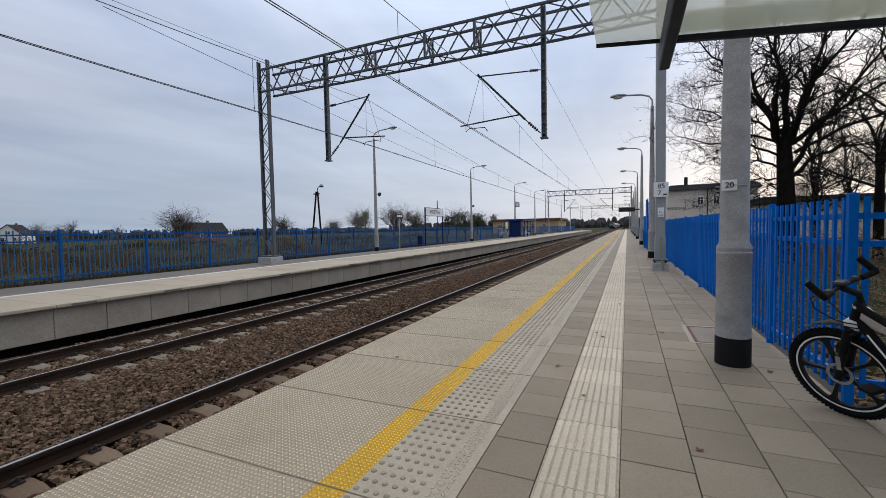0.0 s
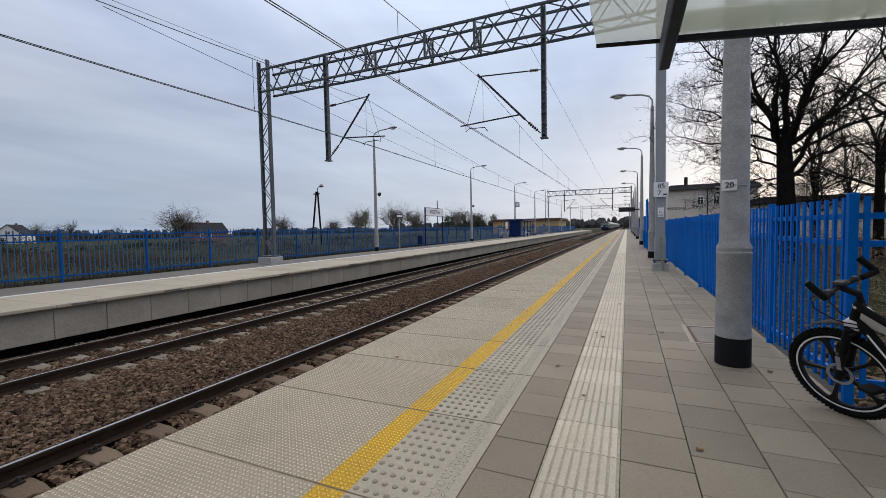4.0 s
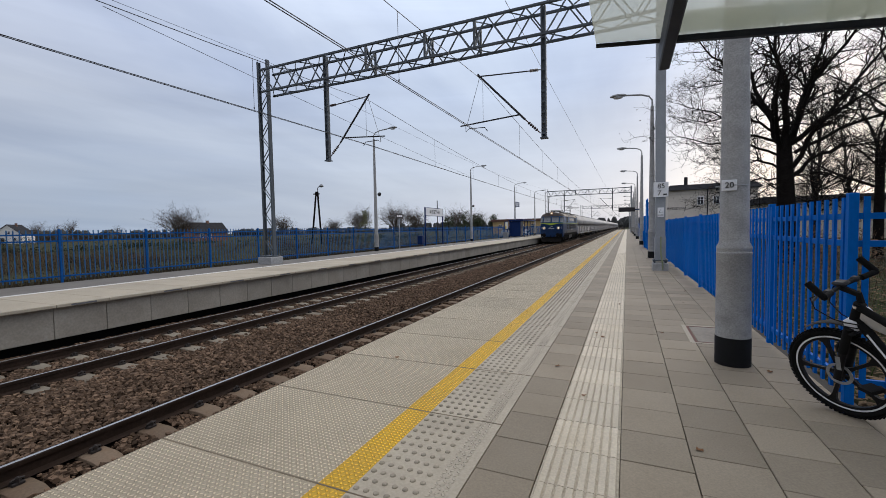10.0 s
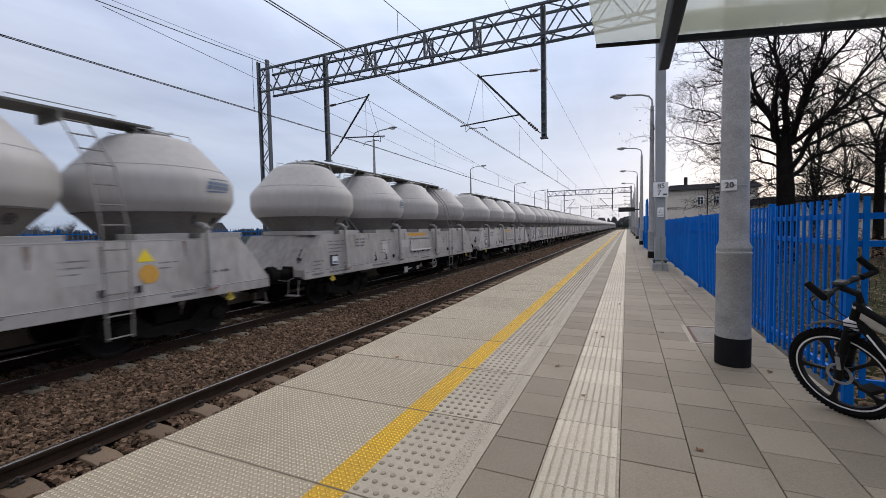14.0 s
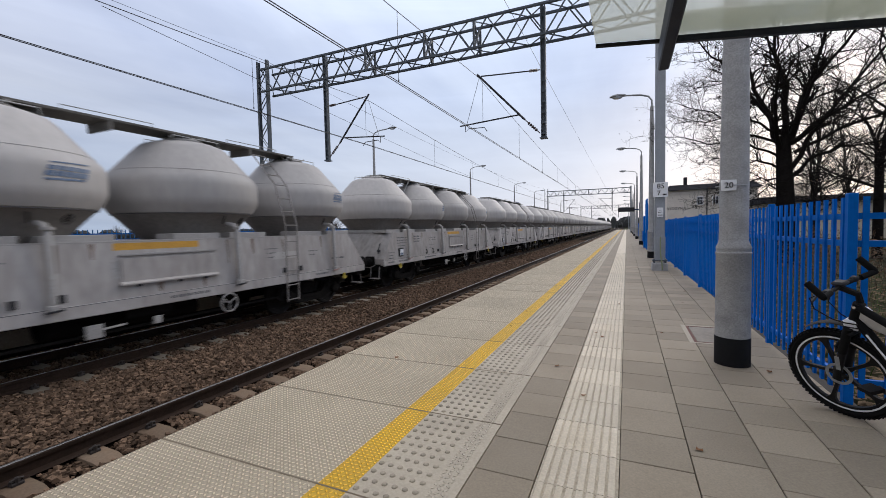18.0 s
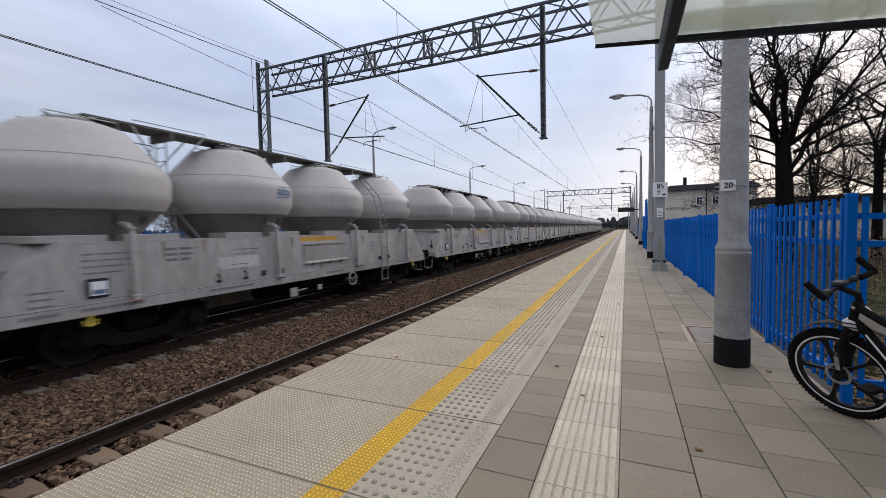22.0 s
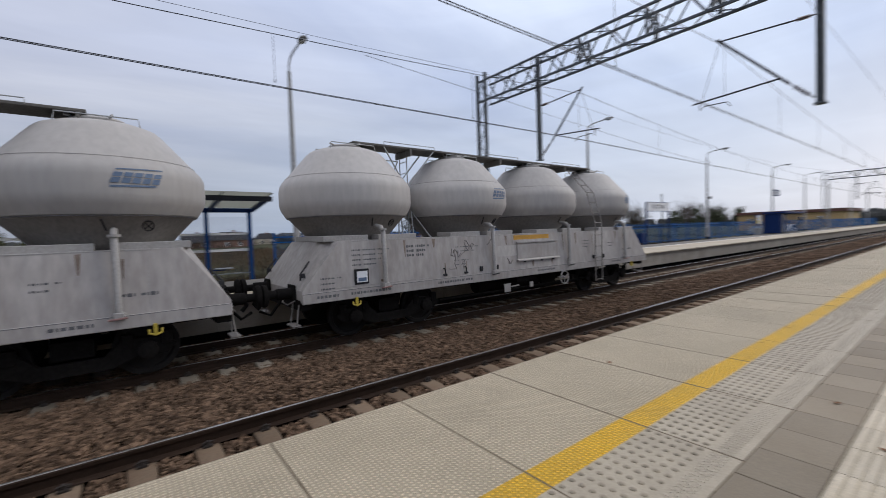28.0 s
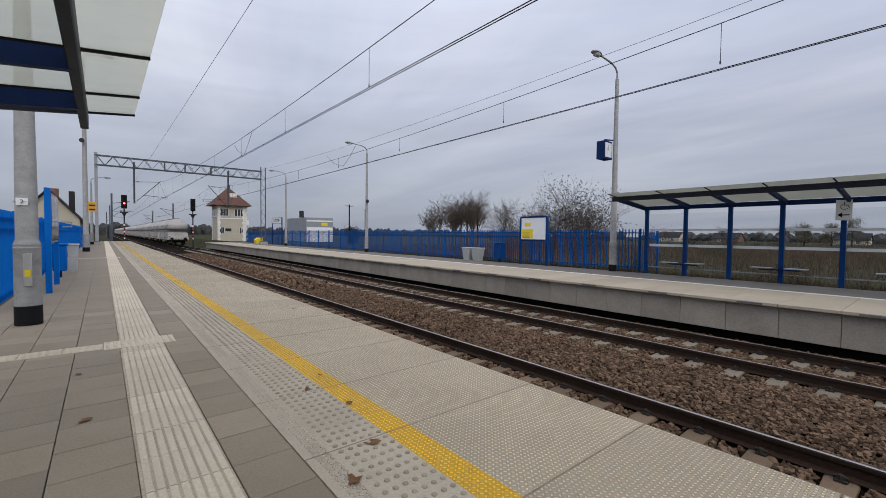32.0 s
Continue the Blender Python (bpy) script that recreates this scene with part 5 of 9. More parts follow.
    g.box(-1.25, 1.25, -.4, .4, .7, .9)
    g.lathe([(.2, -1.3), (.2, 1.3)], 12, (.5, 0, .62), axis="y")
    g.tube([(1.1, -3, .5), (1.1, 3, .5)], .03, 5)
    g.tube([(-1.1, -3, .5), (-1.1, 3, .5)], .03, 5)
    part("underframe", g, M["bogie"], wg)
    for e in (-1, 1):
        g = Geo()
        g.box(-1.3, 1.3, *sorted((e * 6.2, e * 6.435)), .74, .94)
        for s in (-1, 1):
            g.cham(s * .875 - .19, s * .875 + .19, *sorted((e * 6.424, e * 6.47)), .86, 1.22, .012)
        part("headstock", g, M["bogie"], wg)
        # tail-lamp brackets and end steps
        for s in (-1, 1):
            g = Geo()
            yb, yt = e * 6.36, e * 6.16
            g.tube([(s * 1.16, yb, 1.30), (s * 1.16, yb, 1.42), (s * 1.12, yt, 1.66)], .018, 5)
            g.cham(s * 1.16 - .05, s * 1.16 + .05, *sorted((e * 6.28, e * 6.36)), 1.36, 1.44, .008)
            part("lamp_bracket", g, M["darkmetal"], body, "dark tail-lamp bracket")
            g = Geo()
            g.tube([(s * 1.25, e * 6.44, .86), (s * 1.25, e * 6.5, .46), (s * .9, e * 6.5, .46), (s * .9, e * 6.44, .86)], .016, 5)
            g.cham(s * 1.07 - .19, s * 1.07 + .19, *sorted((e * 6.42, e * 6.58)), .44, .47, .005)
            g.tube([(s * .48, e * 6.47, 1.0), (s * .62, e * 6.56, .86), (s * .95, e * 6.56, .84), (s * 1.1, e * 6.47, .92)], .014, 5)
            part("shunter_step", g, M["cone"], wg, "dusty shunter's step and grip under the buffer")
            if s > 0:
                g = Geo()
                g.cham(-.62, .62, *sorted((e * 5.80, e * 5.84)), 2.041, 2.16, .008)
                part("end_coaming", g, M["pipe"], body)
        for s in (-1, 1):
            g = Geo()
            prof = [(.11, 0), (.11, .28), (.075, .29), (.075, .44), (.20, .46), (.22, .50), (.21, .54), (.12, .56)]
            g.lathe([(r, e * z) for r, z in prof], 16, (s * .875, e * 6.46, 1.05), axis="y")
            part("buffer", g, M["bogie"], wg)
        g = Geo()
        g.tube([(0, e * 6.4, 1.0), (0, e * 6.85, .98), (0, e * 6.95, .80), (0, e * 6.85, .68)], .045, 6)
        part("coupling", g, M["bogie"], wg)
        g = Geo()
        g.tube([(.4, e * 6.45, .95), (.45, e * 6.75, .6), (.4, e * 6.95, .7)], .03, 6)
        part("brake_hose", g, M["bogie"], wg)
        bg_ = thing("bogie", "", "")
        for k in list(bg_.keys()):
            del bg_[k]
        bg_.parent = wg
        bg_.matrix_basis = pose(0, e * 4.35, 0)
        g = Geo()
        for s in (-1, 1):
            g.add([(s * 1.0, y, z) for y, z in ((-1.3, .5), (-1.1, .62), (-.6, .66), (-.35, .42), (.35, .42), (.6, .66), (1.1, .62), (1.3, .5), (1.15, .36), (.75, .36), (.45, .24), (-.45, .24), (-.75, .36), (-1.15, .36))]
                  + [(s * 1.12, y, z) for y, z in ((-1.3, .5), (-1.1, .62), (-.6, .66), (-.35, .42), (.35, .42), (.6, .66), (1.1, .62), (1.3, .5), (1.15, .36), (.75, .36), (.45, .24), (-.45, .24), (-.75, .36), (-1.15, .36))],
                  [tuple(range(14)), tuple(range(27, 13, -1))] + [(i, (i + 1) % 14, 14 + (i + 1) % 14, 14 + i) for i in range(14)])
        g.box(-1.0, 1.0, -.25, .25, .45, .72)
        part("bogie_frame", g, M["bogie"], bg_)
        for w in (-.9, .9):
            for s in (-1, 1):
                g = Geo()
                g.lathe([(.46, s * -.07), (.46, s * .05), (.44, s * .06), (.38, s * .05), (.36, s * .01), (.15, s * .0), (.12, s * .10)], 24, (s * .80, w, .46), axis="x")
                part("wheel", g, M["wheelsteel"], bg_)
                g = Geo()
                g.lathe([(.14, 0), (.14, s * .1), (.10, s * .12)], 10, (s * 1.12, w, .46), axis="x")
                g.lathe([(.09, .1), (.09, .3)], 8, (s * 1.08, w - .25, .42))
                g.lathe([(.09, .1), (.09, .3)], 8, (s * 1.08, w + .25, .42))
                part("axle_box", g, M["bogie"], bg_)


def build_wagons():
    wg = thing("silo_wagon", "off-white four-silo cement wagon with stained side plates", "freight wagon", "cement wagons of the train")
    wagon_mesh_parts(wg)
    out = [wg]
    for i in range(25):
        out.append(copy_thing(wg, pose(0, 0, 0)))
    rs = random.Random(8)
    for k, wgn in enumerate(out):
        side = next(c for c in wgn.children if c.name.startswith("body"))
        # repainted rectangles of slightly different grey
        for j in range(rs.randrange(0, 4)):
            y, w = rs.uniform(-4.6, 4.2), rs.uniform(.3, 1.1)
            z_a, z_b = rs.uniform(1.28, 1.5), rs.uniform(1.6, 1.95)
            gg = Geo()
            def xs(z):
                return 1.4225 - .09 * (z - 1.12) / .92
            gg.add([(xs(z_a), y, z_a), (xs(z_a), y + w, z_a), (xs(z_b), y + w, z_b), (xs(z_b), y, z_b)], [(0, 1, 2, 3)])
            part("repainted_patch", gg, (M["pipe"], M["hopper"], M["palepatch"])[rs.randrange(3)], side, "repainted patch", smooth=False)
    side = next(c for c in out[1].children if c.name.startswith("body"))
    gg = Geo()
    gg.add([(1.375, 3.62, 1.66), (1.375, 3.92, 1.66), (1.352, 3.77, 1.90)], [(0, 1, 2)])
    part("hazard_triangle", gg, M["yellowplate"], side, "yellow warning triangle", smooth=False)
    gg = Geo()
    gg.add([(1.4005 - .098 * (.17 * math.sin(a) + .02), 3.80 + .17 * math.cos(a), 1.44 + .17 * math.sin(a)) for a in [k * math.pi / 8 for k in range(16)]], [tuple(range(16))])
    part("hazard_disc", gg, M["orange"], side, "orange round sticker", smooth=False)
    for wgn in out[1::3]:
        side = next(c for c in wgn.children if c.name.startswith("body"))
        gg = Geo()
        for k in range(7):
            y, z = rs.uniform(-3.2, -.9), rs.uniform(1.35, 1.75)
            pts = []
            for j in range(9):
                y += rs.uniform(-.06, .13)
                z = min(1.93, max(1.26, z + rs.uniform(-.17, .17)))
                pts.append((1.42 - .09 * (z - 1.12) / .92, y, z))
            gg.tube(pts, rs.uniform(.008, .02), 4)
        part("graffiti", gg, M["scrawl"], side, "faded dark scrawl")["kind"] = "stuff"
    # tail boards and small plates on the train's last end
    side = next(c for c in out[-1].children if c.name.startswith("body"))
    for s in (-1, 1):
        gg = Geo()
        gg.cham(s * 1.16 - .07, s * 1.16 + .07, 6.26, 6.31, 1.46, 1.68, .006)
        tb = part("tail_board", gg, M["white"], side, "small white tail board with dark wedges")
        for z_a, z_b in ((1.48, 1.56), (1.66, 1.58)):
            gg = Geo()
            gg.add([(s * 1.16 - .05, 6.313, z_a), (s * 1.16 + .05, 6.313, z_a), (s * 1.16, 6.313, z_b)], [(0, 1, 2), (2, 1, 0)])
            part("wedge", gg, M["ink"], tb, smooth=False)
        gg = Geo()
        gg.cham(s * .62 - .05, s * .62 + .05, 6.462, 6.475, 1.08, 1.18, .006)
        part("end_plate", gg, M["white"], side, "small white plate")
    return out


WAGONS = build_wagons()


LOCO_H = 9.05


def loco_plan(s, z, e):
    """Point of the body's skin: s metres round from the middle of an end (sign = side), height z, e = -1 front, 1 rear."""
    w = float(np.interp(z, (.8, 1.25, 1.7, 2.6, 3.05, 3.5, 3.68, 3.88, 4.02, 4.08), (1.46, 1.49, 1.5, 1.5, 1.485, 1.45, 1.36, 1.15, .75, .25)))
    L = LOCO_H - max(0, z - 2.62) * .26 - max(0, z - 3.5) * .55
    a = min(.42, w * .6)
    b = .62
    f = w - a
    arc = (a + b) / 2 * math.pi / 2
    q = -1 if s < 0 else 1
    s = abs(s)
    if s <= f:
        x, y = s, -L - .10 * (1 - (s / f) ** 2)
    elif s <= f + arc:
        t = (s - f) / arc * math.pi / 2
        x, y = f + a * math.sin(t), -L + b - b * math.cos(t)
    else:
        x, y = w, -L + b + (s - f - arc)
    return (q * x, -e * y, z)


def loco_patch(g, s0, s1, z0, z1, e, out=.01, n=6, zn=3, mi=0, inset=0.0):
    """A panel that follows the skin, lying `out` proud of it, with closed rims."""
    rows = []
    for j in range(zn + 1):
        z = z0 + (z1 - z0) * j / zn
        row = []
        for i in range(n + 1):
            s = s0 + (s1 - s0) * i / n
            p, a, b = (Vector(loco_plan(s + d, z, e)) for d in (0, -.02, .02))
            t = (b - a).normalized()
            nr = Vector((t.y, -t.x, 0))
            if nr.dot(Vector((p.x, p.y * .15, 0))) < 0:
                nr = -nr
            row.append((p, nr))
        rows.append(row)
    o = len(g.v)
    m = n + 1
    v = [tuple(p + nr * out) for r in rows for p, nr in r] + [tuple(p - nr * .02) for r in rows for p, nr in r]
    k = m * (zn + 1)
    f = []
    for j in range(zn):
        for i in range(n):
            f.append((j * m + i, j * m + i + 1, (j + 1) * m + i + 1, (j + 1) * m + i))
    rim = [j for j in range(m)] + [m * j + n for j in range(1, zn + 1)] + [zn * m + i for i in range(n - 1, -1, -1)] + [m * j for j in range(zn - 1, 0, -1)]
    for i in range(len(rim)):
        p, q = rim[i], rim[(i + 1) % len(rim)]
        f.append((p, q, q + k, p + k))
    g.add(v, f, mi)
    return g


def build_loco():
    lo = thing("electric_locomotive", "grimy blue electric locomotive with a lime stripe and lit headlights", "locomotive")
    H = LOCO_H
    # body skin: horizontal rings from the sill to the roof
    zs = (1.25, 1.72, 2.2, 2.56, 2.66, 3.05, 3.5, 3.68, 3.88, 4.02, 4.08)
    g = Geo()
    rows = []
    side = (-6.9, -3.6, 0, 3.6, 6.9)
    for z in zs:
        ring = []
        for e in (-1, 1):
            w = abs(loco_plan(6, z, -1)[0])
            f = w - min(.42, w * .6)
            arc = (min(.42, w * .6) + .62) / 2 * math.pi / 2
            half = [0, f * .5, f] + [f + arc * k / 5 for k in range(1, 6)]
            pts = [loco_plan(-s, z, e) for s in reversed(half[1:])] + [loco_plan(s, z, e) for s in half]
            if e > 0:
                pts = list(reversed(pts))
            ring += pts
            # long side that follows this end
            q = 1 if e < 0 else -1
            ring += [(q * w, y if e < 0 else -y, z) for y in side]
        rows.append([len(g.v) + i for i in range(len(ring))])
        g.v += ring
    m = len(rows[0])
    for j in range(len(rows) - 1):
        for i in range(m):
            a, b = rows[j][i], rows[j][(i + 1) % m]
            c, d = rows[j + 1][(i + 1) % m], rows[j + 1][i]
            zc = (zs[j] + zs[j + 1]) / 2
            yc = (abs(g.v[a][1]) + abs(g.v[b][1])) / 2
            g.f.append((a, b, c, d))
            g.m.append((1 if zc < 2.6 else 0) if zc < 3.55 else (2 if yc > 6.6 else 3))
    g.f.append(tuple(rows[-1]))
    g.m.append(3)
    g.f.append(tuple(reversed(rows[0])))
    g.m.append(1)
    body = part("body", g, [M["locoblue"], M["locolow"], M["roofdark"], M["roofbeige"]], lo, "blue body, sooty cab roofs and a dusty cream middle roof", smooth=35)
    g = Geo()
    g.box(-1.4, 1.4, -8.3, 8.3, .95, 1.26)
    part("underframe", g, M["bogie"], lo)
    for e in (-1, 1):
        # skirt under the cab, cut away in an arch over the bogie
        for q in (-1, 1):
            g = Geo()
            v, n = [], 8
            for i in range(n + 1):
                s = q * (.0 + 2.75 * i / n)
                zl = .80 + .45 * max(0, (i / n - .62) / .38) ** 1.6
                for z in (1.26, zl):
                    x, y, _ = loco_plan(s, 1.25, e)
                    v.append((x * (1.0 if z > 1.2 else .985), y, z))
            g.add(v, [(2 * i, 2 * i + 1, 2 * i + 3, 2 * i + 2) for i in range(n)])
            part("cab_skirt", g, M["locolow"], lo, smooth=True)
        g = Geo()
        loco_patch(g, -3.25, 3.25, 2.565, 2.635, e, .0075, 32, 1)
        part("front_stripe", g, M["lime"], lo, "lime green stripe round the nose", smooth=False)
        g = Geo()
        v = [loco_plan(x, 2.57, e) for x in (-1.0, -.5, 0, .5, 1.0)] + [loco_plan(x, z, e) for x, z in ((.5, 2.46), (.12, 2.36), (-.12, 2.36), (-.5, 2.46))]
        g.add([(x, y + e * .012, z) for x, y, z in v], [(0, 1, 8), (1, 2, 7, 8), (2, 6, 7), (2, 3, 5, 6), (3, 4, 5)])
        part("stripe_point", g, M["lime"], lo, smooth=False)
        # windscreens, corner panes, cab side windows
        panes = [("windscreen", .09, .96, 2.76, 3.42), ("corner_pane", 1.16, 1.68, 2.76, 3.40), ("cab_window", 1.90, 2.52, 2.78, 3.38)]
        for nm, a, b, z0, z1 in panes:
            for q in (-1, 1):
                g = Geo()
                loco_patch(g, q * (a - .06), q * (b + .06), z0 - .05, z1 + .05, e, .010, 6, 3)
                fr = part("window_frame", g, M["darkmetal"], lo, smooth=False)
                g = Geo()
                loco_patch(g, q * a, q * b, z0, z1, e, .016, 6, 3)
                part(nm, g, M["pane"] if nm == "cab_window" else M["cabglass"], fr, "dark side pane" if nm == "cab_window" else "pale pane toned like sky", smooth=True)
                if nm == "windscreen":
                    g = Geo()
                    p0, p1 = Vector(loco_plan(q * .75, 3.44, e)), Vector(loco_plan(q * .45, 2.95, e))
                    o = Vector((0, e * .04, 0))
                    g.tube([tuple(p0 + o), tuple(p1 + o)], .013, 5)
                    part("wiper", g, M["black"], fr)
        for s in (-1, 1):
            x, y, _ = loco_plan(s * .93, 1.98, e)
            hl = Geo()
            hl.lathe([(.215, e * -.08), (.215, e * .10), (.20, e * .13), (.155, e * .115), (.145, e * .07)], 22, (x, y, 1.98), axis="y")
            h = part("headlamp_ring", hl, M["palegrey"], lo, "pale reflector ring")
            hl = Geo()
            hl.lathe([(.15, e * .03), (.15, e * .08), (.10, e * .095)], 16, (x, y, 1.98), axis="y")
            part("headlamp", hl, M["headlight"] if e < 0 else M["lens"], h, "lit round headlamp" if e < 0 else "dark round headlamp")
            if e < 0:
                hl = Geo()
                hl.lathe([(.0, e * .125), (.035, e * .12), (.045, e * .09)], 10, (x, y, 1.98), axis="y")
                part("bulb", hl, M["bulb"], h, "bright bulb")
            hl = Geo()
            xh, yh, _ = loco_plan(s * 1.32, 1.98, e)
            hl.tube([(xh, yh, 1.82), (xh + s * .03, yh + e * .07, 1.86), (xh + s * .03, yh + e * .07, 2.12), (xh, yh, 2.16)], .018, 6)
            part("nose_handle", hl, M["palegrey"], lo, "pale curved handle")
            gg = Geo()
            prof = [(.13, 0), (.13, .36), (.09, .37), (.09, .50), (.24, .52), (.26, .56), (.25, .60), (.1, .62)]
            gg.lathe([(r, e * z) for r, z in prof], 18, (s * .875, e * (H - .13), 1.05), axis="y")
            bf = part("buffer", gg, M["bogie"], lo)
            gg = Geo()
            gg.tube([(s * .875 + .255 * math.cos(a), e * (H + .455), 1.05 + .255 * math.sin(a)) for a in [3.5 + k * .24 for k in range(10)]], .012, 5)
            part("worn_rim", gg, M["palegrey"], bf, "worn bright lower rim")
            gg = Geo()
            gg.tube([(s * .5, e * (H + .11), 1.42), (s * .5, e * (H + .16), 1.44), (s * 1.15, e * (H - .02), 1.44), (s * 1.15, e * (H - .06), 1.42)], .016, 5)
            part("front_handrail", gg, M["locogrey"], lo)
        gg = Geo()
        yt = e * (H - .62)
        gg.lathe([(.21, e * -.9), (.22, 0), (.225, e * .22), (.20, e * .24)], 18, (0, yt, 3.90), axis="y")
        tl = part("top_lamp_housing", gg, M["roofdark"], lo)
        gg = Geo()
        gg.lathe([(.17, e * .2), (.17, e * .245), (.06, e * .265)], 16, (0, yt, 3.90), axis="y")
        part("top_lamp", gg, M["headlight"] if e < 0 else M["lens"], tl, "lit top lamp" if e < 0 else "dark top lamp")
        if e < 0:
            gg = Geo()
            gg.lathe([(.0, e * .285), (.04, e * .28), (.05, e * .25)], 10, (0, yt, 3.90), axis="y")
            part("bulb", gg, M["bulb"], tl, "bright bulb")
        gg = Geo()
        gg.box(-1.35, 1.35, *sorted((e * (H - .30), e * (H + .02))), .80, 1.24)
        part("headstock", gg, M["bogie"], lo)
        gg = Geo()
        fy = e * (H - .02)
        gg.add([(-1.3, fy, .78), (1.3, fy, .78), (1.22, fy + e * .42, .20), (-1.22, fy + e * .42, .20), (-1.3, fy - e * .07, .78), (1.3, fy - e * .07, .78), (1.22, fy + e * .34, .20), (-1.22, fy + e * .34, .20)],
               [(0, 1, 2, 3), (7, 6, 5, 4), (0, 4, 5, 1), (1, 5, 6, 2), (2, 6, 7, 3), (3, 7, 4, 0)])
        part("rail_guard", gg, M["bogie"], lo, smooth=False)
        gg = Geo()
        gg.tube([(0, e * H, 1.02), (0, e * (H + .44), 1.0), (0, e * (H + .52), .82), (0, e * (H + .42), .7)], .05, 6)
        for k in (-.5, .5):
            gg.tube([(k, e * H, .95), (k, e * (H + .32), .6), (k * .7, e * (H + .42), .72)], .03, 5)
        part("coupling", gg, M["bogie"], lo)
        # owner's mark and number as plain bars on the nose
        gg = Geo()
        yb = e * (H + .105)
        gg.box(-.36, .36, *sorted((yb, yb + e * .006)), 1.86, 1.94)
        gg.box(-.22, -.02, *sorted((yb, yb + e * .006)), 2.05, 2.13)
        gg.box(.0, .2, *sorted((yb, yb + e * .006)), 2.11, 2.19)
        part("nose_mark", gg, M["palegrey"], lo, "pale printed bars", smooth=False)
    for s in (-1, 1):
        def panel(nm, y0, y1, z0, z1, mat, d=.012, lab="", par=body):
            x0, x1 = (abs(loco_plan(5, z, -1)[0]) for z in (z0, z1))
            gg = Geo()
            gg.add([(s * (x0 - .01), y0, z0), (s * (x0 + d), y0, z0), (s * (x0 + d), y1, z0), (s * (x0 - .01), y1, z0),
                    (s * (x1 - .01), y0, z1), (s * (x1 + d), y0, z1), (s * (x1 + d), y1, z1), (s * (x1 - .01), y1, z1)],
                   [(0, 3, 2, 1), (4, 5, 6, 7), (0, 1, 5, 4), (1, 2, 6, 5), (2, 3, 7, 6), (3, 0, 4, 7)])
            return part(nm, gg, mat, par, lab, smooth=False)
        panel("lime_stripe", -7.2, 7.2, 2.565, 2.635, M["lime"], .008, "lime green stripe", lo)
        panel("lower_band", -7.1, 7.1, 1.25, 1.66, M["locogrey"], .005, "dusty grey lower band", lo)
        for a, b in ((-5.18, -3.93), (-3.24, -2.05), (-1.69, -.52), (-.05, .8), (1.27, 2.52), (2.78, 3.85), (4.15, 5.3)):
            gr = panel("air_grille", a, b, 1.80, 2.48, M["grille"], .014, "dark louvred grille")
            for k in range(5):
                panel("louvre", a + .03, b - .03, 1.86 + k * .125, 1.868 + k * .125, M["black"], .0165, "", gr)
        for a, b in ((-5.24, -3.97), (3.97, 5.24)):
            panel("side_window", a, b, 2.76, 3.44, M["grille"], .012, "dark side window")
        panel("dirty_streak", -3.3, 3.9, 3.47, 3.50, M["roofdark"], .006)
        for y in (-5.87, 5.87):
            panel("door_surround", y - .52, y + .52, 1.36, 3.47, M["locogrey"], .008, "grimy grey door surround")
            d = panel("cab_door", y - .43, y + .43, 1.42, 3.44, M["locolow"], .014)
            panel("door_window", y - .17, y + .17, 2.78, 3.34, M["pane"], .024, "narrow dark door window", d)
            for o in (-.55, .55):
                gg = Geo()
                gg.tube([(s * 1.52, y + o, 1.5), (s * 1.56, y + o, 1.56), (s * 1.56, y + o, 3.3), (s * 1.50, y + o, 3.36)], .018, 6)
                part("grab_rail", gg, M["palegrey"], lo, "pale grab rail")
            for z in (.75, 1.02, 1.30):
                gg = Geo()
                gg.box(*sorted((s * 1.42, s * 1.55)), y - .2, y + .2, z, z + .03)
                part("step", gg, M["bogie"], lo)
        # owner's emblem and name as plain shapes
        gg = Geo()
        y = -1.62
        for q in (1, -1):
            pts = [(-.60, -.02), (-.30, .30), (.22, .30), (-.02, .12), (-.26, -.02), (-.16, -.14), (-.42, -.20)]
            v = [(s * 1.489, y + s * q * a_, 3.14 + q * (b_ + .02)) for a_, b_ in pts]
            gg.add(v, [tuple(range(7))])
        part("emblem", gg, M["lococream"], body, "white emblem of two curved strokes", smooth=False)
        for k in range(8):
            yy = s * 1.17 + s * (k - 3.5) * .49
            gg = Geo()
            for b0, b1 in ((2.96, 3.145), (3.17, 3.36)):
                sk = [.14 * (z - 3.16) * s for z in (b0, b1)]
                xa, xb = (abs(loco_plan(5, z, -1)[0]) + .006 for z in (b0, b1))
                gg.add([(s * xa, yy - .17 + sk[0], b0), (s * xa, yy + .17 + sk[0], b0), (s * xb, yy + .17 + sk[1], b1), (s * xb, yy - .17 + sk[1], b1)], [(0, 1, 2, 3) if s > 0 else (3, 2, 1, 0)])
            part("letter_shape", gg, M["lococream"], body, "cream painted block", smooth=False)
        for k in range(9):
            panel("number_bar", -.55 + k * .19, -.55 + k * .19 + .13, 1.68, 1.76, M["lococream"], .012)
        panel("number_bar", -.1, .55, 1.57, 1.61, M["orange"], .012)
        for y in (7.0,):
            panel("number_bar", y - .28, y - .02, 2.02, 2.10, M["orange"], .014)
            panel("number_bar", y + .04, y + .62, 2.02, 2.10, M["lococream"], .014)
        # a fixed hatch under the name and small plates low on the band
        panel("side_hatch", -2.6, -.9, 2.80, 3.42, M["locoblue"], .003, "flush body-side hatch")
        for y in (-3.4, -.9, 2.6, 4.4):
            panel("rating_plate", y, y + .22, 1.40, 1.50, M["palegrey"], .012)
        panel("gutter", -7.6, 7.6, 3.505, 3.535, M["locogrey"], .02, "rain gutter along the roof edge", lo)
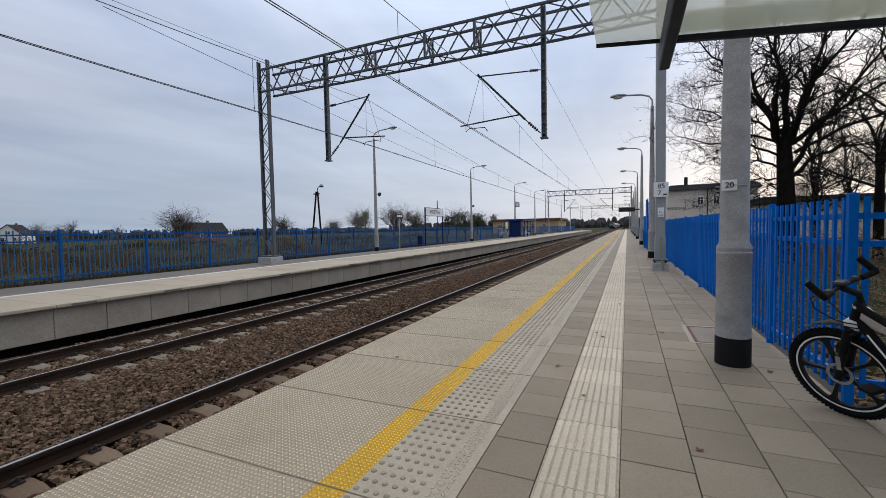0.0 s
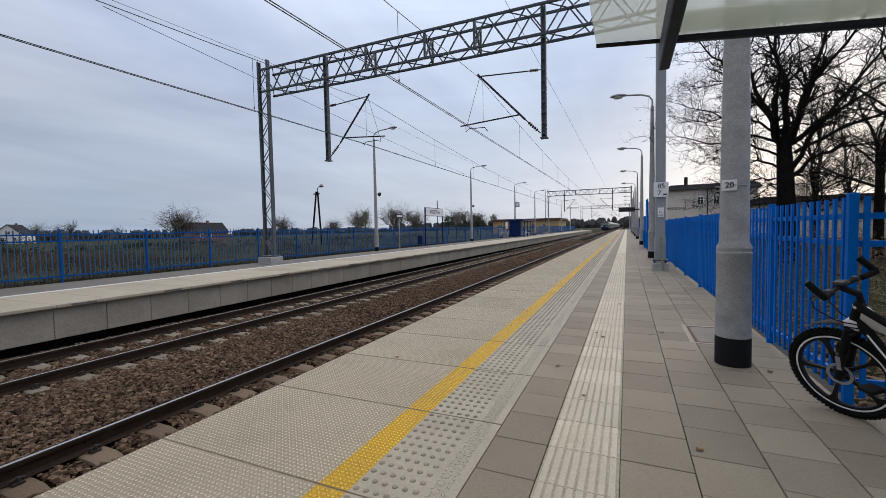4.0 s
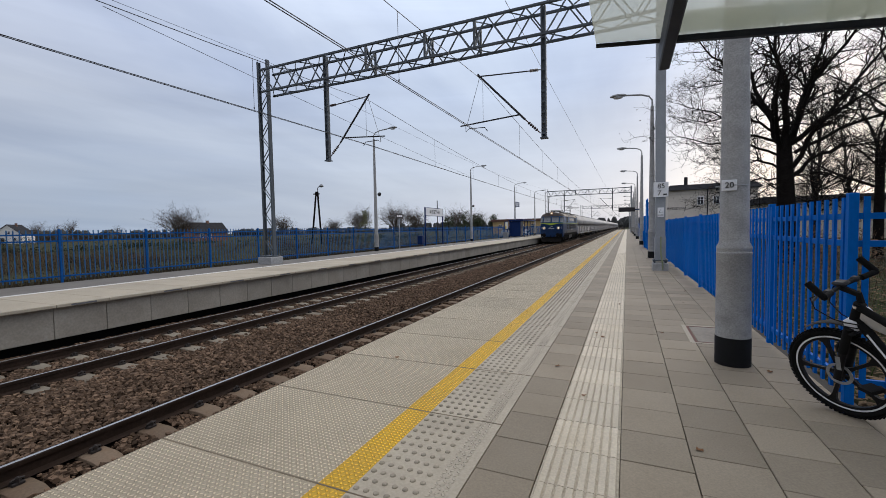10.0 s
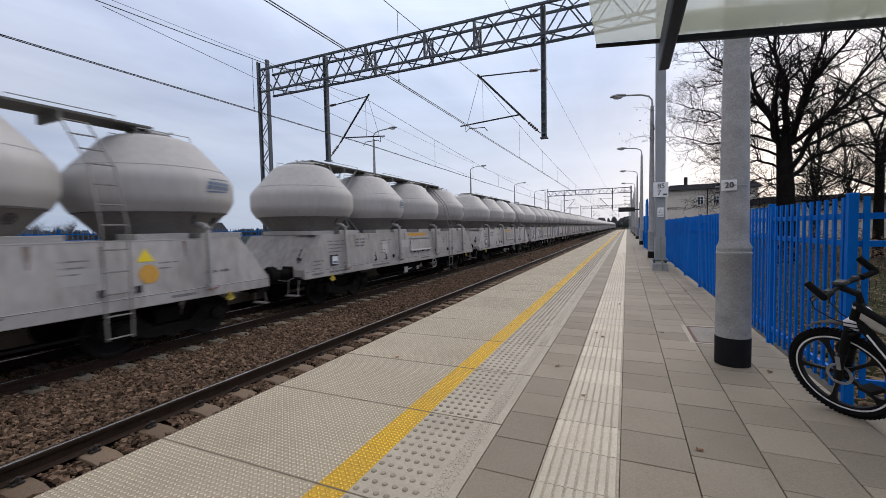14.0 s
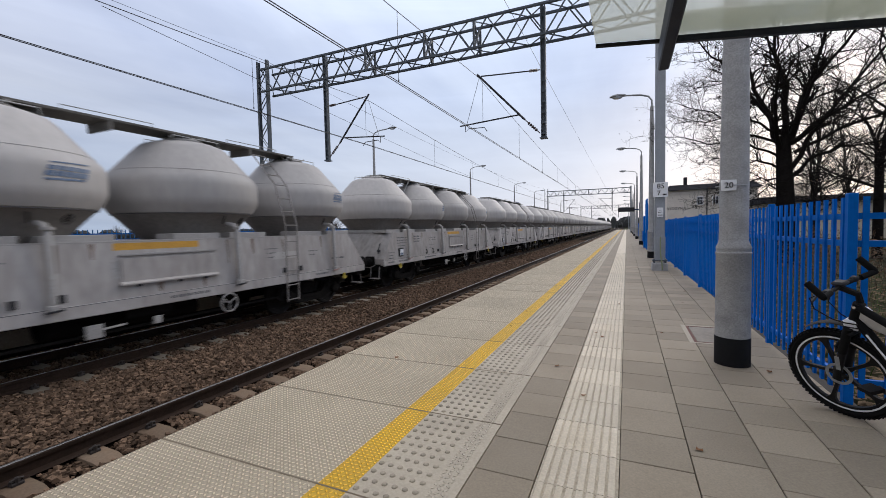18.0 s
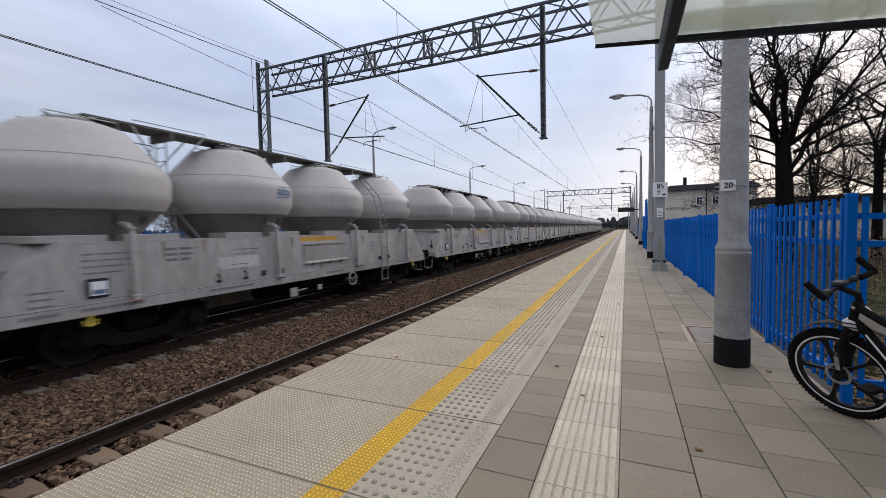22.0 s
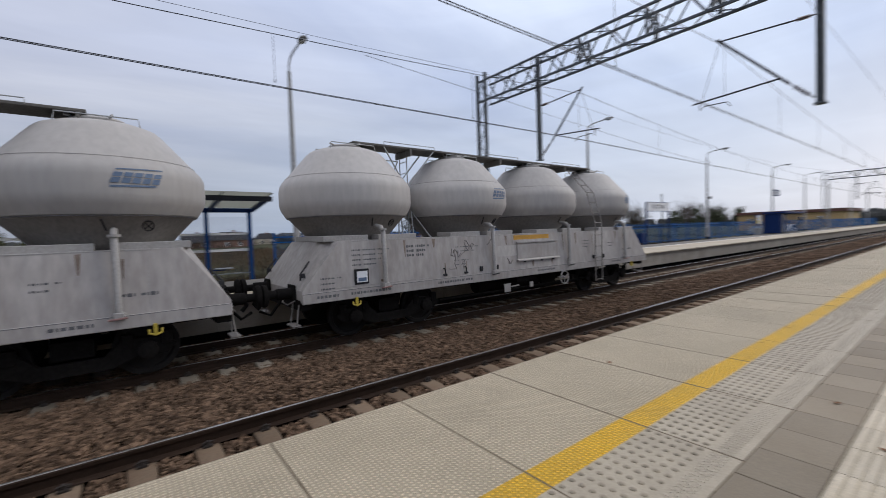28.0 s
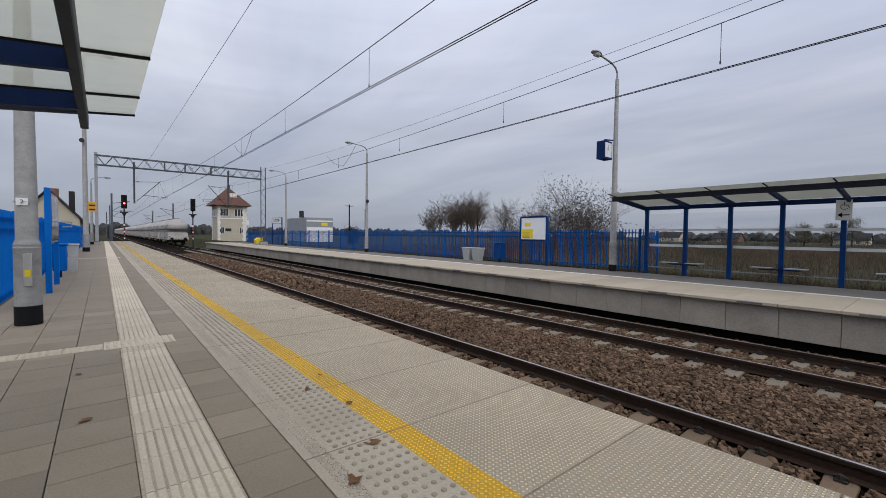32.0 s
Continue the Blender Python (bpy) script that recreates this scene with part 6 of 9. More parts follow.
    # roof: louvre boxes, cooling stacks, pantographs
    for s in (-1, 1):
        for k in range(6):
            y = -3.7 + k * 1.30
            gg = Geo()
            gg.add([(s * 1.42, y, 3.60), (s * 1.13, y, 3.93), (s * 1.13, y + 1.14, 3.93), (s * 1.42, y + 1.14, 3.60)], [(0, 1, 2, 3) if s > 0 else (3, 2, 1, 0)])
            fr = part("roof_louvre", gg, M["grille"], lo, "slatted roof-side louvre", smooth=False)
            for j in range(5):
                u = j / 5 + .07
                x, z = 1.42 - .29 * u, 3.60 + .33 * u
                gg = Geo()
                gg.add([(s * (x + .012), y, z), (s * (x + .012), y + 1.14, z), (s * (x - .010), y + 1.14, z + .024), (s * (x - .010), y, z + .024),
                        (s * (x - .005), y, z - .004), (s * (x - .005), y + 1.14, z - .004), (s * (x - .024), y + 1.14, z + .020), (s * (x - .024), y, z + .020)],
                       [(0, 1, 2, 3), (7, 6, 5, 4), (0, 4, 5, 1), (1, 5, 6, 2), (2, 6, 7, 3), (3, 7, 4, 0)])
                part("slat", gg, M["roofslat"], fr, smooth=False)
            gg = Geo()
            gg.bar((s * 1.435, y - .08, 3.585), (s * 1.125, y - .08, 3.945), .12, .03)
            part("louvre_post", gg, M["roofbeige"], lo)
    gg = Geo()
    gg.cham(-.7, .7, -4.2, 5.0, 3.98, 4.13, .03)
    part("roof_box", gg, M["roofbeige"], lo)
    for x in (-.98, .98):
        gg = Geo()
        gg.cham(x - .11, x + .11, -7.2, 7.2, 4.04, 4.07, .006)
        for k in range(13):
            gg.box(x - .02, x + .02, -7.1 + k * 1.18, -7.06 + k * 1.18, 3.88, 4.05)
        part("roof_walkway", gg, M["roofdark"], lo, "dark roof walkway board")
    for y in (-1.5, 3.1):
        gg = Geo()
        gg.lathe([(.29, 4.0), (.29, 4.33), (.27, 4.36), (.24, 4.33)], 18, (.45, y, 0))
        part("roof_ventilator", gg, M["palegrey"], lo, "short grey roof ventilator")
    for e, up in ((-1, False), (1, True)):
        y = 6.2 if up else -4.9
        gg = Geo()
        for s in (-1, 1):
            for t in (-1, 1):
                gg.lathe([(.06, 4.0), (.09, 4.06), (.06, 4.12), (.09, 4.18), (.06, 4.24)], 8, (s * .6, y + t * .6, 0))
        gg.tube([(-.6, y - .75, 4.26), (.6, y - .75, 4.26), (.6, y + .75, 4.26), (-.6, y + .75, 4.26), (-.6, y - .75, 4.26)], .03, 6)
        pn = part("pantograph", gg, M["darkmetal"], lo, "raised pantograph" if up else "folded pantograph")
        if up:
            zt, zk = 5.40, 4.80
            for s in (-1, 1):
                gg = Geo()
                for t in (-1, 1):
                    gg.tube([(s * .55, y + t * .25, 4.28), (s * .5, y + t * 1.15, zk), (s * .35, y + t * .12, zt)], .02, 6)
                part("frame_arm", gg, M["darkmetal"], pn)
            for t in (-1, 1):
                gg = Geo()
                gg.tube([(-.5, y + t * 1.15, zk), (.5, y + t * 1.15, zk)], .018, 6)
                gg.tube([(-.95, y + t * .14, zt - .12), (-.75, y + t * .14, zt + .02), (.75, y + t * .14, zt + .02), (.95, y + t * .14, zt - .12)], .022, 6)
                part("collector_head", gg, M["darkmetal"], pn)
        else:
            gg = Geo()
            for s in (-1, 1):
                for t in (-1, 1):
                    gg.tube([(s * .55, y + t * .25, 4.30), (s * .5, y + t * 1.7, 4.30), (s * .35, y + t * .12, 4.37)], .02, 6)
            for t in (-1, 1):
                gg.tube([(-.95, y + t * .14, 4.32), (-.75, y + t * .14, 4.42), (.75, y + t * .14, 4.42), (.95, y + t * .14, 4.32)], .022, 6)
                gg.tube([(-.5, y + t * 1.7, 4.30), (.5, y + t * 1.7, 4.30)], .018, 6)
            part("collector_head", gg, M["darkmetal"], pn)
    # two three-axle bogies
    for e in (-1, 1):
        bg_ = thing("bogie", "", "")
        for k in list(bg_.keys()):
            del bg_[k]
        bg_.parent = lo
        bg_.matrix_basis = pose(0, e * 5.0, 0)
        gg = Geo()
        for s in (-1, 1):
            gg.cham(s * 1.16 - .07, s * 1.16 + .07, -2.7, 2.7, .62, .92, .03)
            for w in (-1.75, 0, 1.75):
                gg.cham(s * 1.2 - .09, s * 1.2 + .09, w - .22, w + .22, .36, .80, .03)
            for w in (-.9, .9, -2.45, 2.45):
                gg.lathe([(.11, .3), (.13, .34), (.11, .38), (.13, .42), (.11, .46), (.13, .50), (.11, .54), (.13, .58), (.11, .62)], 10, (s * 1.22, w, 0))
                gg.cham(s * 1.2 - .1, s * 1.2 + .1, w - .18, w + .18, .22, .3, .02)
        gg.box(-1.1, 1.1, -.4, .4, .5, .8)
        part("bogie_frame", gg, M["bogie"], bg_)
        for w in (-1.75, 0, 1.75):
            for s in (-1, 1):
                gg = Geo()
                gg.lathe([(.625, s * -.07), (.625, s * .05), (.6, s * .06), (.52, s * .05), (.5, s * .01), (.2, s * 0), (.15, s * .1)], 28, (s * .80, w, .625), axis="x")
                part("wheel", gg, M["wheelsteel"], bg_)
    for x in (-1, 1):
        gg = Geo()
        gg.cham(x * 1.05 - .3, x * 1.05 + .3, -1.5, .1, .45, 1.0, .03)
        gg.cham(x * 1.05 - .3, x * 1.05 + .3, .3, 1.5, .5, 1.0, .03)
        part("equipment_box", gg, M["locogrey"], lo)
    return lo


LOCO = build_loco()


def rear_of_loco(t):
    """y of the buffer plane between locomotive and first wagon."""
    d = t - 12.5
    if d < 0:
        return 15.15 - 23.75 * d
    lag = float(np.interp(d, (0, 1, 2, 4.5, 10.5, 12.5, 14.5, 15.5, 16.5, 17.5, 19.5), (0, .08, .26, .30, .36, .42, .32, -.06, -.08, .10, .22)))
    return 15.15 - (23.75 * d - 0.0168 * d * d) + lag


# ---- shelters ----
def canopy_roof(parent, x_front, x_beam, x_back, z, y0, y1, pitch, arm_h, zb=None, sheet="poly", cover=False, edge="dblue"):
    """Milky sheets on arms between a front edge beam and a rear beam."""
    zb = z if zb is None else zb
    # whole sheets from the upper end, a cut one at the lower
    ks = []
    yk = y1
    while yk > y0 + .3:
        ks.append(yk)
        yk -= pitch
    ks = [y0] + ks[::-1]
    n = len(ks) - 1
    def zx(x):
        return z + (zb - z) * (x - x_front) / (x_back - x_front)
    for k in range(n):
        a, b = ks[k] + .012, ks[k + 1] - .012
        g = Geo()
        v = []
        for x in (x_front, x_back):
            for y in (a, b):
                v += [(x, y, zx(x)), (x, y, zx(x) + .012)]
        g.add(v, [(0, 1, 3, 2), (4, 6, 7, 5), (0, 4, 5, 1), (2, 3, 7, 6), (1, 5, 7, 3), (0, 2, 6, 4)])
        part("roof_sheet", g, M[sheet], parent, "milky polycarbonate roof sheet", smooth=False)
    for k in range(n + 1):
        y = ks[k]
        g = Geo()
        g.bar((x_front, y, zx(x_front) - .012), (x_back, y, zx(x_back) - .012), .028, .02)
        part("sheet_bar", g, M["black"], parent)
        if k not in (0, n) or not cover:
            g = Geo()
            g.bar((x_beam, y, zx(x_beam) - .03 - arm_h / 2), (x_back, y, zx(x_back) - .03 - arm_h / 2), .07, arm_h)
            part("arm", g, M["dblue"], parent)
    g = Geo()
    g.cham(x_beam - .035, x_beam + .035, y0 - .12, y1 + .12, zx(x_beam) - .17, zx(x_beam) - .012, .008)
    part("front_beam", g, M[edge], parent, "dark edge beam")
    g = Geo()
    g.cham(x_back - .05, x_back + .05, y0, y1, zx(x_back) - .16, zx(x_back) - .012, .008)
    part("rear_beam", g, M["dblue"], parent)
    for y in (y0 + .03, y1 - .03):
        g = Geo()
        g.bar((x_beam, y, zx(x_beam) - .022), (x_back, y, zx(x_back) - .022), .035, .04)
        part("end_rail", g, M[edge], parent)
    # added strip, no known part: it greys a band across the roof end
    if cover:
        g = Geo()
        g.add([(x, y, zx(x) + dz) for x in (x_beam + .05, x_back) for y in (y1 - .34, y1 - .05) for dz in (.016, .022)],
              [(0, 1, 3, 2), (4, 6, 7, 5), (0, 4, 5, 1), (2, 3, 7, 6), (1, 5, 7, 3), (0, 2, 6, 4)])
        part("cover_strip", g, M["poly"], parent, "added milky strip that greys the roof end", smooth=False)


def build_near_shelter():
    sh = thing("platform_shelter", "open shelter with a milky roof on dark blue steel beams", "shelter", "platform shelters")
    canopy_roof(sh, -.19, .25, 2.3, 2.66, -5.95, 3.27, 1.2, .14, 2.39, cover=True, edge="graphite")
    for k in range(7):
        y = -5.3 + k * 1.38
        g = Geo()
        g.cham(2.25, 2.35, y - .05, y + .05, -.2, 2.30, .008)
        part("post", g, M["dblue"], sh)
    for k in range(6):
        y = -5.25 + k * 1.38
        g = Geo()
        g.box(2.32, 2.33, y, y + 1.28, .25, 2.1)
        p = part("glass_pane", g, M["clear"], sh, "clear back pane")
        p.visible_shadow = False
    g = Geo()
    g.box(1.5, 2.6, -6.4, 3.95, -1.3, -.004)
    tagged(part("shelter_floor", g, M["tile"]), "grey paving under the shelter", "paving", kind="structure")


build_near_shelter()


def build_far_shelter():
    sh = thing("platform_shelter", "long glazed shelter with a pale roof on blue posts", "shelter", "platform shelters")
    ys = [-7.32 + 1.365 * k for k in range(9)]
    canopy_roof(sh, -13.3, -13.8, -15.98, 2.78, ys[0] - .1, ys[-1] + .1, 1.365, .12, 2.5, "polydull", edge="graphite")
    for i, y in enumerate(ys):
        g = Geo()
        g.cham(-16.06, -15.94, y - .06, y + .06, FARP - .3, 2.42, .008)
        part("post", g, M["shelterblue"], sh, "blue steel post")
        if i < 8:
            g = Geo()
            g.box(-16.10, -16.092, y + .07, y + 1.295, FARP + .28, 2.2)
            p = part("glass_pane", g, M["clear"], sh, "clear back pane")
            p.visible_shadow = False
            for z, h in ((.98, .09), (1.56, .075)):
                g = Geo()
                g.box(-16.089, -16.084, y + .065, y + 1.30, z, z + h)
                part("white_band", g, M["white"], p)
    g = Geo()
    g.box(-16.10, -16.07, ys[0] + .06, ys[-1] - .06, FARP + .235, FARP + .27)
    part("pane_rail", g, M["palegrey"], sh, "pale rail along the foot of the panes")
    for k in (1, 3, 5, 7):
        y = ys[k]
        for s in (-1, 1):
            g = Geo()
            g.cham(-15.9, -15.5, y + s * .42 - .26, y + s * .42 + .26, .40, .43, .01)
            part("seat", g, M["palegrey"], sh, "grey bench seat")
        g = Geo()
        g.bar((-15.75, y - .5, .37), (-15.75, y + .5, .37), .05, .05)
        g.bar((-15.97, y, .36), (-15.7, y, .36), .06, .05)
        part("seat_bracket", g, M["dblue"], sh)
    # accessible-route sign on one of the posts
    y = ys[4]
    g = Geo()
    g.cham(-15.92, -15.90, y - .17, y + .17, 1.85, 2.42, .004)
    sg = part("route_sign", g, M["white"], sh, "white sign with a wheelchair and an arrow")
    g = Geo()
    f = -15.897
    g.box(f - .002, f + .002, y - .10, y + .12, 1.985, 2.015)
    g.add([(f + .003, y - .13, 2.0), (f + .003, y - .03, 2.075), (f + .003, y - .03, 1.925)], [(0, 1, 2), (2, 1, 0)])
    g.tube([(f, y - .08 * math.cos(a) + .01, 2.23 + .08 * math.sin(a)) for a in [j * .5 - 2.6 for j in range(10)]], .008, 4)
    g.tube([(f, y, 2.37), (f, y + .01, 2.27), (f, y + .08, 2.26), (f, y + .12, 2.18)], .010, 4)
    part("pictogram", g, M["ink"], sg)


build_far_shelter()


def build_small_shelter():
    sh = thing("waiting_cabin", "small dark blue glazed waiting shelter on the far platform", "shelter", "platform shelters")
    g = Geo()
    g.cham(-16.1, -13.9, 60.6, 69.6, 2.35, 2.55, .03)
    part("roof", g, M["dblue"], sh)
    for y in (60.8, 63.0, 65.1, 67.2, 69.4):
        for x in (-16.0, -14.3):
            g = Geo()
            g.cham(x - .05, x + .05, y - .05, y + .05, FARP - .2, 2.36, .008)
            part("post", g, M["dblue"], sh)
    for y0, y1 in ((60.85, 62.95), (63.05, 65.05), (65.15, 67.15), (67.25, 69.35)):
        g = Geo()
        g.box(-16.0, -15.98, y0, y1, FARP + .1, 2.3)
        part("pane", g, M["cabglass"], sh)
    g = Geo()
    g.cham(-16.0, -14.4, 60.85, 60.9, FARP + .1, 2.3, .005)
    part("end_panel", g, M["dblue"], sh)


build_small_shelter()


# ---- signs, boards and bins ----
def plate(thing_, nm, x0, x1, y0, y1, z0, z1, mat, lab=""):
    g = Geo()
    g.cham(x0, x1, y0, y1, z0, z1, .003)
    return part(nm, g, mat, thing_, lab)


def facing(x, y, z, turn):
    """Text pose: upright, read from the side that turn (degrees) looks to; 0 is read from the south."""
    return pose(x, y, z, 90, 0, turn)


def build_signs():
    # hectometre plate on the gantry leg
    s = thing("kilometre_plate", "white track kilometre plate with black figures", "sign", "plates")
    plate(s, "board", .73, 1.12, 13.78, 13.80, 2.17, 2.60, M["white"])
    lettering("figures", "85", .20, M["ink"], s, facing(.93, 13.775, 2.48, 0))
    lettering("figures", "7", .20, M["ink"], s, facing(.88, 13.775, 2.28, 0))
    plate(s, "small_bar", .98, 1.08, 13.772, 13.778, 2.22, 2.26, M["ink"])
    s = thing("warning_plate", "small white warning plate on the gantry leg", "sign", "plates")
    plate(s, "board", .84, 1.0, 13.81, 13.828, 1.58, 1.86, M["white"])
    g = Geo()
    g.tube([(.87, 13.808, 1.72), (.92, 13.808, 1.80), (.97, 13.808, 1.72), (.87, 13.808, 1.72)], .006, 4)
    g.box(.86, .98, 13.806, 13.81, 1.63, 1.65)
    part("pictogram", g, M["ink"], s)
    s = thing("drain_pipe", "green-stained earthing pipe clipped to the gantry leg", "pipe")
    g = Geo()
    g.tube([(.98, 13.76, 0.02), (.97, 13.70, .2), (.93, 13.79, .5), (.93, 13.82, 1.0)], .018, 6)
    part("pipe", g, material("mossy_pipe", (.24, .27, .15), .8), s)
    # lamp post numbers
    for y, turn, sg in ((4.78, 0, -1), (-8.15, 180, 1)):
        s = thing("lamp_number_plate", "white enamel plate with the lamp's number", "sign", "plates")
        yy = y + sg * .132
        xo = .882 if sg < 0 else .96
        plate(s, "board", xo - .06, xo + .06, min(yy, yy - sg * .012), max(yy, yy - sg * .012), 1.66, 1.76, M["white"])
        lettering("figures", "20" if sg < 0 else "2", .072, M["ink"], s, facing(xo, yy + sg * .004, 1.71, turn))
        g = Geo()
        g.tube([(.93 + .134 * math.cos(a), y + .134 * math.sin(a), 1.71) for a in [j * math.pi / 8 for j in range(17)]], .004, 4)
        part("strap", g, M["galv"], s)
    # inspection hatch of the southern lamp post
    s = thing("lamp_hatch", "grey lamp-post hatch with a yellow warning label", "hatch")
    plate(s, "cover", .87, .96, -8.0, -7.983, .55, 1.0, M["silver"])
    plate(s, "warning_label", .885, .945, -7.983, -7.979, .68, .78, M["yellowplate"], "yellow warning label")
    # station name boards
    def name_board(x, ya, yb, z0, z1, turn):
        s = thing("station_name_board", "white station name board on two dark blue posts", "sign", "station name boards")
        for y in (ya, yb):
            g = Geo()
            g.cham(x - .05, x + .05, y - .05, y + .05, FARP - .2, z1 + .02, .006)
            part("post", g, M["dblue"], s)
        plate(s, "board", x + .03, x + .06, ya + .06, yb - .06, z0, z1, M["white"])
        for zz in (z0, z1):
            plate(s, "frame_bar", x + .025, x + .068, ya, yb, zz - .02, zz + .02, M["dblue"])
        lettering("name", "RYDZYNA", .46, M["ink"], s, pose(x + .066, (ya + yb) / 2, (z0 + z1) / 2, 90, 0, 90))
    name_board(-15.95, 32.3, 36.0, 2.55, 3.25, 90)
    name_board(-15.95, -52.4, -49.0, 2.5, 3.15, 90)
    g = Geo()
    s = thing("flag_pole", "thin dark pole behind the name board", "pole")
    g.tube([(-16.1, 35.2, FARP), (-16.1, 35.2, 4.0)], .04, 6)
    part("pole", g, M["darkmetal"], s)
    # small dark sign on a thin post
    s = thing("platform_sign", "small black sign with white marks on a pale post", "sign")
    g = Geo()
    g.tube([(-15.9, 27.7, FARP), (-15.9, 27.7, 2.3)], .035, 8)
    part("post", g, M["palegrey"], s)
    plate(s, "board", -15.88, -15.85, 27.2, 28.2, 2.25, 2.6, M["ink"])
    for k in range(3):
        plate(s, "mark_bar", -15.851, -15.846, 27.35 + k * .26, 27.52 + k * .26, 2.36, 2.48, M["white"])
    # clocks on lamp posts
    for y, z in ((-8.6, 4.38), (63.0, 4.5)):
        s = thing("platform_clock", "square blue box clock with a white face on the lamp post", "clock", "platform clocks")
        plate(s, "case", -15.60, -15.02, y - .32, y + .02, z, z + .70, M["dblue"])
        for yf, q in ((y + .021, 1), (y - .321, -1)):
            g = Geo()
            g.box(-15.55, -15.07, *sorted((yf, yf + q * .004)), z + .07, z + .63)
            fc = part("face", g, M["white"], s, "white clock face")
            g = Geo()
            xc, zc = -15.31, z + .35
            g.bar((xc, yf + q * .006, zc), (xc + .10, yf + q * .006, zc + .07), .014, .004)
            g.bar((xc, yf + q * .006, zc), (xc + .02, yf + q * .006, zc + .19), .011, .004)
            part("clock_pointer", g, M["ink"], fc)
        g = Geo()
        g.tube([(-15.7, y + .02, z + .78), (-15.3, y - .15, z + .78), (-15.3, y - .15, z + .68)], .03, 6)
        part("bracket", g, M["dblue"], s)
    # timetable board
    def timetable(x, ya, yb, z0, z1, zp, face):
        s = thing("timetable_board", "white timetable board with yellow sheets in a blue frame", "notice board", "timetable boards")
        for y in (ya, yb):
            g = Geo()
            g.cham(x - .05, x + .05, y - .05, y + .05, zp - .2, z1 + .02, .006)
            part("post", g, M["shelterblue"], s)
        plate(s, "board", x - .02, x + .03, ya + .06, yb - .06, z0, z1, M["white"])
        for zz in (z0, z1):
            plate(s, "frame_bar", x - .03, x + .045, ya + .04, yb - .04, zz - .04, zz + .04, M["dblue"])
        xf = x + .032
        plate(s, "yellow_sheet", xf, xf + .006, ya + .10, ya + .76, z0 + .08, z0 + .52, M["yellowplate"], "yellow timetable sheet")
        plate(s, "yellow_sheet", xf, xf + .006, ya + .26, ya + .62, z0 + .66, z0 + .84, M["yellowplate"], "yellow timetable sheet")
        for k in range(5):
            plate(s, "print_bar", xf + .0062, xf + .008, ya + .16, ya + .57, z0 + .12 + k * .055, z0 + .135 + k * .055, M["letter"])
        return s
    timetable(-15.75, -13.3, -11.75, 1.12, 2.22, FARP, 1)
    timetable(-15.75, 57.2, 58.7, 1.12, 2.22, FARP, 1)
    # near board south of the camera: seen end on
    s = thing("timetable_board", "blue-framed glazed timetable case on posts beside the near platform", "notice board", "timetable boards")
    for y in (-12.0, -13.9):
        g = Geo()
        g.cham(.95, 1.05, y - .05, y + .05, -.2, 2.22 if y > -13 else 1.05, .006)
        part("post", g, M["blue"], s)
    g = Geo()
    g.cham(.96, 1.04, -13.85, -12.05, 1.05, 2.15, .01)
    part("case", g, M["palegrey"], s)
    g = Geo()
    g.box(.945, .955, -13.8, -12.1, 1.1, 2.1)
    part("glass", g, M["cabglass"], s)
    g = Geo()
    g.tube([(.9, -14.2, 1.55), (.72, -14.2, 1.55), (.72, -14.2, 1.42), (.9, -14.2, 1.42)], .02, 6)
    part("rail_loop", g, M["galv"], s)
    # litter bins
    def bin_(x, y, z, mat, lab, h=.8, w=.22, legs=True):
        s = thing("litter_bin", lab, "litter bin", "litter bins")
        g = Geo()
        if legs:
            g.cham(x - w, x + w, y - w * 1.1, y + w * 1.1, z + .18, z + h, .03)
        else:
            a, b = w * .72, w
            g.add([(x + i * q, y + j * q * 1.1, zz) for q, zz in ((a, z), (b, z + h)) for i, j in ((-1, -1), (1, -1), (1, 1), (-1, 1))],
                  [(3, 2, 1, 0), (4, 5, 6, 7), (0, 1, 5, 4), (1, 2, 6, 5), (2, 3, 7, 6), (3, 0, 4, 7)])
        part("container", g, mat, s)
        g = Geo()
        g.cham(x - w - .03, x + w + .03, y - w * 1.1 - .03, y + w * 1.1 + .03, z + h, z + h + .06, .02)
        part("lid", g, mat, s)
        if legs:
            g = Geo()
            g.cham(x - .04, x + .04, y - .04, y + .04, z - .1, z + .2, .005)
            part("leg", g, M["dblue"], s)
    bin_(-15.8, 31.1, FARP, M["dblue"], "dark blue steel litter bin on the platform", .85, .22)
    bin_(-15.7, -14.65, FARP, M["shelterblue"], "blue steel litter bin beside the timetable board", .95, .2)
    for y in (-17.1, -16.35):
        bin_(-15.8, y, FARP, M["bingrey"], "pale plastic litter bin on the far platform", .64, .25, False)
    bin_(-15.6, 57.0, FARP, M["palegrey"], "pale concrete litter bin on the far platform", .74, .34, False)
    bin_(1.06, -16.0, 0, M["blue"], "blue steel litter bin on the near platform", .9, .15)
    bin_(.86, -17.9, 0, M["bingrey"], "pale plastic litter bin on the near platform", .85, .135, False)
    s = thing("grit_bin", "yellow plastic grit bin with a sloping lid", "grit bin")
    g = Geo()
    g.prism([(-16.2, FARP), (-15.4, FARP), (-15.35, .45), (-15.75, .72), (-16.2, .72)], -58.4, -57.3)
    part("container", g, M["yellowplate"], s)
    # orange sign and display on the near side, far north and south
    s = thing("direction_sign", "orange information sign on a post", "sign")
    g = Geo()
    g.cham(.40, .84, -35.36, -35.32, 2.58, 3.22, .005)
    part("board", g, M["orange"], s)
    for k in range(2):
        plate(s, "print_bar", .47, .77, -35.319, -35.315, 2.68 + k * .27, 2.78 + k * .27, M["ink"])
    g = Geo()
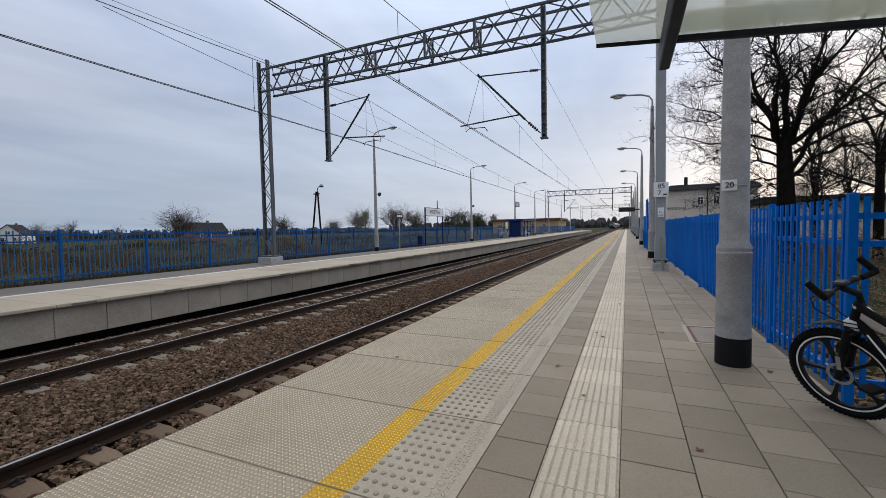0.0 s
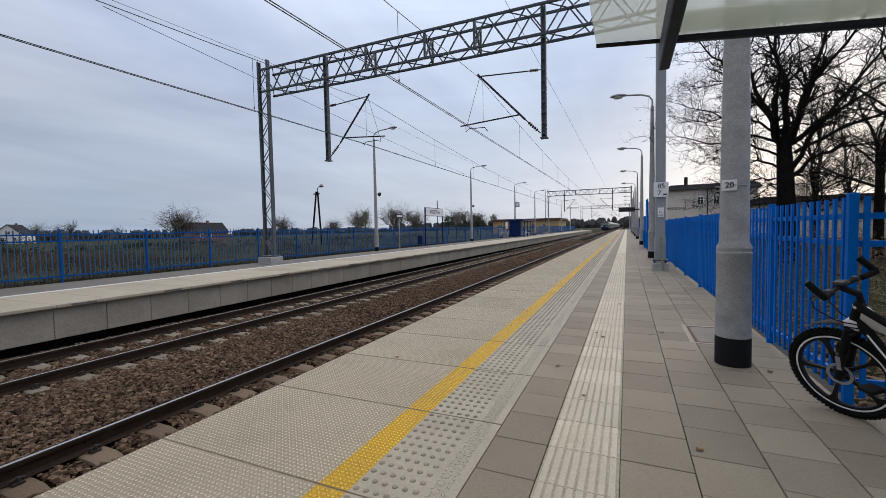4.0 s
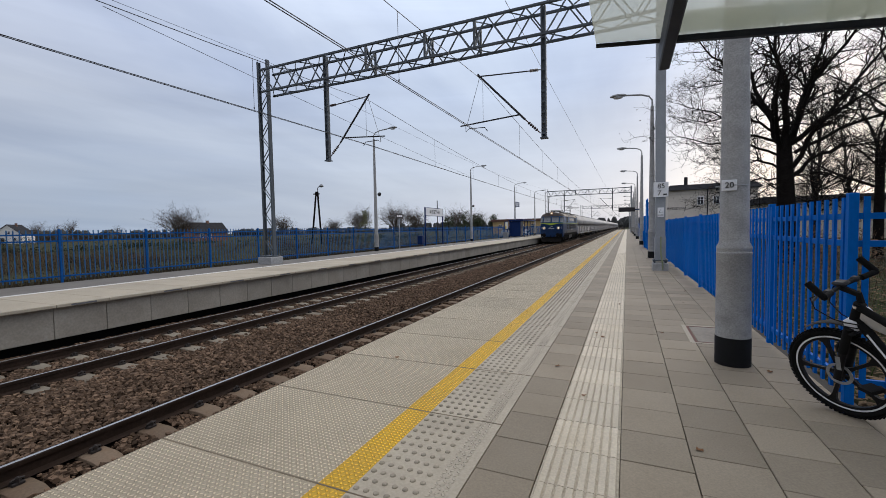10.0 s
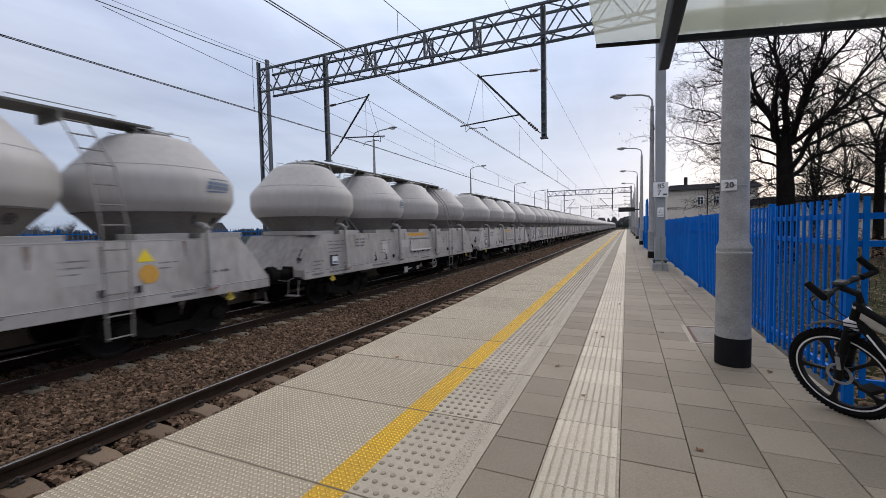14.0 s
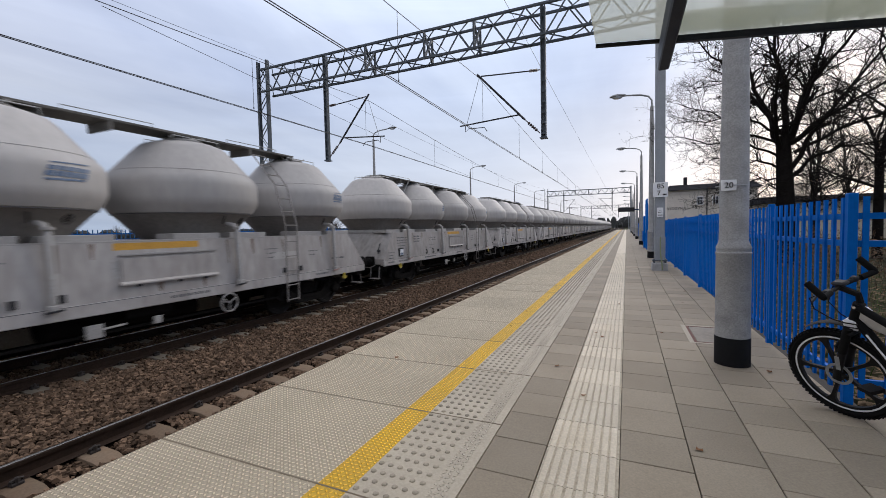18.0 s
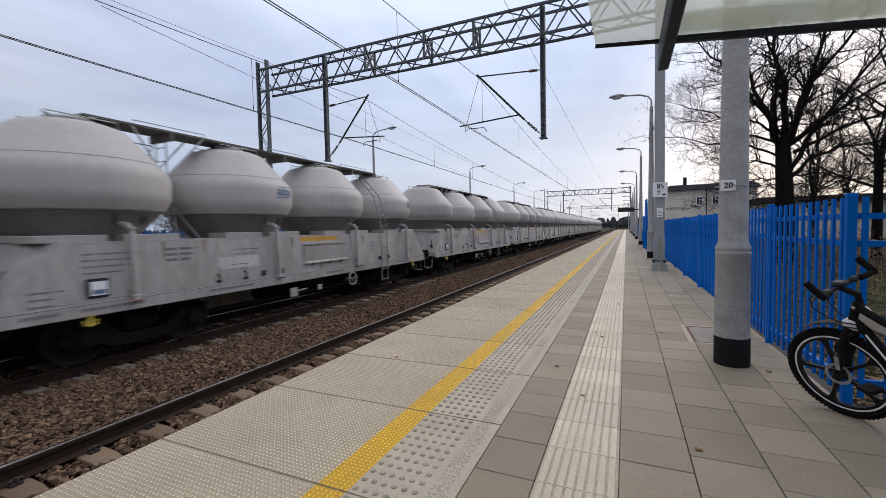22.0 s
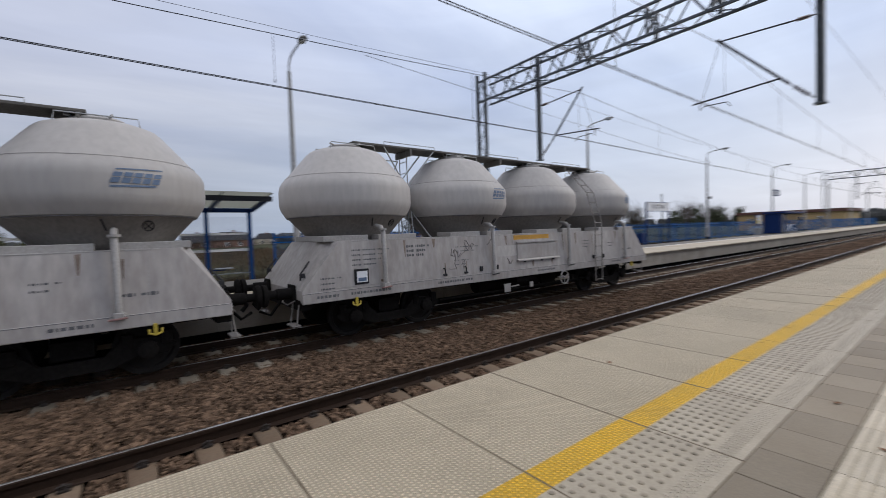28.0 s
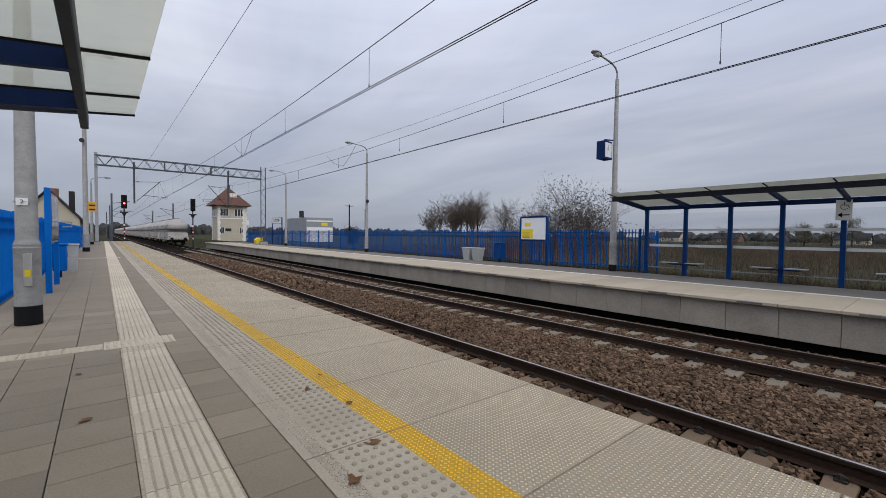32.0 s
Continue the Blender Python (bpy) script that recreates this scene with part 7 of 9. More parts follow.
    g.tube([(.84, -35.34, 2.9), (.95, -35.42, 2.9)], .02, 6)
    part("bracket", g, M["galv"], s)
    s = thing("platform_display", "dark platform display hung from a bracket", "display")
    g = Geo()
    g.cham(-.55, .55, 33.0, 33.35, 2.35, 2.65, .02)
    part("case", g, M["darkmetal"], s)
    g = Geo()
    g.tube([(.9, 33.2, 0), (.9, 33.2, 3.0)], .06, 8)
    g.tube([(.9, 33.2, 2.5), (.5, 33.2, 2.5)], .04, 6)
    part("bracket", g, M["dblue"], s)
    s = thing("ticket_machine", "blue ticket machine cabinet by the fence", "machine")
    g = Geo()
    g.cham(.95, 1.35, 27.6, 28.4, -.1, 1.9, .03)
    g.cham(.9, 1.0, 27.7, 28.3, .4, 1.0, .02)
    part("cabinet", g, M["blue"], s)
    s = thing("tall_notice_board", "tall blue notice board by the fence", "notice board")
    g = Geo()
    g.cham(1.0, 1.1, 25.4, 26.8, .9, 2.6, .02)
    part("board", g, M["blue"], s)
    for y in (25.5, 26.7):
        g = Geo()
        g.tube([(1.05, y, 0), (1.05, y, 2.8)], .04, 6)
        part("post", g, M["blue"], s)


build_signs()


def build_paving_details():
    m = thing("access_cover", "concrete access cover in a steel frame set in the paving", "manhole cover", kind="structure")
    g = Geo()
    x0, x1, y0, y1 = .73, 1.21, 5.5, 6.35
    for a in ((x0, x1, y0, y0 + .03), (x0, x1, y1 - .03, y1), (x0, x0 + .03, y0 + .03, y1 - .03), (x1 - .03, x1, y0 + .03, y1 - .03)):
        g.box(*a, -.05, .004)
    part("frame", g, M["rustframe"], m, "reddish steel frame")
    g = Geo()
    g.cham(x0 + .035, x1 - .035, y0 + .035, y1 - .035, -.05, .003, .004)
    part("cover", g, M["panel"], m, "grey concrete cover")
    for a in ((x0 - .05, x1 + .05, y0 - .05, y0), (x0 - .05, x1 + .05, y1, y1 + .05), (x0 - .05, x0, y0, y1), (x1, x1 + .05, y0, y1)):
        g = Geo()
        g.box(*a, -.05, .003)
        part("surround", g, M["tactile"], m, "pale concrete surround")
    spots = [(-1.43, -3.64), (-1.35, -2.89), (-.91, -1.95), (-1.19, -2.24), (-2.45, -7.19), (-1.21, -3.37), (.22, -3.74), (-2.5, -9.0), (-1.46, 6.62), (-2.22, 3.8),
             (-.34, 5.56), (-.25, 5.36), (.41, 5.82), (.41, 2.86), (-1.45, 5.6), (1.2, 4.6), (.9, 8.2), (-.1, 7.7), (-.6, 4.1), (.62, 7.4), (-.3, 3.45), (1.1, 9.6), (-1.9, -5.2), (.3, -5.0)]
    rnd = random.Random(21)
    for x, y in spots:
        s = rnd.uniform(.014, .032) * (1.3 if y < 0 else .9)
        g = Geo()
        c = rnd.uniform(.004, .014)
        v = [(0, 0, .004 + c * .2)]
        n = 9
        for k in range(n):
            a = 2 * math.pi * k / n
            r = s * (1.0 if k % 2 else .72) * rnd.uniform(.7, 1.3)
            v.append((r * math.cos(a) * 1.3, r * math.sin(a), .004 + c * rnd.uniform(0, 1.4)))
        g.add(v, [(0, 1 + k, 1 + (k + 1) % n) for k in range(n)])
        lf = part("fallen_leaf", g, M["leaf"], at=pose(x, y, 0, 0, 0, rnd.uniform(0, 360)))
        tagged(lf, "curled brown fallen leaf on the paving", "leaf", "fallen leaves")


build_paving_details()


# ---- bicycle at the fence corner, lean and turn fitted to the camera's view ----
def build_bicycle():
    """Local frame: front contact at the origin, the steered front runs back along +x, up is z; the frame is turned off it."""
    bk = thing("bicycle", "black and silver mountain bike with mag wheels parked by the fence", "bicycle", at=pose(1.433, 3.773, 0, 14.7, 0, -47.2) @ Matrix.Scale(.96, 4))
    R = .335
    ct, sn = math.cos(radians(-20)), math.sin(radians(-20))

    def rr(x, y, z):
        """Frame side of the steering axis."""
        return (.12 + (x - .12) * ct - y * sn, (x - .12) * sn + y * ct, z)

    def wheel(at, nm, turn=0):
        w = thing(nm, "", "")
        for k in list(w.keys()):
            del w[k]
        w.parent = bk
        w.matrix_basis = pose(*at, 0, 0, turn)
        def hoop(prof):
            g = Geo()
            g.lathe(prof, 56, axis="y")
            g.f = [f for f in g.f if len(f) == 4]
            g.m = [0] * len(g.f)
            return g
        g = hoop([(R - .030 + .026 * math.cos(a), .027 * math.sin(a)) for a in [j * math.pi / 4 for j in range(9)]])
        for k in range(72):
            a = 2 * math.pi * k / 72
            for s in (-1, 1):
                for ro, yo in ((R - .005, .007), (R - .014, .020)):
                    p = Vector((math.sin(a) * ro, s * yo, math.cos(a) * ro))
                    q = Vector((math.sin(a + .045) * (ro + .006), s * (yo + .004), math.cos(a + .045) * (ro + .006)))
                    g.bar(p, q, .008, .008)
        part("tyre", g, M["tyre"], w, "knobbly black tyre")
        g = hoop([(R - .056, -.013), (R - .052, -.015), (R - .082, -.013), (R - .085, 0), (R - .082, .013), (R - .052, .015), (R - .056, .013)])
        part("rim", g, M["saddle"], w, "black rim")
        for s in (-1, 1):
            g = hoop([(R - .065, s * .0165), (R - .054, s * .0168), (R - .054, s * .0150), (R - .065, s * .0145)])
            part("rim_stripe", g, M["white"], w, "thin white rim line")
        g = Geo()
        for k in range(5):
            a = 2 * math.pi * k / 5 + .95
            d = Vector((math.sin(a), 0, math.cos(a)))
            n = Vector((math.cos(a), 0, -math.sin(a)))
            pts = [d * .03, d * .10, d * .19, d * (R - .105), d * (R - .08)]
            ws = [.022, .011, .011, .018, .04]
            v = []
            for p, ww in zip(pts, ws):
                for s in (-1, 1):
                    v += [tuple(p + n * ww + Vector((0, s * .011, 0))), tuple(p - n * ww + Vector((0, s * .011, 0)))]
            f = []
            for i in range(4):
                o = i * 4
                f += [(o, o + 4, o + 5, o + 1), (o + 2, o + 3, o + 7, o + 6), (o, o + 2, o + 6, o + 4), (o + 1, o + 5, o + 7, o + 3)]
            g.add(v, f)
        part("mag_spokes", g, M["saddle"], w, "five-armed black mag wheel")
        g = Geo()
        g.lathe([(.024, -.05), (.024, .05)], 12, axis="y")
        part("hub", g, M["darkmetal"], w)
        g = Geo()
        g.prism([((.064 if k % 2 else .03) * math.sin(k * math.pi / 6), (.064 if k % 2 else .03) * math.cos(k * math.pi / 6)) for k in range(12)], -.0295, -.0275)
        part("disc_carrier", g, M["darkmetal"], w)
        g = hoop([(.080, -.030), (.080, -.027), (.060, -.027), (.060, -.030), (.080, -.030)])
        part("brake_disc", g, M["galv"], w, "slotted brake disc")

    wheel((0, 0, R), "front_wheel")
    wheel(rr(1.08, 0, R), "rear_wheel", -20)
    for s in (-1, 1):
        g = Geo()
        g.tube([(0, s * .058, R - .02), (.012, s * .058, R + .03), (.06, s * .058, .545)], .024, 10)
        fl = part("fork_lower", g, M["saddle"], bk, "black fork leg")
        g = Geo()
        g.box(*sorted((.018, .046)), *sorted((s * .0815, s * .083)), .40, .50)
        part("fork_sticker", g, M["galv"], fl, "pale worn sticker")
        g = Geo()
        g.tube([(.055, s * .058, .53), (.108, s * .058, .72)], .027, 10)
        part("fork_stanchion", g, M["black"], bk)
    g = Geo()
    g.cham(.075, .145, -.082, .082, .675, .70, .01)
    g.tube([(.03, -.058, .53), (.03, -.06, .57), (.035, 0, .60), (.03, .06, .57), (.03, .058, .53)], .013, 6)
    part("fork_crown", g, M["saddle"], bk, "black fork crown")
    g = Geo()
    g.cham(.07, .155, -.045, .045, .70, .775, .012)
    part("white_clamp", g, M["white"], bk, "white clamp with dark marks")
    for z in (.722, .750):
        g = Geo()
        g.box(.068, .157, -.047, .047, z, z + .008)
        part("clamp_line", g, M["ink"], bk)
    g = Geo()
    g.prism([(.15, .755), (.29, .70), (.30, .745), (.19, .865), (.16, .865)], -.022, .022)
    part("head_gusset", g, M["silver"], bk, "silver gusset behind the head tube", smooth=False)
    g = Geo()
    g.tube([(.115, 0, .74), (.16, 0, .89)], .034, 12)
    part("head_tube", g, M["black"], bk)
    g = Geo()
    g.lathe([(.036, 0), (.038, .012), (.034, .02)], 14, (.155, 0, .86))
    g.lathe([(.036, 0), (.038, .012), (.034, .02)], 14, (.122, 0, .745))
    part("headset_ring", g, M["chrome"], bk, "bright headset rings")
    g = Geo()
    g.tube([(.165, 0, .90), (.16, 0, .955), (.06, 0, .995)], .022, 8)
    part("stem", g, M["black"], bk)
    g = Geo()
    g.tube([(.12, -.27, 1.02), (.08, -.12, 1.005), (.065, 0, 1.0), (.08, .12, 1.005), (.12, .27, 1.02)], .013, 8)
    part("handlebar", g, M["black"], bk)
    for s in (-1, 1):
        g = Geo()
        g.tube([(.10, s * .17, 1.012), (.125, s * .285, 1.022)], .019, 10)
        gp = part("grip", g, M["tyre"], bk)
        g = Geo()
        g.tube([(.125, s * .28, 1.022), (.08, s * .283, 1.07), (.04, s * .283, 1.115)], .022, 10)
        part("bar_end", g, M["tyre"], gp)
        g = Geo()
        g.tube([(.07, s * .13, 1.0), (.025, s * .17, .985), (.045, s * .27, .975)], .008, 6)
        g.cham(.05, .10, s * .15 - .025, s * .15 + .025, .99, 1.025, .01)
        part("brake_lever", g, M["darkmetal"], bk)
        g = Geo()
        g.tube([(.05, s * .14, 1.0), (-.05, s * .13, .94), (-.06, s * .08, .84), (.02, s * .05, .77), (.10, s * .03, .74)], .004, 5)
        part("cable", g, M["black"], bk)
    g = Geo()
    g.cham(.03, .11, -.04, .04, 1.012, 1.04, .012)
    part("bike_computer", g, M["darkmetal"], bk)
    for a, b, r in (((.125, 0, .79), (.50, 0, .36), .030), ((.155, 0, .87), (.60, 0, .72), .024), ((.48, 0, .34), (.62, 0, .86), .018)):
        g = Geo()
        g.tube([rr(*a), rr(*b)], r, 10)
        tb = part("frame_tube", g, M["tyre"], bk)
        if r == .030:
            g = Geo()
            g.tube([rr(.22, -.028, .70), rr(.34, -.028, .565)], .006, 5)
            part("frame_decal", g, M["white"], tb, "pale decal")
    for s in (-1, 1):
        g = Geo()
        g.tube([rr(.5, s * .03, .34), rr(1.08, s * .06, R)], .012, 8)
        part("chain_stay", g, M["black"], bk)
        g = Geo()
        g.tube([rr(.6, s * .02, .72), rr(1.08, s * .06, R)], .010, 8)
        part("seat_stay", g, M["black"], bk)
        g = Geo()
        g.bar(rr(.48, s * .09, .34), rr(.48 + s * .16, s * .09, .34 - s * .05), .012, .03)
        cr = part("crank", g, M["darkmetal"], bk)
        g = Geo()
        g.bar(rr(.48 + s * .16 - .045, s * .14, .34 - s * .05), rr(.48 + s * .16 + .045, s * .14, .34 - s * .05), .09, .024)
        part("pedal", g, M["black"], cr)
    g = Geo()
    g.tube([rr(.48 + .09 * math.cos(a), -.05, .34 + .09 * math.sin(a)) for a in [k * math.pi / 12 for k in range(25)]], .006, 5)
    part("chainring", g, M["redpart"], bk, "reddish chainring guard")
    g = Geo()
    g.tube([rr(.62, 0, .84), rr(.65, 0, .98)], .014, 8)
    part("seat_post", g, M["silver"], bk)
    g = Geo()
    g.bar(rr(.52, 0, 1.0), rr(.80, 0, 1.0), .14, .06)
    part("saddle", g, M["saddle"], bk)
    # clip-on front mudguard
    g = Geo()
    v, f = [], []
    for k in range(9):
        x, z = .09 - .034 * k * 1.0, .715 + .012 * k - .0026 * k * k
        for y in (-.035, 0, .035):
            v.append((x, y, z + (.010 if y == 0 else 0)))
    for k in range(8):
        for j in range(2):
            f.append((k * 3 + j, k * 3 + j + 1, k * 3 + 4 + j, k * 3 + 3 + j))
    g.add(v, f)
    g.add([(x, y, z - .004) for x, y, z in v], [tuple(reversed(q)) for q in f])
    part("mudguard", g, M["saddle"], bk)


build_bicycle()


# ---- vegetation ----
def branchy(seed, height, spread, levels, limbs, seg_r, up=.55, droop=0.0, fork=.3, kids=(6, 6, 5, 4), trunk_frac=.35, thick=.018):
    """Bare tree: returns geometry of thick wood and of twigs."""
    rnd = random.Random(seed)
    wood, twig, tips = Geo(), Geo(), []

    def grow(p, d, ln, r, lev):
        n = 5 if lev < 2 else 4 if lev < 3 else 3
        pts = [p.copy()]
        dd = d.copy()
        for i in range(n):
            dd = (dd + Vector((rnd.uniform(-1, 1), rnd.uniform(-1, 1), rnd.uniform(-.7, .8) + (.08 if lev < 3 else -droop))) * (.20 if lev < 2 else .30)).normalized()
            pts.append(pts[-1] + dd * ln / n)
        sg = 9 if lev == 0 else 7 if lev == 1 else 5 if lev == 2 else 3
        (wood if lev < 3 else twig).tube(pts, r, sg, r2=r * (.5 if lev < 2 else .35), cap=False)
        if lev >= levels:
            tips.append(pts[-1])
            return
        k = kids[min(lev, len(kids) - 1)]
        for i in range(k):
            u = .25 + .75 * (i + rnd.random()) / k
            j = min(n - 1, int(u * n))
            q = pts[j].lerp(pts[j + 1], u * n - j)
            base = (pts[j + 1] - pts[j]).normalized()
            side = Vector((rnd.uniform(-1, 1), rnd.uniform(-1, 1), rnd.uniform(-.35, .75))).normalized()
            nd = (base * .75 + side * .85).normalized()
            grow(q, nd, ln * rnd.uniform(.42, .72), max(r * .52 * (1 - u * .35), seg_r), lev + 1)

    h0 = height * trunk_frac
    r0 = height * thick
    wood.tube([(0, 0, -.5), (0, 0, .3), (.03 * height * rnd.uniform(-1, 1) * .3, .0, h0 * .6), (0, 0, h0)], r0 * 1.2, 12, r2=r0 * .85, cap=False)
    for i in range(limbs):
        a = 2 * math.pi * (i + rnd.uniform(-.3, .3)) / limbs
        el = rnd.uniform(up * .5, up * 1.5)
        d = Vector((math.cos(a) * math.cos(el), math.sin(a) * math.cos(el), math.sin(el)))
        grow(Vector((0, 0, h0 * rnd.uniform(.72, 1.0))), d, spread * rnd.uniform(.75, 1.1), r0 * rnd.uniform(.36, .6), 1)
    grow(Vector((0, 0, h0)), Vector((.05, .05, 1)).normalized(), (height - h0) * .7, r0 * .7, 1)
    return wood, twig, tips


def leaf_cards(rnd, centres, n, size, rad):
    """Small folded leaves scattered round centres."""
    g = Geo()
    for i in range(n):
        c = centres[rnd.randrange(len(centres))]
        p = Vector(c) + Vector((rnd.gauss(0, rad), rnd.gauss(0, rad), rnd.gauss(0, rad)))
        a = Vector((rnd.uniform(-1, 1), rnd.uniform(-1, 1), rnd.uniform(-1, 1))).normalized() * size * rnd.uniform(.5, 1.3)
        b = a.orthogonal().normalized() * size * .45
        m = p + a.cross(b).normalized() * size * .15
        g.add([tuple(p - a), tuple(m + b), tuple(p + a), tuple(m - b)], [(0, 1, 2), (0, 2, 3)])
    return g


def build_trees():
    rnd = random.Random(77)
    oak = thing("oak_tree", "large bare oak with a dark trunk and a few withered leaves", "tree", "bare trees", at=pose(5.2, 18.2, -.25, 0, 0, -15.9))
    # boughs in the oak's own space: x right, z up, y away
    w, t, tips = Geo(), Geo(), []
    w.tube([(-.06, 0, -.4), (-.08, 0, .4), (-.10, 0, 2.3), (-.15, 0, 3.6), (-.2, 0, 4.6)], .335, 14, r2=.20, cap=False)
    boughs = [([(-.25, 4.3), (-.71, 5.57), (-1.15, 6.8), (-1.4, 8.6)], .2, .15), ([(-.18, 4.5), (-.16, 6.26), (-.42, 7.5), (-.63, 9.4)], .2, -.1),
              ([(.0, 4.4), (.34, 5.95), (.58, 6.9), (1.1, 9.3)], .2, .2), ([(.05, 3.5), (.62, 4.73), (1.5, 5.4), (3.6, 6.6)], .15, -.2),
              ([(.05, 3.2), (.78, 3.93), (1.6, 4.15), (3.4, 4.4)], .13, .3), ([(.0, 4.3), (.9, 5.16), (1.7, 6.3), (3.2, 8.3)], .16, .1),
              ([(-.3, 4.7), (-1.13, 5.30), (-2.0, 5.45), (-3.3, 5.5)], .085, -.15), ([(-.3, 3.5), (-.94, 3.89), (-1.64, 3.95), (-2.6, 4.3)], .08, .25),
              ([(-.5, 5.2), (-1.5, 6.9), (-2.2, 7.7), (-2.9, 8.5)], .11, -.3), ([(-.2, 4.2), (.1, 5.3), (.4, 6.6), (.2, 8.6)], .15, .8), ([(-.2, 4.0), (-.4, 5.0), (-.3, 6.4), (-.9, 8.0)], .14, -.8),
              ([(-.3, 4.4), (-1.3, 4.9), (-2.3, 5.9), (-3.6, 6.6)], .09, .2), ([(-.25, 3.9), (-1.2, 4.5), (-2.4, 4.6), (-3.7, 5.0)], .08, -.2), ([(.1, 4.0), (1.2, 4.6), (2.6, 5.0), (4.6, 5.4)], .12, .0),
              ([(.05, 4.6), (.5, 6.2), (1.6, 7.6), (2.4, 9.2)], .13, -.3), ([(-.2, 4.6), (-.9, 6.2), (-1.9, 7.0), (-3.2, 7.2)], .09, .3),
              ([(.0, 3.1), (.6, 3.3), (1.5, 3.1), (2.6, 2.8)], .06, .2), ([(-.1, 3.1), (-.8, 3.2), (-1.6, 2.9), (-2.2, 2.6)], .06, -.2), ([(.0, 2.8), (.4, 3.0), (.9, 2.7), (1.4, 2.3)], .05, .5), ([(-.1, 2.9), (-.5, 3.0), (-1.0, 2.6), (-1.4, 2.2)], .05, .5)]
    og = random.Random(15)

    def sprout(p, d, ln, r, lev):
        n = 5 if lev < 3 else 4
        pts, dd = [p.copy()], d.copy()
        for i in range(n):
            dd = (dd + Vector((og.uniform(-1, 1), og.uniform(-1, 1), og.uniform(-.8, .9))) * .42).normalized()
            pts.append(pts[-1] + dd * ln / n)
        (w if r > .02 else t).tube(pts, r, 5 if r > .02 else 3, r2=max(.0025, r * .35), cap=False)
        if lev == 4:
            tips.append(pts[-1])
            return
        for i in range(6):
            u = .2 + .8 * (i + og.random()) / 6
            j = min(n - 1, int(u * n))
            q = pts[j].lerp(pts[j + 1], u * n - j)
            sd = Vector((og.uniform(-1, 1), og.uniform(-1, 1), og.uniform(-.5, .9))).normalized()
            sprout(q, (dd * .6 + sd * .9).normalized(), ln * og.uniform(.38, .62), max(.0042, r * .45), lev + 1)

    for bl, r, away in boughs:
        pts = [Vector((x, away * 2.2 * k ** 1.2 / 2, z)) for k, (x, z) in enumerate(bl)]
        fine = []
        for a, b in zip(pts, pts[1:]):
            for k in range(3):
                fine.append(a.lerp(b, k / 3) + Vector((og.uniform(-.07, .07), og.uniform(-.07, .07), og.uniform(-.07, .07))) * (1 if fine else 0))
        fine.append(pts[-1])
        w.tube(fine, r * .56, 8, r2=r * .12, cap=False)
        m = 18
        for i in range(m):
            u = .18 + .82 * (i + og.random() * .8) / m
            f = u * (len(fine) - 1)
            j = min(len(fine) - 2, int(f))
            q = fine[j].lerp(fine[j + 1], f - j)
            base = (fine[j + 1] - fine[j]).normalized()
            sd = Vector((og.uniform(-1, 1), og.uniform(-1.2, 1.2), og.uniform(-.5, .8))).normalized()
            sprout(q, (base * .7 + sd * .8).normalized(), og.uniform(.7, 1.5), max(.012, r * .24 * (1.1 - u * .6)), 2)
    part("trunk", w, M["bark"], oak, "dark furrowed trunk and boughs", smooth=True)
    part("crown", t, M["bark"], oak, "dense fine bare twigs")
    part("withered_leaves", leaf_cards(rnd, tips, 700, .045, .2), M["oakleaf"], oak)["kind"] = "stuff"
    w, t, tips = branchy(9, 11, 3.0, 4, 5, .0045, up=.9, kids=(5, 6, 5, 4), trunk_frac=.34, thick=.014)
    b = thing("bare_tree", "dark bare tree with fine twigs behind the fence", "tree", "bare trees", at=pose(8.9, 21.5, -.25))
    part("trunk", w, M["bark"], b, smooth=True)
    part("crown", t, M["twig"], b)
    for x, y, s, rz in ((12.5, 26, 1.0, 70), (9.8, 30, .75, 160), (11.0, 34.5, .7, 300), (15.5, 33, 1.15, 220), (15, 40, 1.0, 110), (20, 45, 1.0, 250), (11.6, 36, 1.0, 15), (14.6, 29, 1.0, 140)):
        copy_thing(b, pose(x, y, -.3, 0, 0, rz) @ Matrix.Scale(s, 4))
    # pollard willow and scrub behind the far platform
    w, t, tips = branchy(13, 6.5, 3.4, 4, 30, .007, up=.95, kids=(5, 5, 5, 4), trunk_frac=.24)
    wl_ = thing("willow_tree", "broad round bare willow in the meadow", "tree", "bare trees", at=pose(-106, 70.7, -1) @ Matrix.Diagonal((1.6, 1.6, 1.45, 1)))
    part("trunk", w, M["twig"], wl_, smooth=True)
    part("crown", t, M["twig"], wl_)
    for x, y, s in ((-137, 92, .6), (-150, 150, 1.0), (-128, 160, .8), (-112, 158, 1.2), (-92, 156, 1.3), (-84, 160, 1.1), (-66, 190, 1.0), (-74, 185, 1.2)):
        copy_thing(wl_, pose(x, y, -1, 0, 0, rnd.uniform(0, 360)) @ Matrix.Diagonal((s, s, s * 1.1, 1)))
    w, t, tips = branchy(21, 8, 3.2, 4, 8, .012, up=1.2, kids=(6, 6, 6, 4), trunk_frac=.34, thick=.015)
    bt = thing("bare_tree", "slim bare tree with upright twigs in the meadow", "tree", "bare trees", at=pose(-60, -70, -1))
    part("trunk", w, M["twig"], bt, smooth=True)
    part("crown", t, M["twig"], bt)
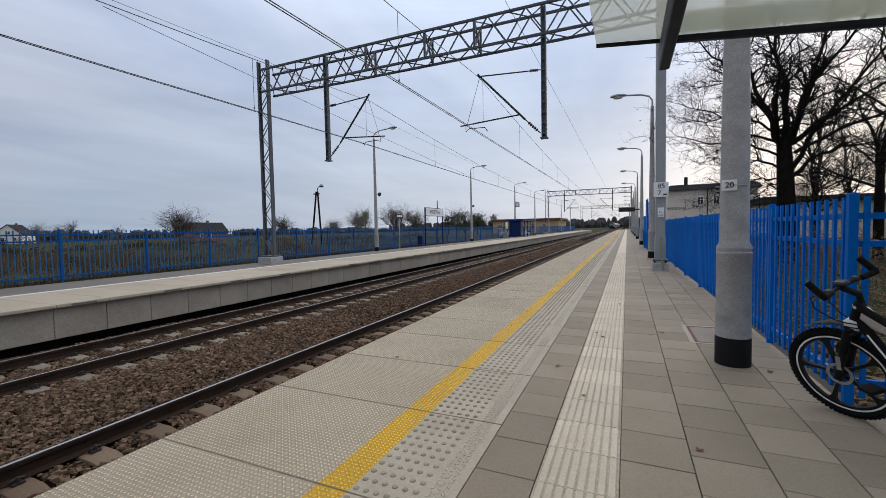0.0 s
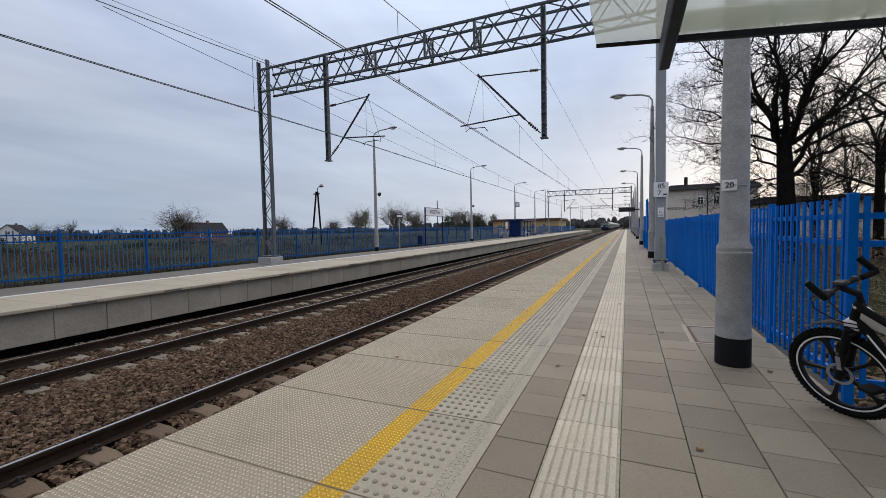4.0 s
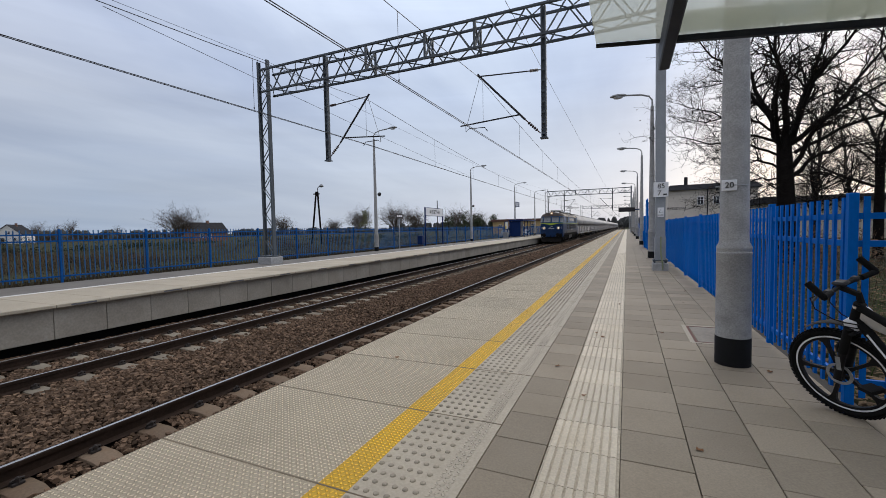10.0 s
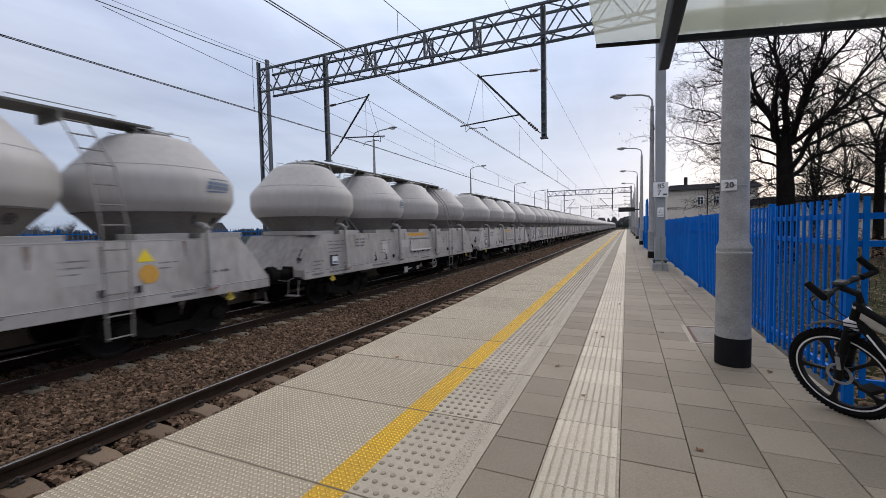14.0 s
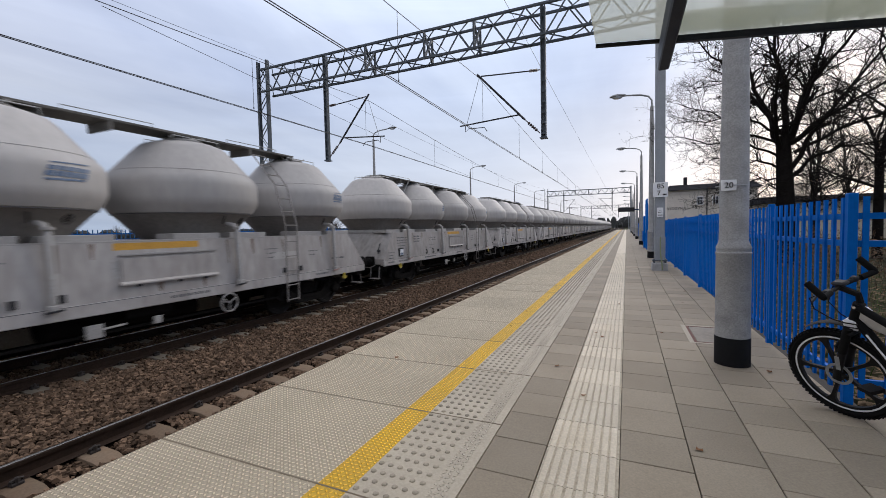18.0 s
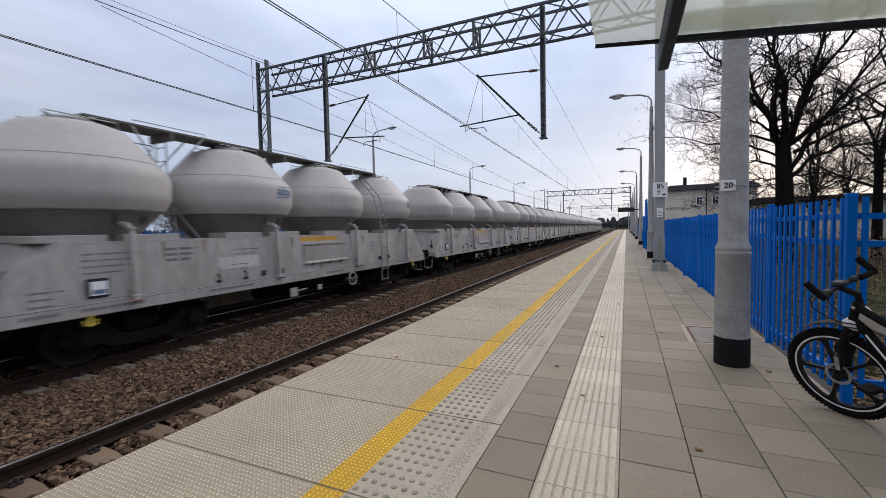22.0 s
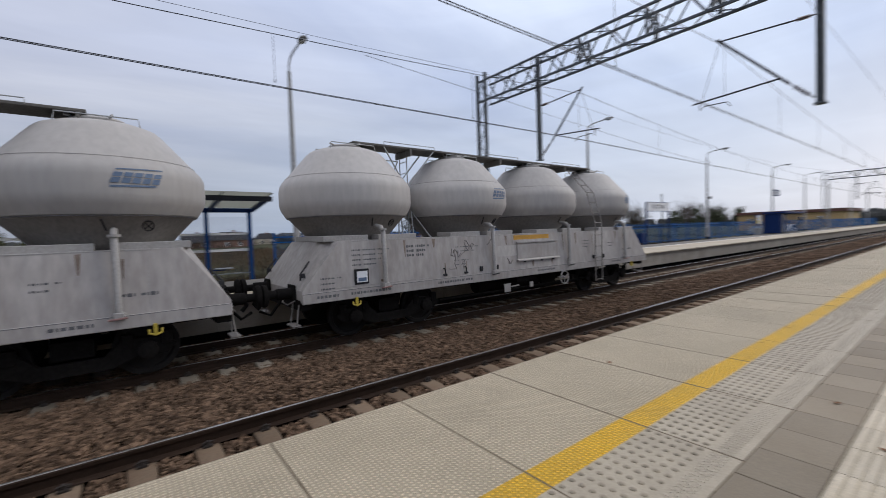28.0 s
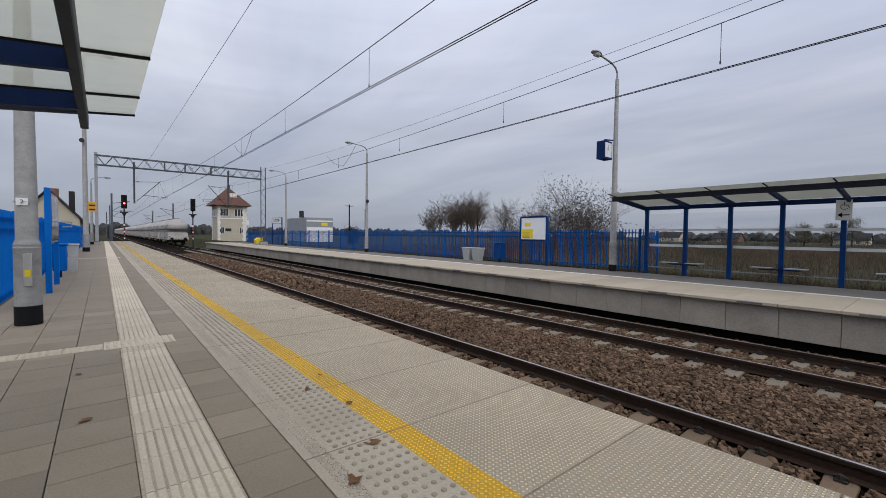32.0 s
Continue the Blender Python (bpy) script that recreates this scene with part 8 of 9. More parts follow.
    for x, y, s in ((-158, 63, .75), (-168, 72, .7), (-170, 76.4, .85), (-150, 80, .6), (-58, -61, 1.2), (-62, -77, 1.15), (-57, -66, 1.0), (-63, -65, 1.05), (-55, -72, .9), (-66, -60, 1.1), (-64, -82, .8), (-70, -55, .9), (-75, -46, .8), (-59, -64, 1.15), (-61, -70, 1.2), (-65, -73, 1.1), (-64, -68, 1.25), (-150, 30, .45), (-170, -40, .6), (-190, -34, .9), (-192, -38, .8),
                    (-165, 12, .45), (-160, 45, .5), (-150, -62, .6), (-195, -3.5, 1.25), (-198, -8, 1.1), (-192, -6, 1.05), (-200, -60, .8)):
        copy_thing(bt, pose(x, y, -1, 0, 0, rnd.uniform(0, 360)) @ Matrix.Diagonal((s, s, s * 1.15, 1)))
    # tall sparse shrubs with leaves close behind the far fence
    for x, y, h, sd in ((-18.9, -12.3, 5.3, 31), (-18.8, -11.4, 4.4, 32), (-19.6, -14.2, 4.6, 33), (-20.5, -16.5, 4.2, 34), (-21, -18.8, 3.6, 36)):
        w, t, tips = branchy(sd, h, h * .55, 3, 12, .006, up=1.3, kids=(6, 8, 6), trunk_frac=.06, thick=.007)
        sb = thing("shrub", "tall sparse shrub with thin stems and small leaves", "shrub", "shrubs by the fence", at=pose(x, y, -.6))
        part("trunk", w, M["twig"], sb, smooth=True)
        part("crown", t, M["twig"], sb)
        part("foliage", leaf_cards(rnd, tips, 1700 if sd in (31, 32) else 700, .055, .10), M["bush"], sb)
    # dark evergreens and far clumps: many small leaf clumps
    for x, y, h, wd in ((-64, 150, 7.5, 5), (-58, 152, 8.2, 6), (-52, 150, 7.8, 6), (-47, 153, 7.2, 5), (-43.0, -84, 3.6, 3.0), (-103, 150, 10.5, 6.5), (-180, -19, 8.2, 6.5), (-182, -24, 7.0, 5), (-178, -30, 6.8, 4)):
        ev = thing("leafy_tree", "dark leafy tree in the distance", "tree", "distant trees", at=pose(x, y, -1))
        g = Geo()
        g.tube([(0, 0, -.3), (0, 0, h * .7)], .22, 6, r2=.08)
        part("trunk", g, M["bark"], ev)
        cs = []
        for i in range(26):
            a, u = rnd.uniform(0, 6.28), rnd.random()
            rr = wd * .5 * math.sqrt(rnd.random()) * (1 - .55 * u)
            cs.append((rr * math.cos(a), rr * math.sin(a), h * (.25 + .72 * u)))
        part("crown", leaf_cards(rnd, cs, 1500, .22, .55), M["paleleaf"] if x < -100 else M["bush"], ev)


build_trees()


def build_weeds():
    """Dry grass and weeds on both verges: upright blades in tufts."""
    rnd = np.random.RandomState(3)
    def blades(name, n, x0, x1, y0, y1, z, h, label, mat, wide=1.0):
        x = x0 + (x1 - x0) * rnd.rand(n)
        y = y0 + (y1 - y0) * rnd.rand(n)
        a = rnd.rand(n) * 6.28
        hh = h * (.35 + .9 * rnd.rand(n) ** 1.5)
        w = (.004 + .007 * rnd.rand(n)) * wide
        lx, ly = (rnd.rand(n) - .5) * .7 * hh, (rnd.rand(n) - .5) * .7 * hh
        zz = z(x) if callable(z) else np.full(n, z)
        P = np.stack([np.stack([x - w * np.cos(a), y - w * np.sin(a), zz - .05], -1), np.stack([x + w * np.cos(a), y + w * np.sin(a), zz - .05], -1),
                      np.stack([x + lx, y + ly, zz + hh], -1)], 1).reshape(-1, 3)
        me = bpy.data.meshes.new(name)
        me.from_pydata(P.tolist(), [], np.arange(3 * n).reshape(-1, 3).tolist())
        me.materials.append(mat)
        tagged(new(name, me), label, "weeds", kind="stuff")
    zfun = lambda x: np.interp(x, [-24, -18.2, -16.9], [-.75, -.55, -.15])
    blades("dry_weeds", 60000, -24, -16.6, -30, 45, zfun, .38, "dry brown weeds and grass behind the far platform", M["weeds"])
    blades("meadow_grass", 60000, -75, -24, -70, 110, -.85, .5, "rough dry meadow grass with weeds", M["weeds"])
    blades("dry_reeds", 42000, -100, -30, -62, 26, -.9, .75, "brown dry reeds across the rough field", M["reed"], 3.0)
    blades("verge_weeds", 7000, 2.6, 9, 4, 40, -.13, .3, "dry leaves and grass behind the near fence", M["weeds"])
    # fallen leaves lying flat on the earth behind the near fence
    n = 26000
    x, y, a = 1.75 + 7.5 * rnd.rand(n) ** 1.3, 7.5 + 7 * np.abs(rnd.randn(n)) * np.where(rnd.rand(n) < .45, -.55, 1.0), rnd.rand(n) * 6.28
    r = .018 + .030 * rnd.rand(n)
    zz = np.interp(x, [1.7, 2.6, 6, 20], [-.9, -.12, -.1, -.3])
    zz = np.maximum(zz, -.16) + .012 + .03 * rnd.rand(n)
    P = []
    for k in range(4):
        t = a + k * 1.571
        q = r * (1.0 if k % 2 else .62)
        P.append(np.stack([x + q * np.cos(t), y + q * np.sin(t), zz + .018 * rnd.rand(n)], -1))
    me = bpy.data.meshes.new("leaf_litter")
    me.from_pydata(np.stack(P, 1).reshape(-1, 3).tolist(), [], np.arange(4 * n).reshape(-1, 4).tolist())
    me.materials.append(M["litter"])
    tagged(new("leaf_litter", me), "brown fallen leaves on the earth behind the near fence", "leaves", kind="stuff")
    blades("green_tufts", 5000, 1.8, 7, 2, 16, -.13, .16, "short green grass tufts among the leaves", M["tuft"])


build_weeds()


# ---- buildings ----
def window(parent, x, y, z, w, h, ax, mat=None):
    """Casement with frame and sill; ax: the axis along the wall ('x' or 'y'), facing -y for 'x', +x for 'y'."""
    wd = thing("window", "", "")
    for k in list(wd.keys()):
        del wd[k]
    wd.parent = parent
    wd.matrix_basis = pose(x, y, z, 0, 0, 0 if ax == "x" else 90)
    g = Geo()
    g.box(-w / 2, w / 2, -.03, .02, 0, h)
    part("pane", g, M["pane"], wd)
    g = Geo()
    for a in ((-w / 2 - .06, -w / 2 + .04), (w / 2 - .04, w / 2 + .06), (-.03, .03)):
        g.box(a[0], a[1], -.06, .02, -.03, h + .03)
    for a in ((-.06, .03), (h - .03, h + .06), (h * .6, h * .6 + .05)):
        g.box(-w / 2, w / 2, -.058, .02, a[0], a[1])
    part("frame", g, M["white"], wd)
    g = Geo()
    g.cham(-w / 2 - .12, w / 2 + .12, -.14, .02, -.16, -.07, .01)
    part("sill", g, M["render"], wd)


def house(label, x0, x1, y0, y1, z0, eave, ridge, wall, roof, axis, wins, group="buildings", over=.4, hip=0):
    hs = thing("house", label, "house", group)
    g = Geo()
    if axis == "x":      # ridge along x: gables on the x ends
        ym = (y0 + y1) / 2
        pr = [(y0, z0), (y1, z0), (y1, eave), (ym, ridge - .1), (y0, eave)]
        g.prism(pr, x0, x1, axis="x")
    else:
        xm = (x0 + x1) / 2
        pr = [(x0, z0), (x1, z0), (x1, eave), (xm, ridge - .1), (x0, eave)]
        g.prism(pr, y0, y1, axis="y")
    if hip:              # walls end at the eaves, the ridge is shorter than the house
        g = Geo()
        g.box(x0, x1, y0, y1, z0, eave)
    part("wall", g, wall, hs, smooth=False)
    for s in (-1, 1):
        g = Geo()
        if hip:
            xa, xo = (x0 - over, x1 + over)[::s]
            xm, ya, yb = (x0 + x1) / 2, y0 - over, y1 + over
            g.add([(xa, ya, eave), (xa, yb, eave), (xm, yb - hip, ridge), (xm, ya + hip, ridge)], [(0, 1, 2, 3)[::-s]])
            yc, yr = (ya, ya + hip) if s < 0 else (yb, yb - hip)
            g.add([(x0 - over, yc, eave), (x1 + over, yc, eave), (xm, yr, ridge)], [(0, 1, 2)[::-s]])
            part("roof_slope", g, roof, hs, smooth=False)
            continue
        if axis == "x":
            ya = y0 - over if s < 0 else y1 + over
            e = eave - (ridge - eave) * over / ((y1 - y0) / 2)
            v = [(x0 - over, ya, e), (x1 + over, ya, e), (x1 + over, (y0 + y1) / 2, ridge), (x0 - over, (y0 + y1) / 2, ridge)]
        else:
            xa = x0 - over if s < 0 else x1 + over
            e = eave - (ridge - eave) * over / ((x1 - x0) / 2)
            v = [(xa, y0 - over, e), (xa, y1 + over, e), ((x0 + x1) / 2, y1 + over, ridge), ((x0 + x1) / 2, y0 - over, ridge)]
        v += [(a, b, c + .18) for a, b, c in v]
        g.add(v, [(0, 1, 2, 3), (7, 6, 5, 4), (0, 4, 5, 1), (1, 5, 6, 2), (2, 6, 7, 3), (3, 7, 4, 0)])
        part("roof_slope", g, roof, hs, smooth=False)
    g = Geo()
    g.cham((x0 + x1) / 2 - .35, (x0 + x1) / 2 + .35, (y0 + y1) / 2 + .4, (y0 + y1) / 2 + 1.1, eave, ridge + .8, .03)
    part("chimney", g, M["brick"], hs)
    for x, y, z, w, h, ax in wins:
        window(hs, x, y, z, w, h, ax)
    return hs


def build_buildings():
    # station house beyond the near fence, end wall towards the camera
    HX = 14.6
    st = thing("station_house", "weathered cream two-storey station house with a dark flat roof", "building", "buildings")
    g = Geo()
    g.box(4.9, HX, 62, 84, -.6, 5.75)
    part("wall", g, M["render"], st, "stained cream rendered walls", smooth=False)
    g = Geo()
    g.add([(4.5, 61.5, 5.75), (HX + .5, 61.5, 5.75), (HX + .5, 84.5, 5.75), (4.5, 84.5, 5.75), (5.2, 62.2, 6.45), (HX - .2, 62.2, 6.45), (HX - .2, 83.8, 6.45), (5.2, 83.8, 6.45)],
          [(0, 3, 2, 1), (4, 5, 6, 7), (0, 1, 5, 4), (1, 2, 6, 5), (2, 3, 7, 6), (3, 0, 4, 7)])
    part("roof", g, M["roofslate"], st, smooth=False)
    g = Geo()
    for z in (5.2, 5.45):
        g.box(4.82, HX + .08, 61.92, 61.999, z, z + .12)
    part("cornice", g, M["render"], st, smooth=False)
    for x in (7.2, 12.9):
        g = Geo()
        g.cham(x - .2, x + .2, 64, 64.5, 6.2, 7.6, .03)
        part("chimney", g, M["roofslate"], st)
    g = Geo()
    g.tube([(9.35, 61.9, 5.7), (9.35, 61.9, 0)], .06, 6)
    part("downpipe", g, M["darkmetal"], st)
    for x in (8.6, 10.3, 13.0):
        window(st, x, 62, 3.85, .62, .95, "x")
    for y in (66, 70, 74, 78):
        window(st, 4.9, y, 3.6, .8, 1.2, "y")
    lettering("wall_name", "RYDZYNA", .48, M["ink"], st, pose(5.95, 61.97, 3.4, 90, 0, 0))
    hs = thing("goods_shed", "low pale rendered goods shed with a dark roof", "building", "buildings")
    g = Geo()
    g.box(12.6, 40, 51, 60, -.6, 3.25)
    part("wall", g, M["cream"], hs, smooth=False)
    g = Geo()
    g.box(12.2, 40.5, 50.4, 60.6, 3.25, 3.85)
    part("roof", g, M["roofslate"], hs, smooth=False)
    # houses across the meadow
    wh = house("white house with a dark gabled roof across the meadow", -234, -224, 76.5, 86.5, -1.5, 3.6, 7.8, M["plaster"], M["roofslate"], "x", [(-223.97, 81.7, 3.6, 1.6, 1.2, "y"), (-223.97, 79.6, .6, 1.3, 1.3, "y"), (-223.97, 83.8, .6, 1.3, 1.3, "y")])
    wh.matrix_basis = pose(-228.9, 84.2, -.3, 0, 0, -48) @ Matrix.Scale(.88, 4) @ pose(229, -81.5, 0) @ wh.matrix_basis
    house("brick house with a brown roof behind the willow", -125.5, -120, 84.6, 96.0, -1.5, 2.0, 4.8, M["brick"], M["roofslate"], "y", [(-119.97, 87, .3, 1.2, 1.2, "y"), (-119.97, 89.5, .3, 1.2, 1.2, "y")])
    yb = thing("yellow_hall", "long low yellow building beyond the far platform", "building", "buildings")
    g = Geo()
    g.box(-46, -22, 150, 170, -1.5, 3.7)
    part("wall", g, material("ochre_render", (.46, .33, .16), .9), yb, smooth=False)
    g = Geo()
    g.box(-46.6, -21.4, 149.4, 170.6, 3.7, 4.5)
    part("roof", g, M["roofred"], yb, smooth=False)
    for x in (-43, -39, -35, -31, -27):
        window(yb, x, 150, 1.2, 1.2, 1.3, "x")
    # houses seen through the far shelter
    # houses past the field: bearing fitted to the camera's view, distance, width, depth, eave, ridge
    for slope, far, w, d, e, r, wall, roof, hip in ((.185, 178, 13, 10, 1.7, 4.9, "brick", "roofslate", 3.0), (.116, 190, 9, 9, 1.2, 4.6, "brick", "roofslate", 0), (.142, 214, 10, 8, 1.9, 4.4, "cream", "roofslate", 0),
                                                    (.022, 205, 10, 8, 1.1, 3.4, "brick", "roofred", 0), (-.012, 216, 11, 8, 1.4, 3.9, "brick", "roofslate", 0), (-.105, 226, 10, 8, 1.2, 3.6, "cream", "roofslate", 0),
                                                    (-.29, 240, 11, 9, 1.3, 3.8, "brick", "roofslate", 0), (-.40, 243, 11, 9, 1.5, 4.2, "cream", "roofslate", 0), (.255, 232, 10, 8, 1.8, 4.8, "cream", "roofslate", 2.4)):
        x, y = -far, far * slope
        house("small suburban house with a dark pitched roof beyond the field" if roof != "roofred" else "low brick house with a red tiled roof beyond the field", x - d / 2, x + d / 2, y - w / 2, y + w / 2, -1.5, e, r, M[wall], M[roof], "y",
              [(x + d / 2 + .03, y - 2.5, -.4, 1.3, 1.2, "y"), (x + d / 2 + .03, y + 2.0, -.4, 1.3, 1.2, "y")], "houses beyond the field", hip=hip)
    ws = thing("white_store", "low white flat-roofed store beyond the field", "building", "buildings")
    g = Geo()
    g.box(-186, -180, 9.6, 16.6, -1.5, 1.7)
    part("wall", g, M["plaster"], ws, smooth=False)
    g = Geo()
    g.box(-186.2, -179.8, 9.4, 16.8, 1.7, 1.9)
    part("roof", g, M["palegrey"], ws, smooth=False)
    window(ws, -180, 14.6, -.1, 1.2, 1.0, "y")
    # signal box south of the far platform
    sb = thing("signal_box", "cream signal box with white corners and a hipped red roof", "building", "buildings")
    X0, X1, Ya, Yb, ze = -25.5, -19.9, -110.0, -104.0, 7.75
    g = Geo()
    g.box(X0, X1, Ya, Yb, -1.2, ze)
    part("wall", g, M["cream"], sb, smooth=False)
    g = Geo()
    xm, ym = (X0 + X1) / 2, (Ya + Yb) / 2
    g.add([(X0 - 1.3, Ya - 1.3, ze - .25), (X1 + 1.3, Ya - 1.3, ze - .25), (X1 + 1.3, Yb + 1.3, ze - .25), (X0 - 1.3, Yb + 1.3, ze - .25), (xm - .5, ym, 11.5), (xm + .5, ym, 11.5)],
          [(3, 2, 1, 0), (0, 1, 5, 4), (1, 2, 5), (2, 3, 4, 5), (3, 0, 4)])
    part("roof", g, M["roofred"], sb, "red tiled hipped roof", smooth=False)
    for x, y in ((X1, Yb), (X0, Yb), (X1, Ya)):
        for k in range(14):
            g = Geo()
            z = -1 + k * .62
            w = .55 if k % 2 else .4
            g.box(x - w, x + .04 if x == X1 else x + w, y - w, y + .04, z, z + .58)
            part("quoin", g, M["plaster"], sb, "pale painted corner block", smooth=False)
    g = Geo()
    g.cham(xm - .3, xm + .3, ym - .3, ym + .3, 10.8, 12.4, .03)
    part("chimney", g, M["brick"], sb)
    g = Geo()
    g.cham(X0 + 1.5, X0 + 2.9, Yb - 1.5, Yb - .8, 9.2, 10.4, .03)
    part("dormer", g, M["plaster"], sb)
    for x in (-21.2, -24.2):
        wd = thing("window", "", "")
        for k in list(wd.keys()):
            del wd[k]
        wd.parent = sb
        wd.matrix_basis = pose(x, Yb, 5.2, 0, 0, 180)
        g = Geo()
        g.box(-.85, .85, -.03, .02, 0, 1.5)
        part("pane", g, M["pane"], wd)
        g = Geo()
        for a in (-.9, -.3, .3, .84):
            g.box(a, a + .07, -.06, .02, -.05, 1.55)
        part("frame", g, M["white"], wd)
    for y in (-105.6, -107.4, -109.2):
        window(sb, X1, y, 5.1, 1.1, 1.5, "y")
    for z in (4.5, 7.45):
        g = Geo()
        g.box(X0 - .06, X1 + .06, Yb + .001, Yb + .06, z, z + .16)
        part("string_course", g, M["white"], sb, "white painted band", smooth=False)
    for x in (-20.7, -24.8):
        wd = thing("window", "", "")
        for k in list(wd.keys()):
            del wd[k]
        wd.parent = sb
        wd.matrix_basis = pose(x, Yb, 1.2, 0, 0, 180)
        g = Geo()
        g.box(-.45, .45, -.03, .02, 0, 1.3)
        part("pane", g, M["pane"], wd)
        g = Geo()
        for a in (-.5, -.03, .44):
            g.box(a, a + .06, -.06, .02, -.05, 1.35)
        part("frame", g, M["white"], wd)
    g = Geo()
    g.cham(X0 - .9, X0 - .2, Yb + .1, Yb + .16, 3.2, 4.3, .02)
    part("white_board", g, M["white"], sb, "white notice board on the corner")
    g = Geo()
    g.cham(-22.6, -21.4, Yb, Yb + .1, 1.7, 2.3, .02)
    part("name_plate", g, M["ink"], sb)
    gb = thing("depot_building", "low grey depot with a pale wall and a yellow sign", "building", "buildings")
    g = Geo()
    g.box(-50, -42.4, -125, -110, -1, 5.7)
    part("wall", g, M["palegrey"], gb, smooth=False)
    g = Geo()
    g.box(-49.9, -42.5, -109.995, -109.9, -1, 3.1)
    part("pale_plinth", g, M["white"], gb, smooth=False)
    g = Geo()
    g.box(-49.95, -42.45, -109.995, -109.88, 4.6, 5.0)
    part("pale_plinth", g, M["white"], gb, smooth=False)
    g = Geo()
    g.box(-48.4, -46.6, -109.99, -109.85, 3.5, 4.4)
    part("yellow_sign", g, M["yellowplate"], gb, smooth=False)
    g = Geo()
    g.cham(-44.4, -43.4, -118, -117, 5.9, 7.8, .03)
    part("chimney", g, M["darkmetal"], gb)
    # gabled house and shed past the near fence, south
    house("beige rendered house with a pitched roof behind the near fence", 2.0, 7.0, -78, -60, -.6, 2.6, 5.6, M["cream"], M["roofslate"], "y", [(5.2, -59.97, 1.0, 1.0, 1.2, "x")])
    cst = thing("chimney_stack", "dark square chimney stack", "chimney")
    g = Geo()
    g.cham(2.45, 2.95, -62, -61.4, 2.7, 5.7, .03)
    part("shaft", g, M["roofslate"], cst)


build_buildings()


# ---- signals, poles and distance ----
def build_signals():
    for x, y, lit in ((-2.4, -78.0, True), (-11.25, -78.0, False)):
        sg = thing("colour_light_signal", "black railway signal showing red on a striped post" if lit else "black railway signal head on a post", "railway signal", "railway signals")
        g = Geo()
        g.tube([(x, y, -1.2), (x, y, 6.6)], .09, 10)
        part("post", g, M["darkmetal"], sg)
        g = Geo()
        g.cham(x - .35, x + .35, y + .1, y + .3, 4.75, 6.75, .06)
        part("head", g, M["black"], sg)
        for k in range(4):
            g = Geo()
            g.lathe([(.14, 0), (.14, .12), (.12, .12)], 12, (x, y + .3, 5.05 + k * .46), axis="y")
            part("hood", g, M["black"], sg)
        if lit:
            g = Geo()
            g.lathe([(.12, 0), (.12, .03)], 14, (x, y + .425, 5.51), axis="y")
            part("red_lamp", g, M["redlight"], sg, "lit red lamp")
        g = Geo()
        g.cham(x - .5, x + .5, y - .3, y + .3, 4.1, 4.3, .02)
        g.lathe([(.1, 3.6), (.3, 4.1)], 10, (x, y, 0))
        part("platform_bracket", g, M["darkmetal"], sg)
        for k in range(5):
            g = Geo()
            g.tube([(x, y, .2 + k * .5), (x, y, .45 + k * .5)], .105, 10)
            part("white_band", g, M["white"] if k % 2 == 0 else M["redpart"], sg)
    ap = thing("twin_leg_lamp_pole", "dark twin-leg wooden pole with a round street lamp", "lamp post")
    g = Geo()
    g.tube([(-53.0, 60, -1), (-51.6, 60, 8.6)], .16, 8)
    part("leg", g, M["bark"], ap)
    g = Geo()
    g.tube([(-50.7, 60, -1), (-51.3, 60, 8.6)], .16, 8)
    part("leg", g, M["bark"], ap)
    g = Geo()
    g.bar((-52.2, 60, 8.2), (-50.9, 60, 8.2), .2, .2)
    part("crosspiece", g, M["bark"], ap)
    g = Geo()
    g.tube([(-51.4, 60, 8.5), (-51.2, 60, 9.3), (-50.6, 59.9, 9.6)], .06, 6)
    part("arm", g, M["darkmetal"], ap)
    g = Geo()
    g.lathe([(.08, .3), (.32, .1), (.42, -.1), (.3, -.25), (.1, -.3)], 12, (-50.3, 59.9, 9.6))
    part("lantern", g, M["lamphead"], ap)
    for x, y, h in ((-40, -80, 7.5), (-70, -128, 10), (-18, 150, 8), (-60, -62, 7.2)):
        p = thing("utility_pole", "wooden utility pole with a crossarm", "pole", "utility poles")
        g = Geo()
        g.tube([(x, y, -1), (x, y, h)], .13, 8)
        part("shaft", g, M["bark"], p)
        g = Geo()
        g.bar((x - .9, y, h - .3), (x + .9, y, h - .3), .1, .1)
        part("crossarm", g, M["bark"], p)
    for x, y, r in ((-1.2, -96, -1), (-13.0, -118, 1), (-1.4, -140, -1), (-12.6, -165, 1), (-1.0, -190, -1), (-15.5, -205, 1)):
        mt = thing("catenary_mast", "grey catenary mast with a bracket down the line", "mast", "catenary masts")
        g = Geo()
        g.cham(x - .14, x + .14, y - .14, y + .14, -1, 8.2, .02)
        part("shaft", g, M["mastgrey"], mt)
        g = Geo()
        g.tube([(x, y, 6.4), (x + r * 2.6, y, 6.9)], .05, 6)
        g.tube([(x, y, 5.0), (x + r * 2.6, y, 6.9)], .05, 6)
        g.tube([(x + r * 1.2, y, 5.2), (x + r * 3.2, y, 5.0)], .03, 6)
        part("bracket", g, M["mastgrey"], mt)
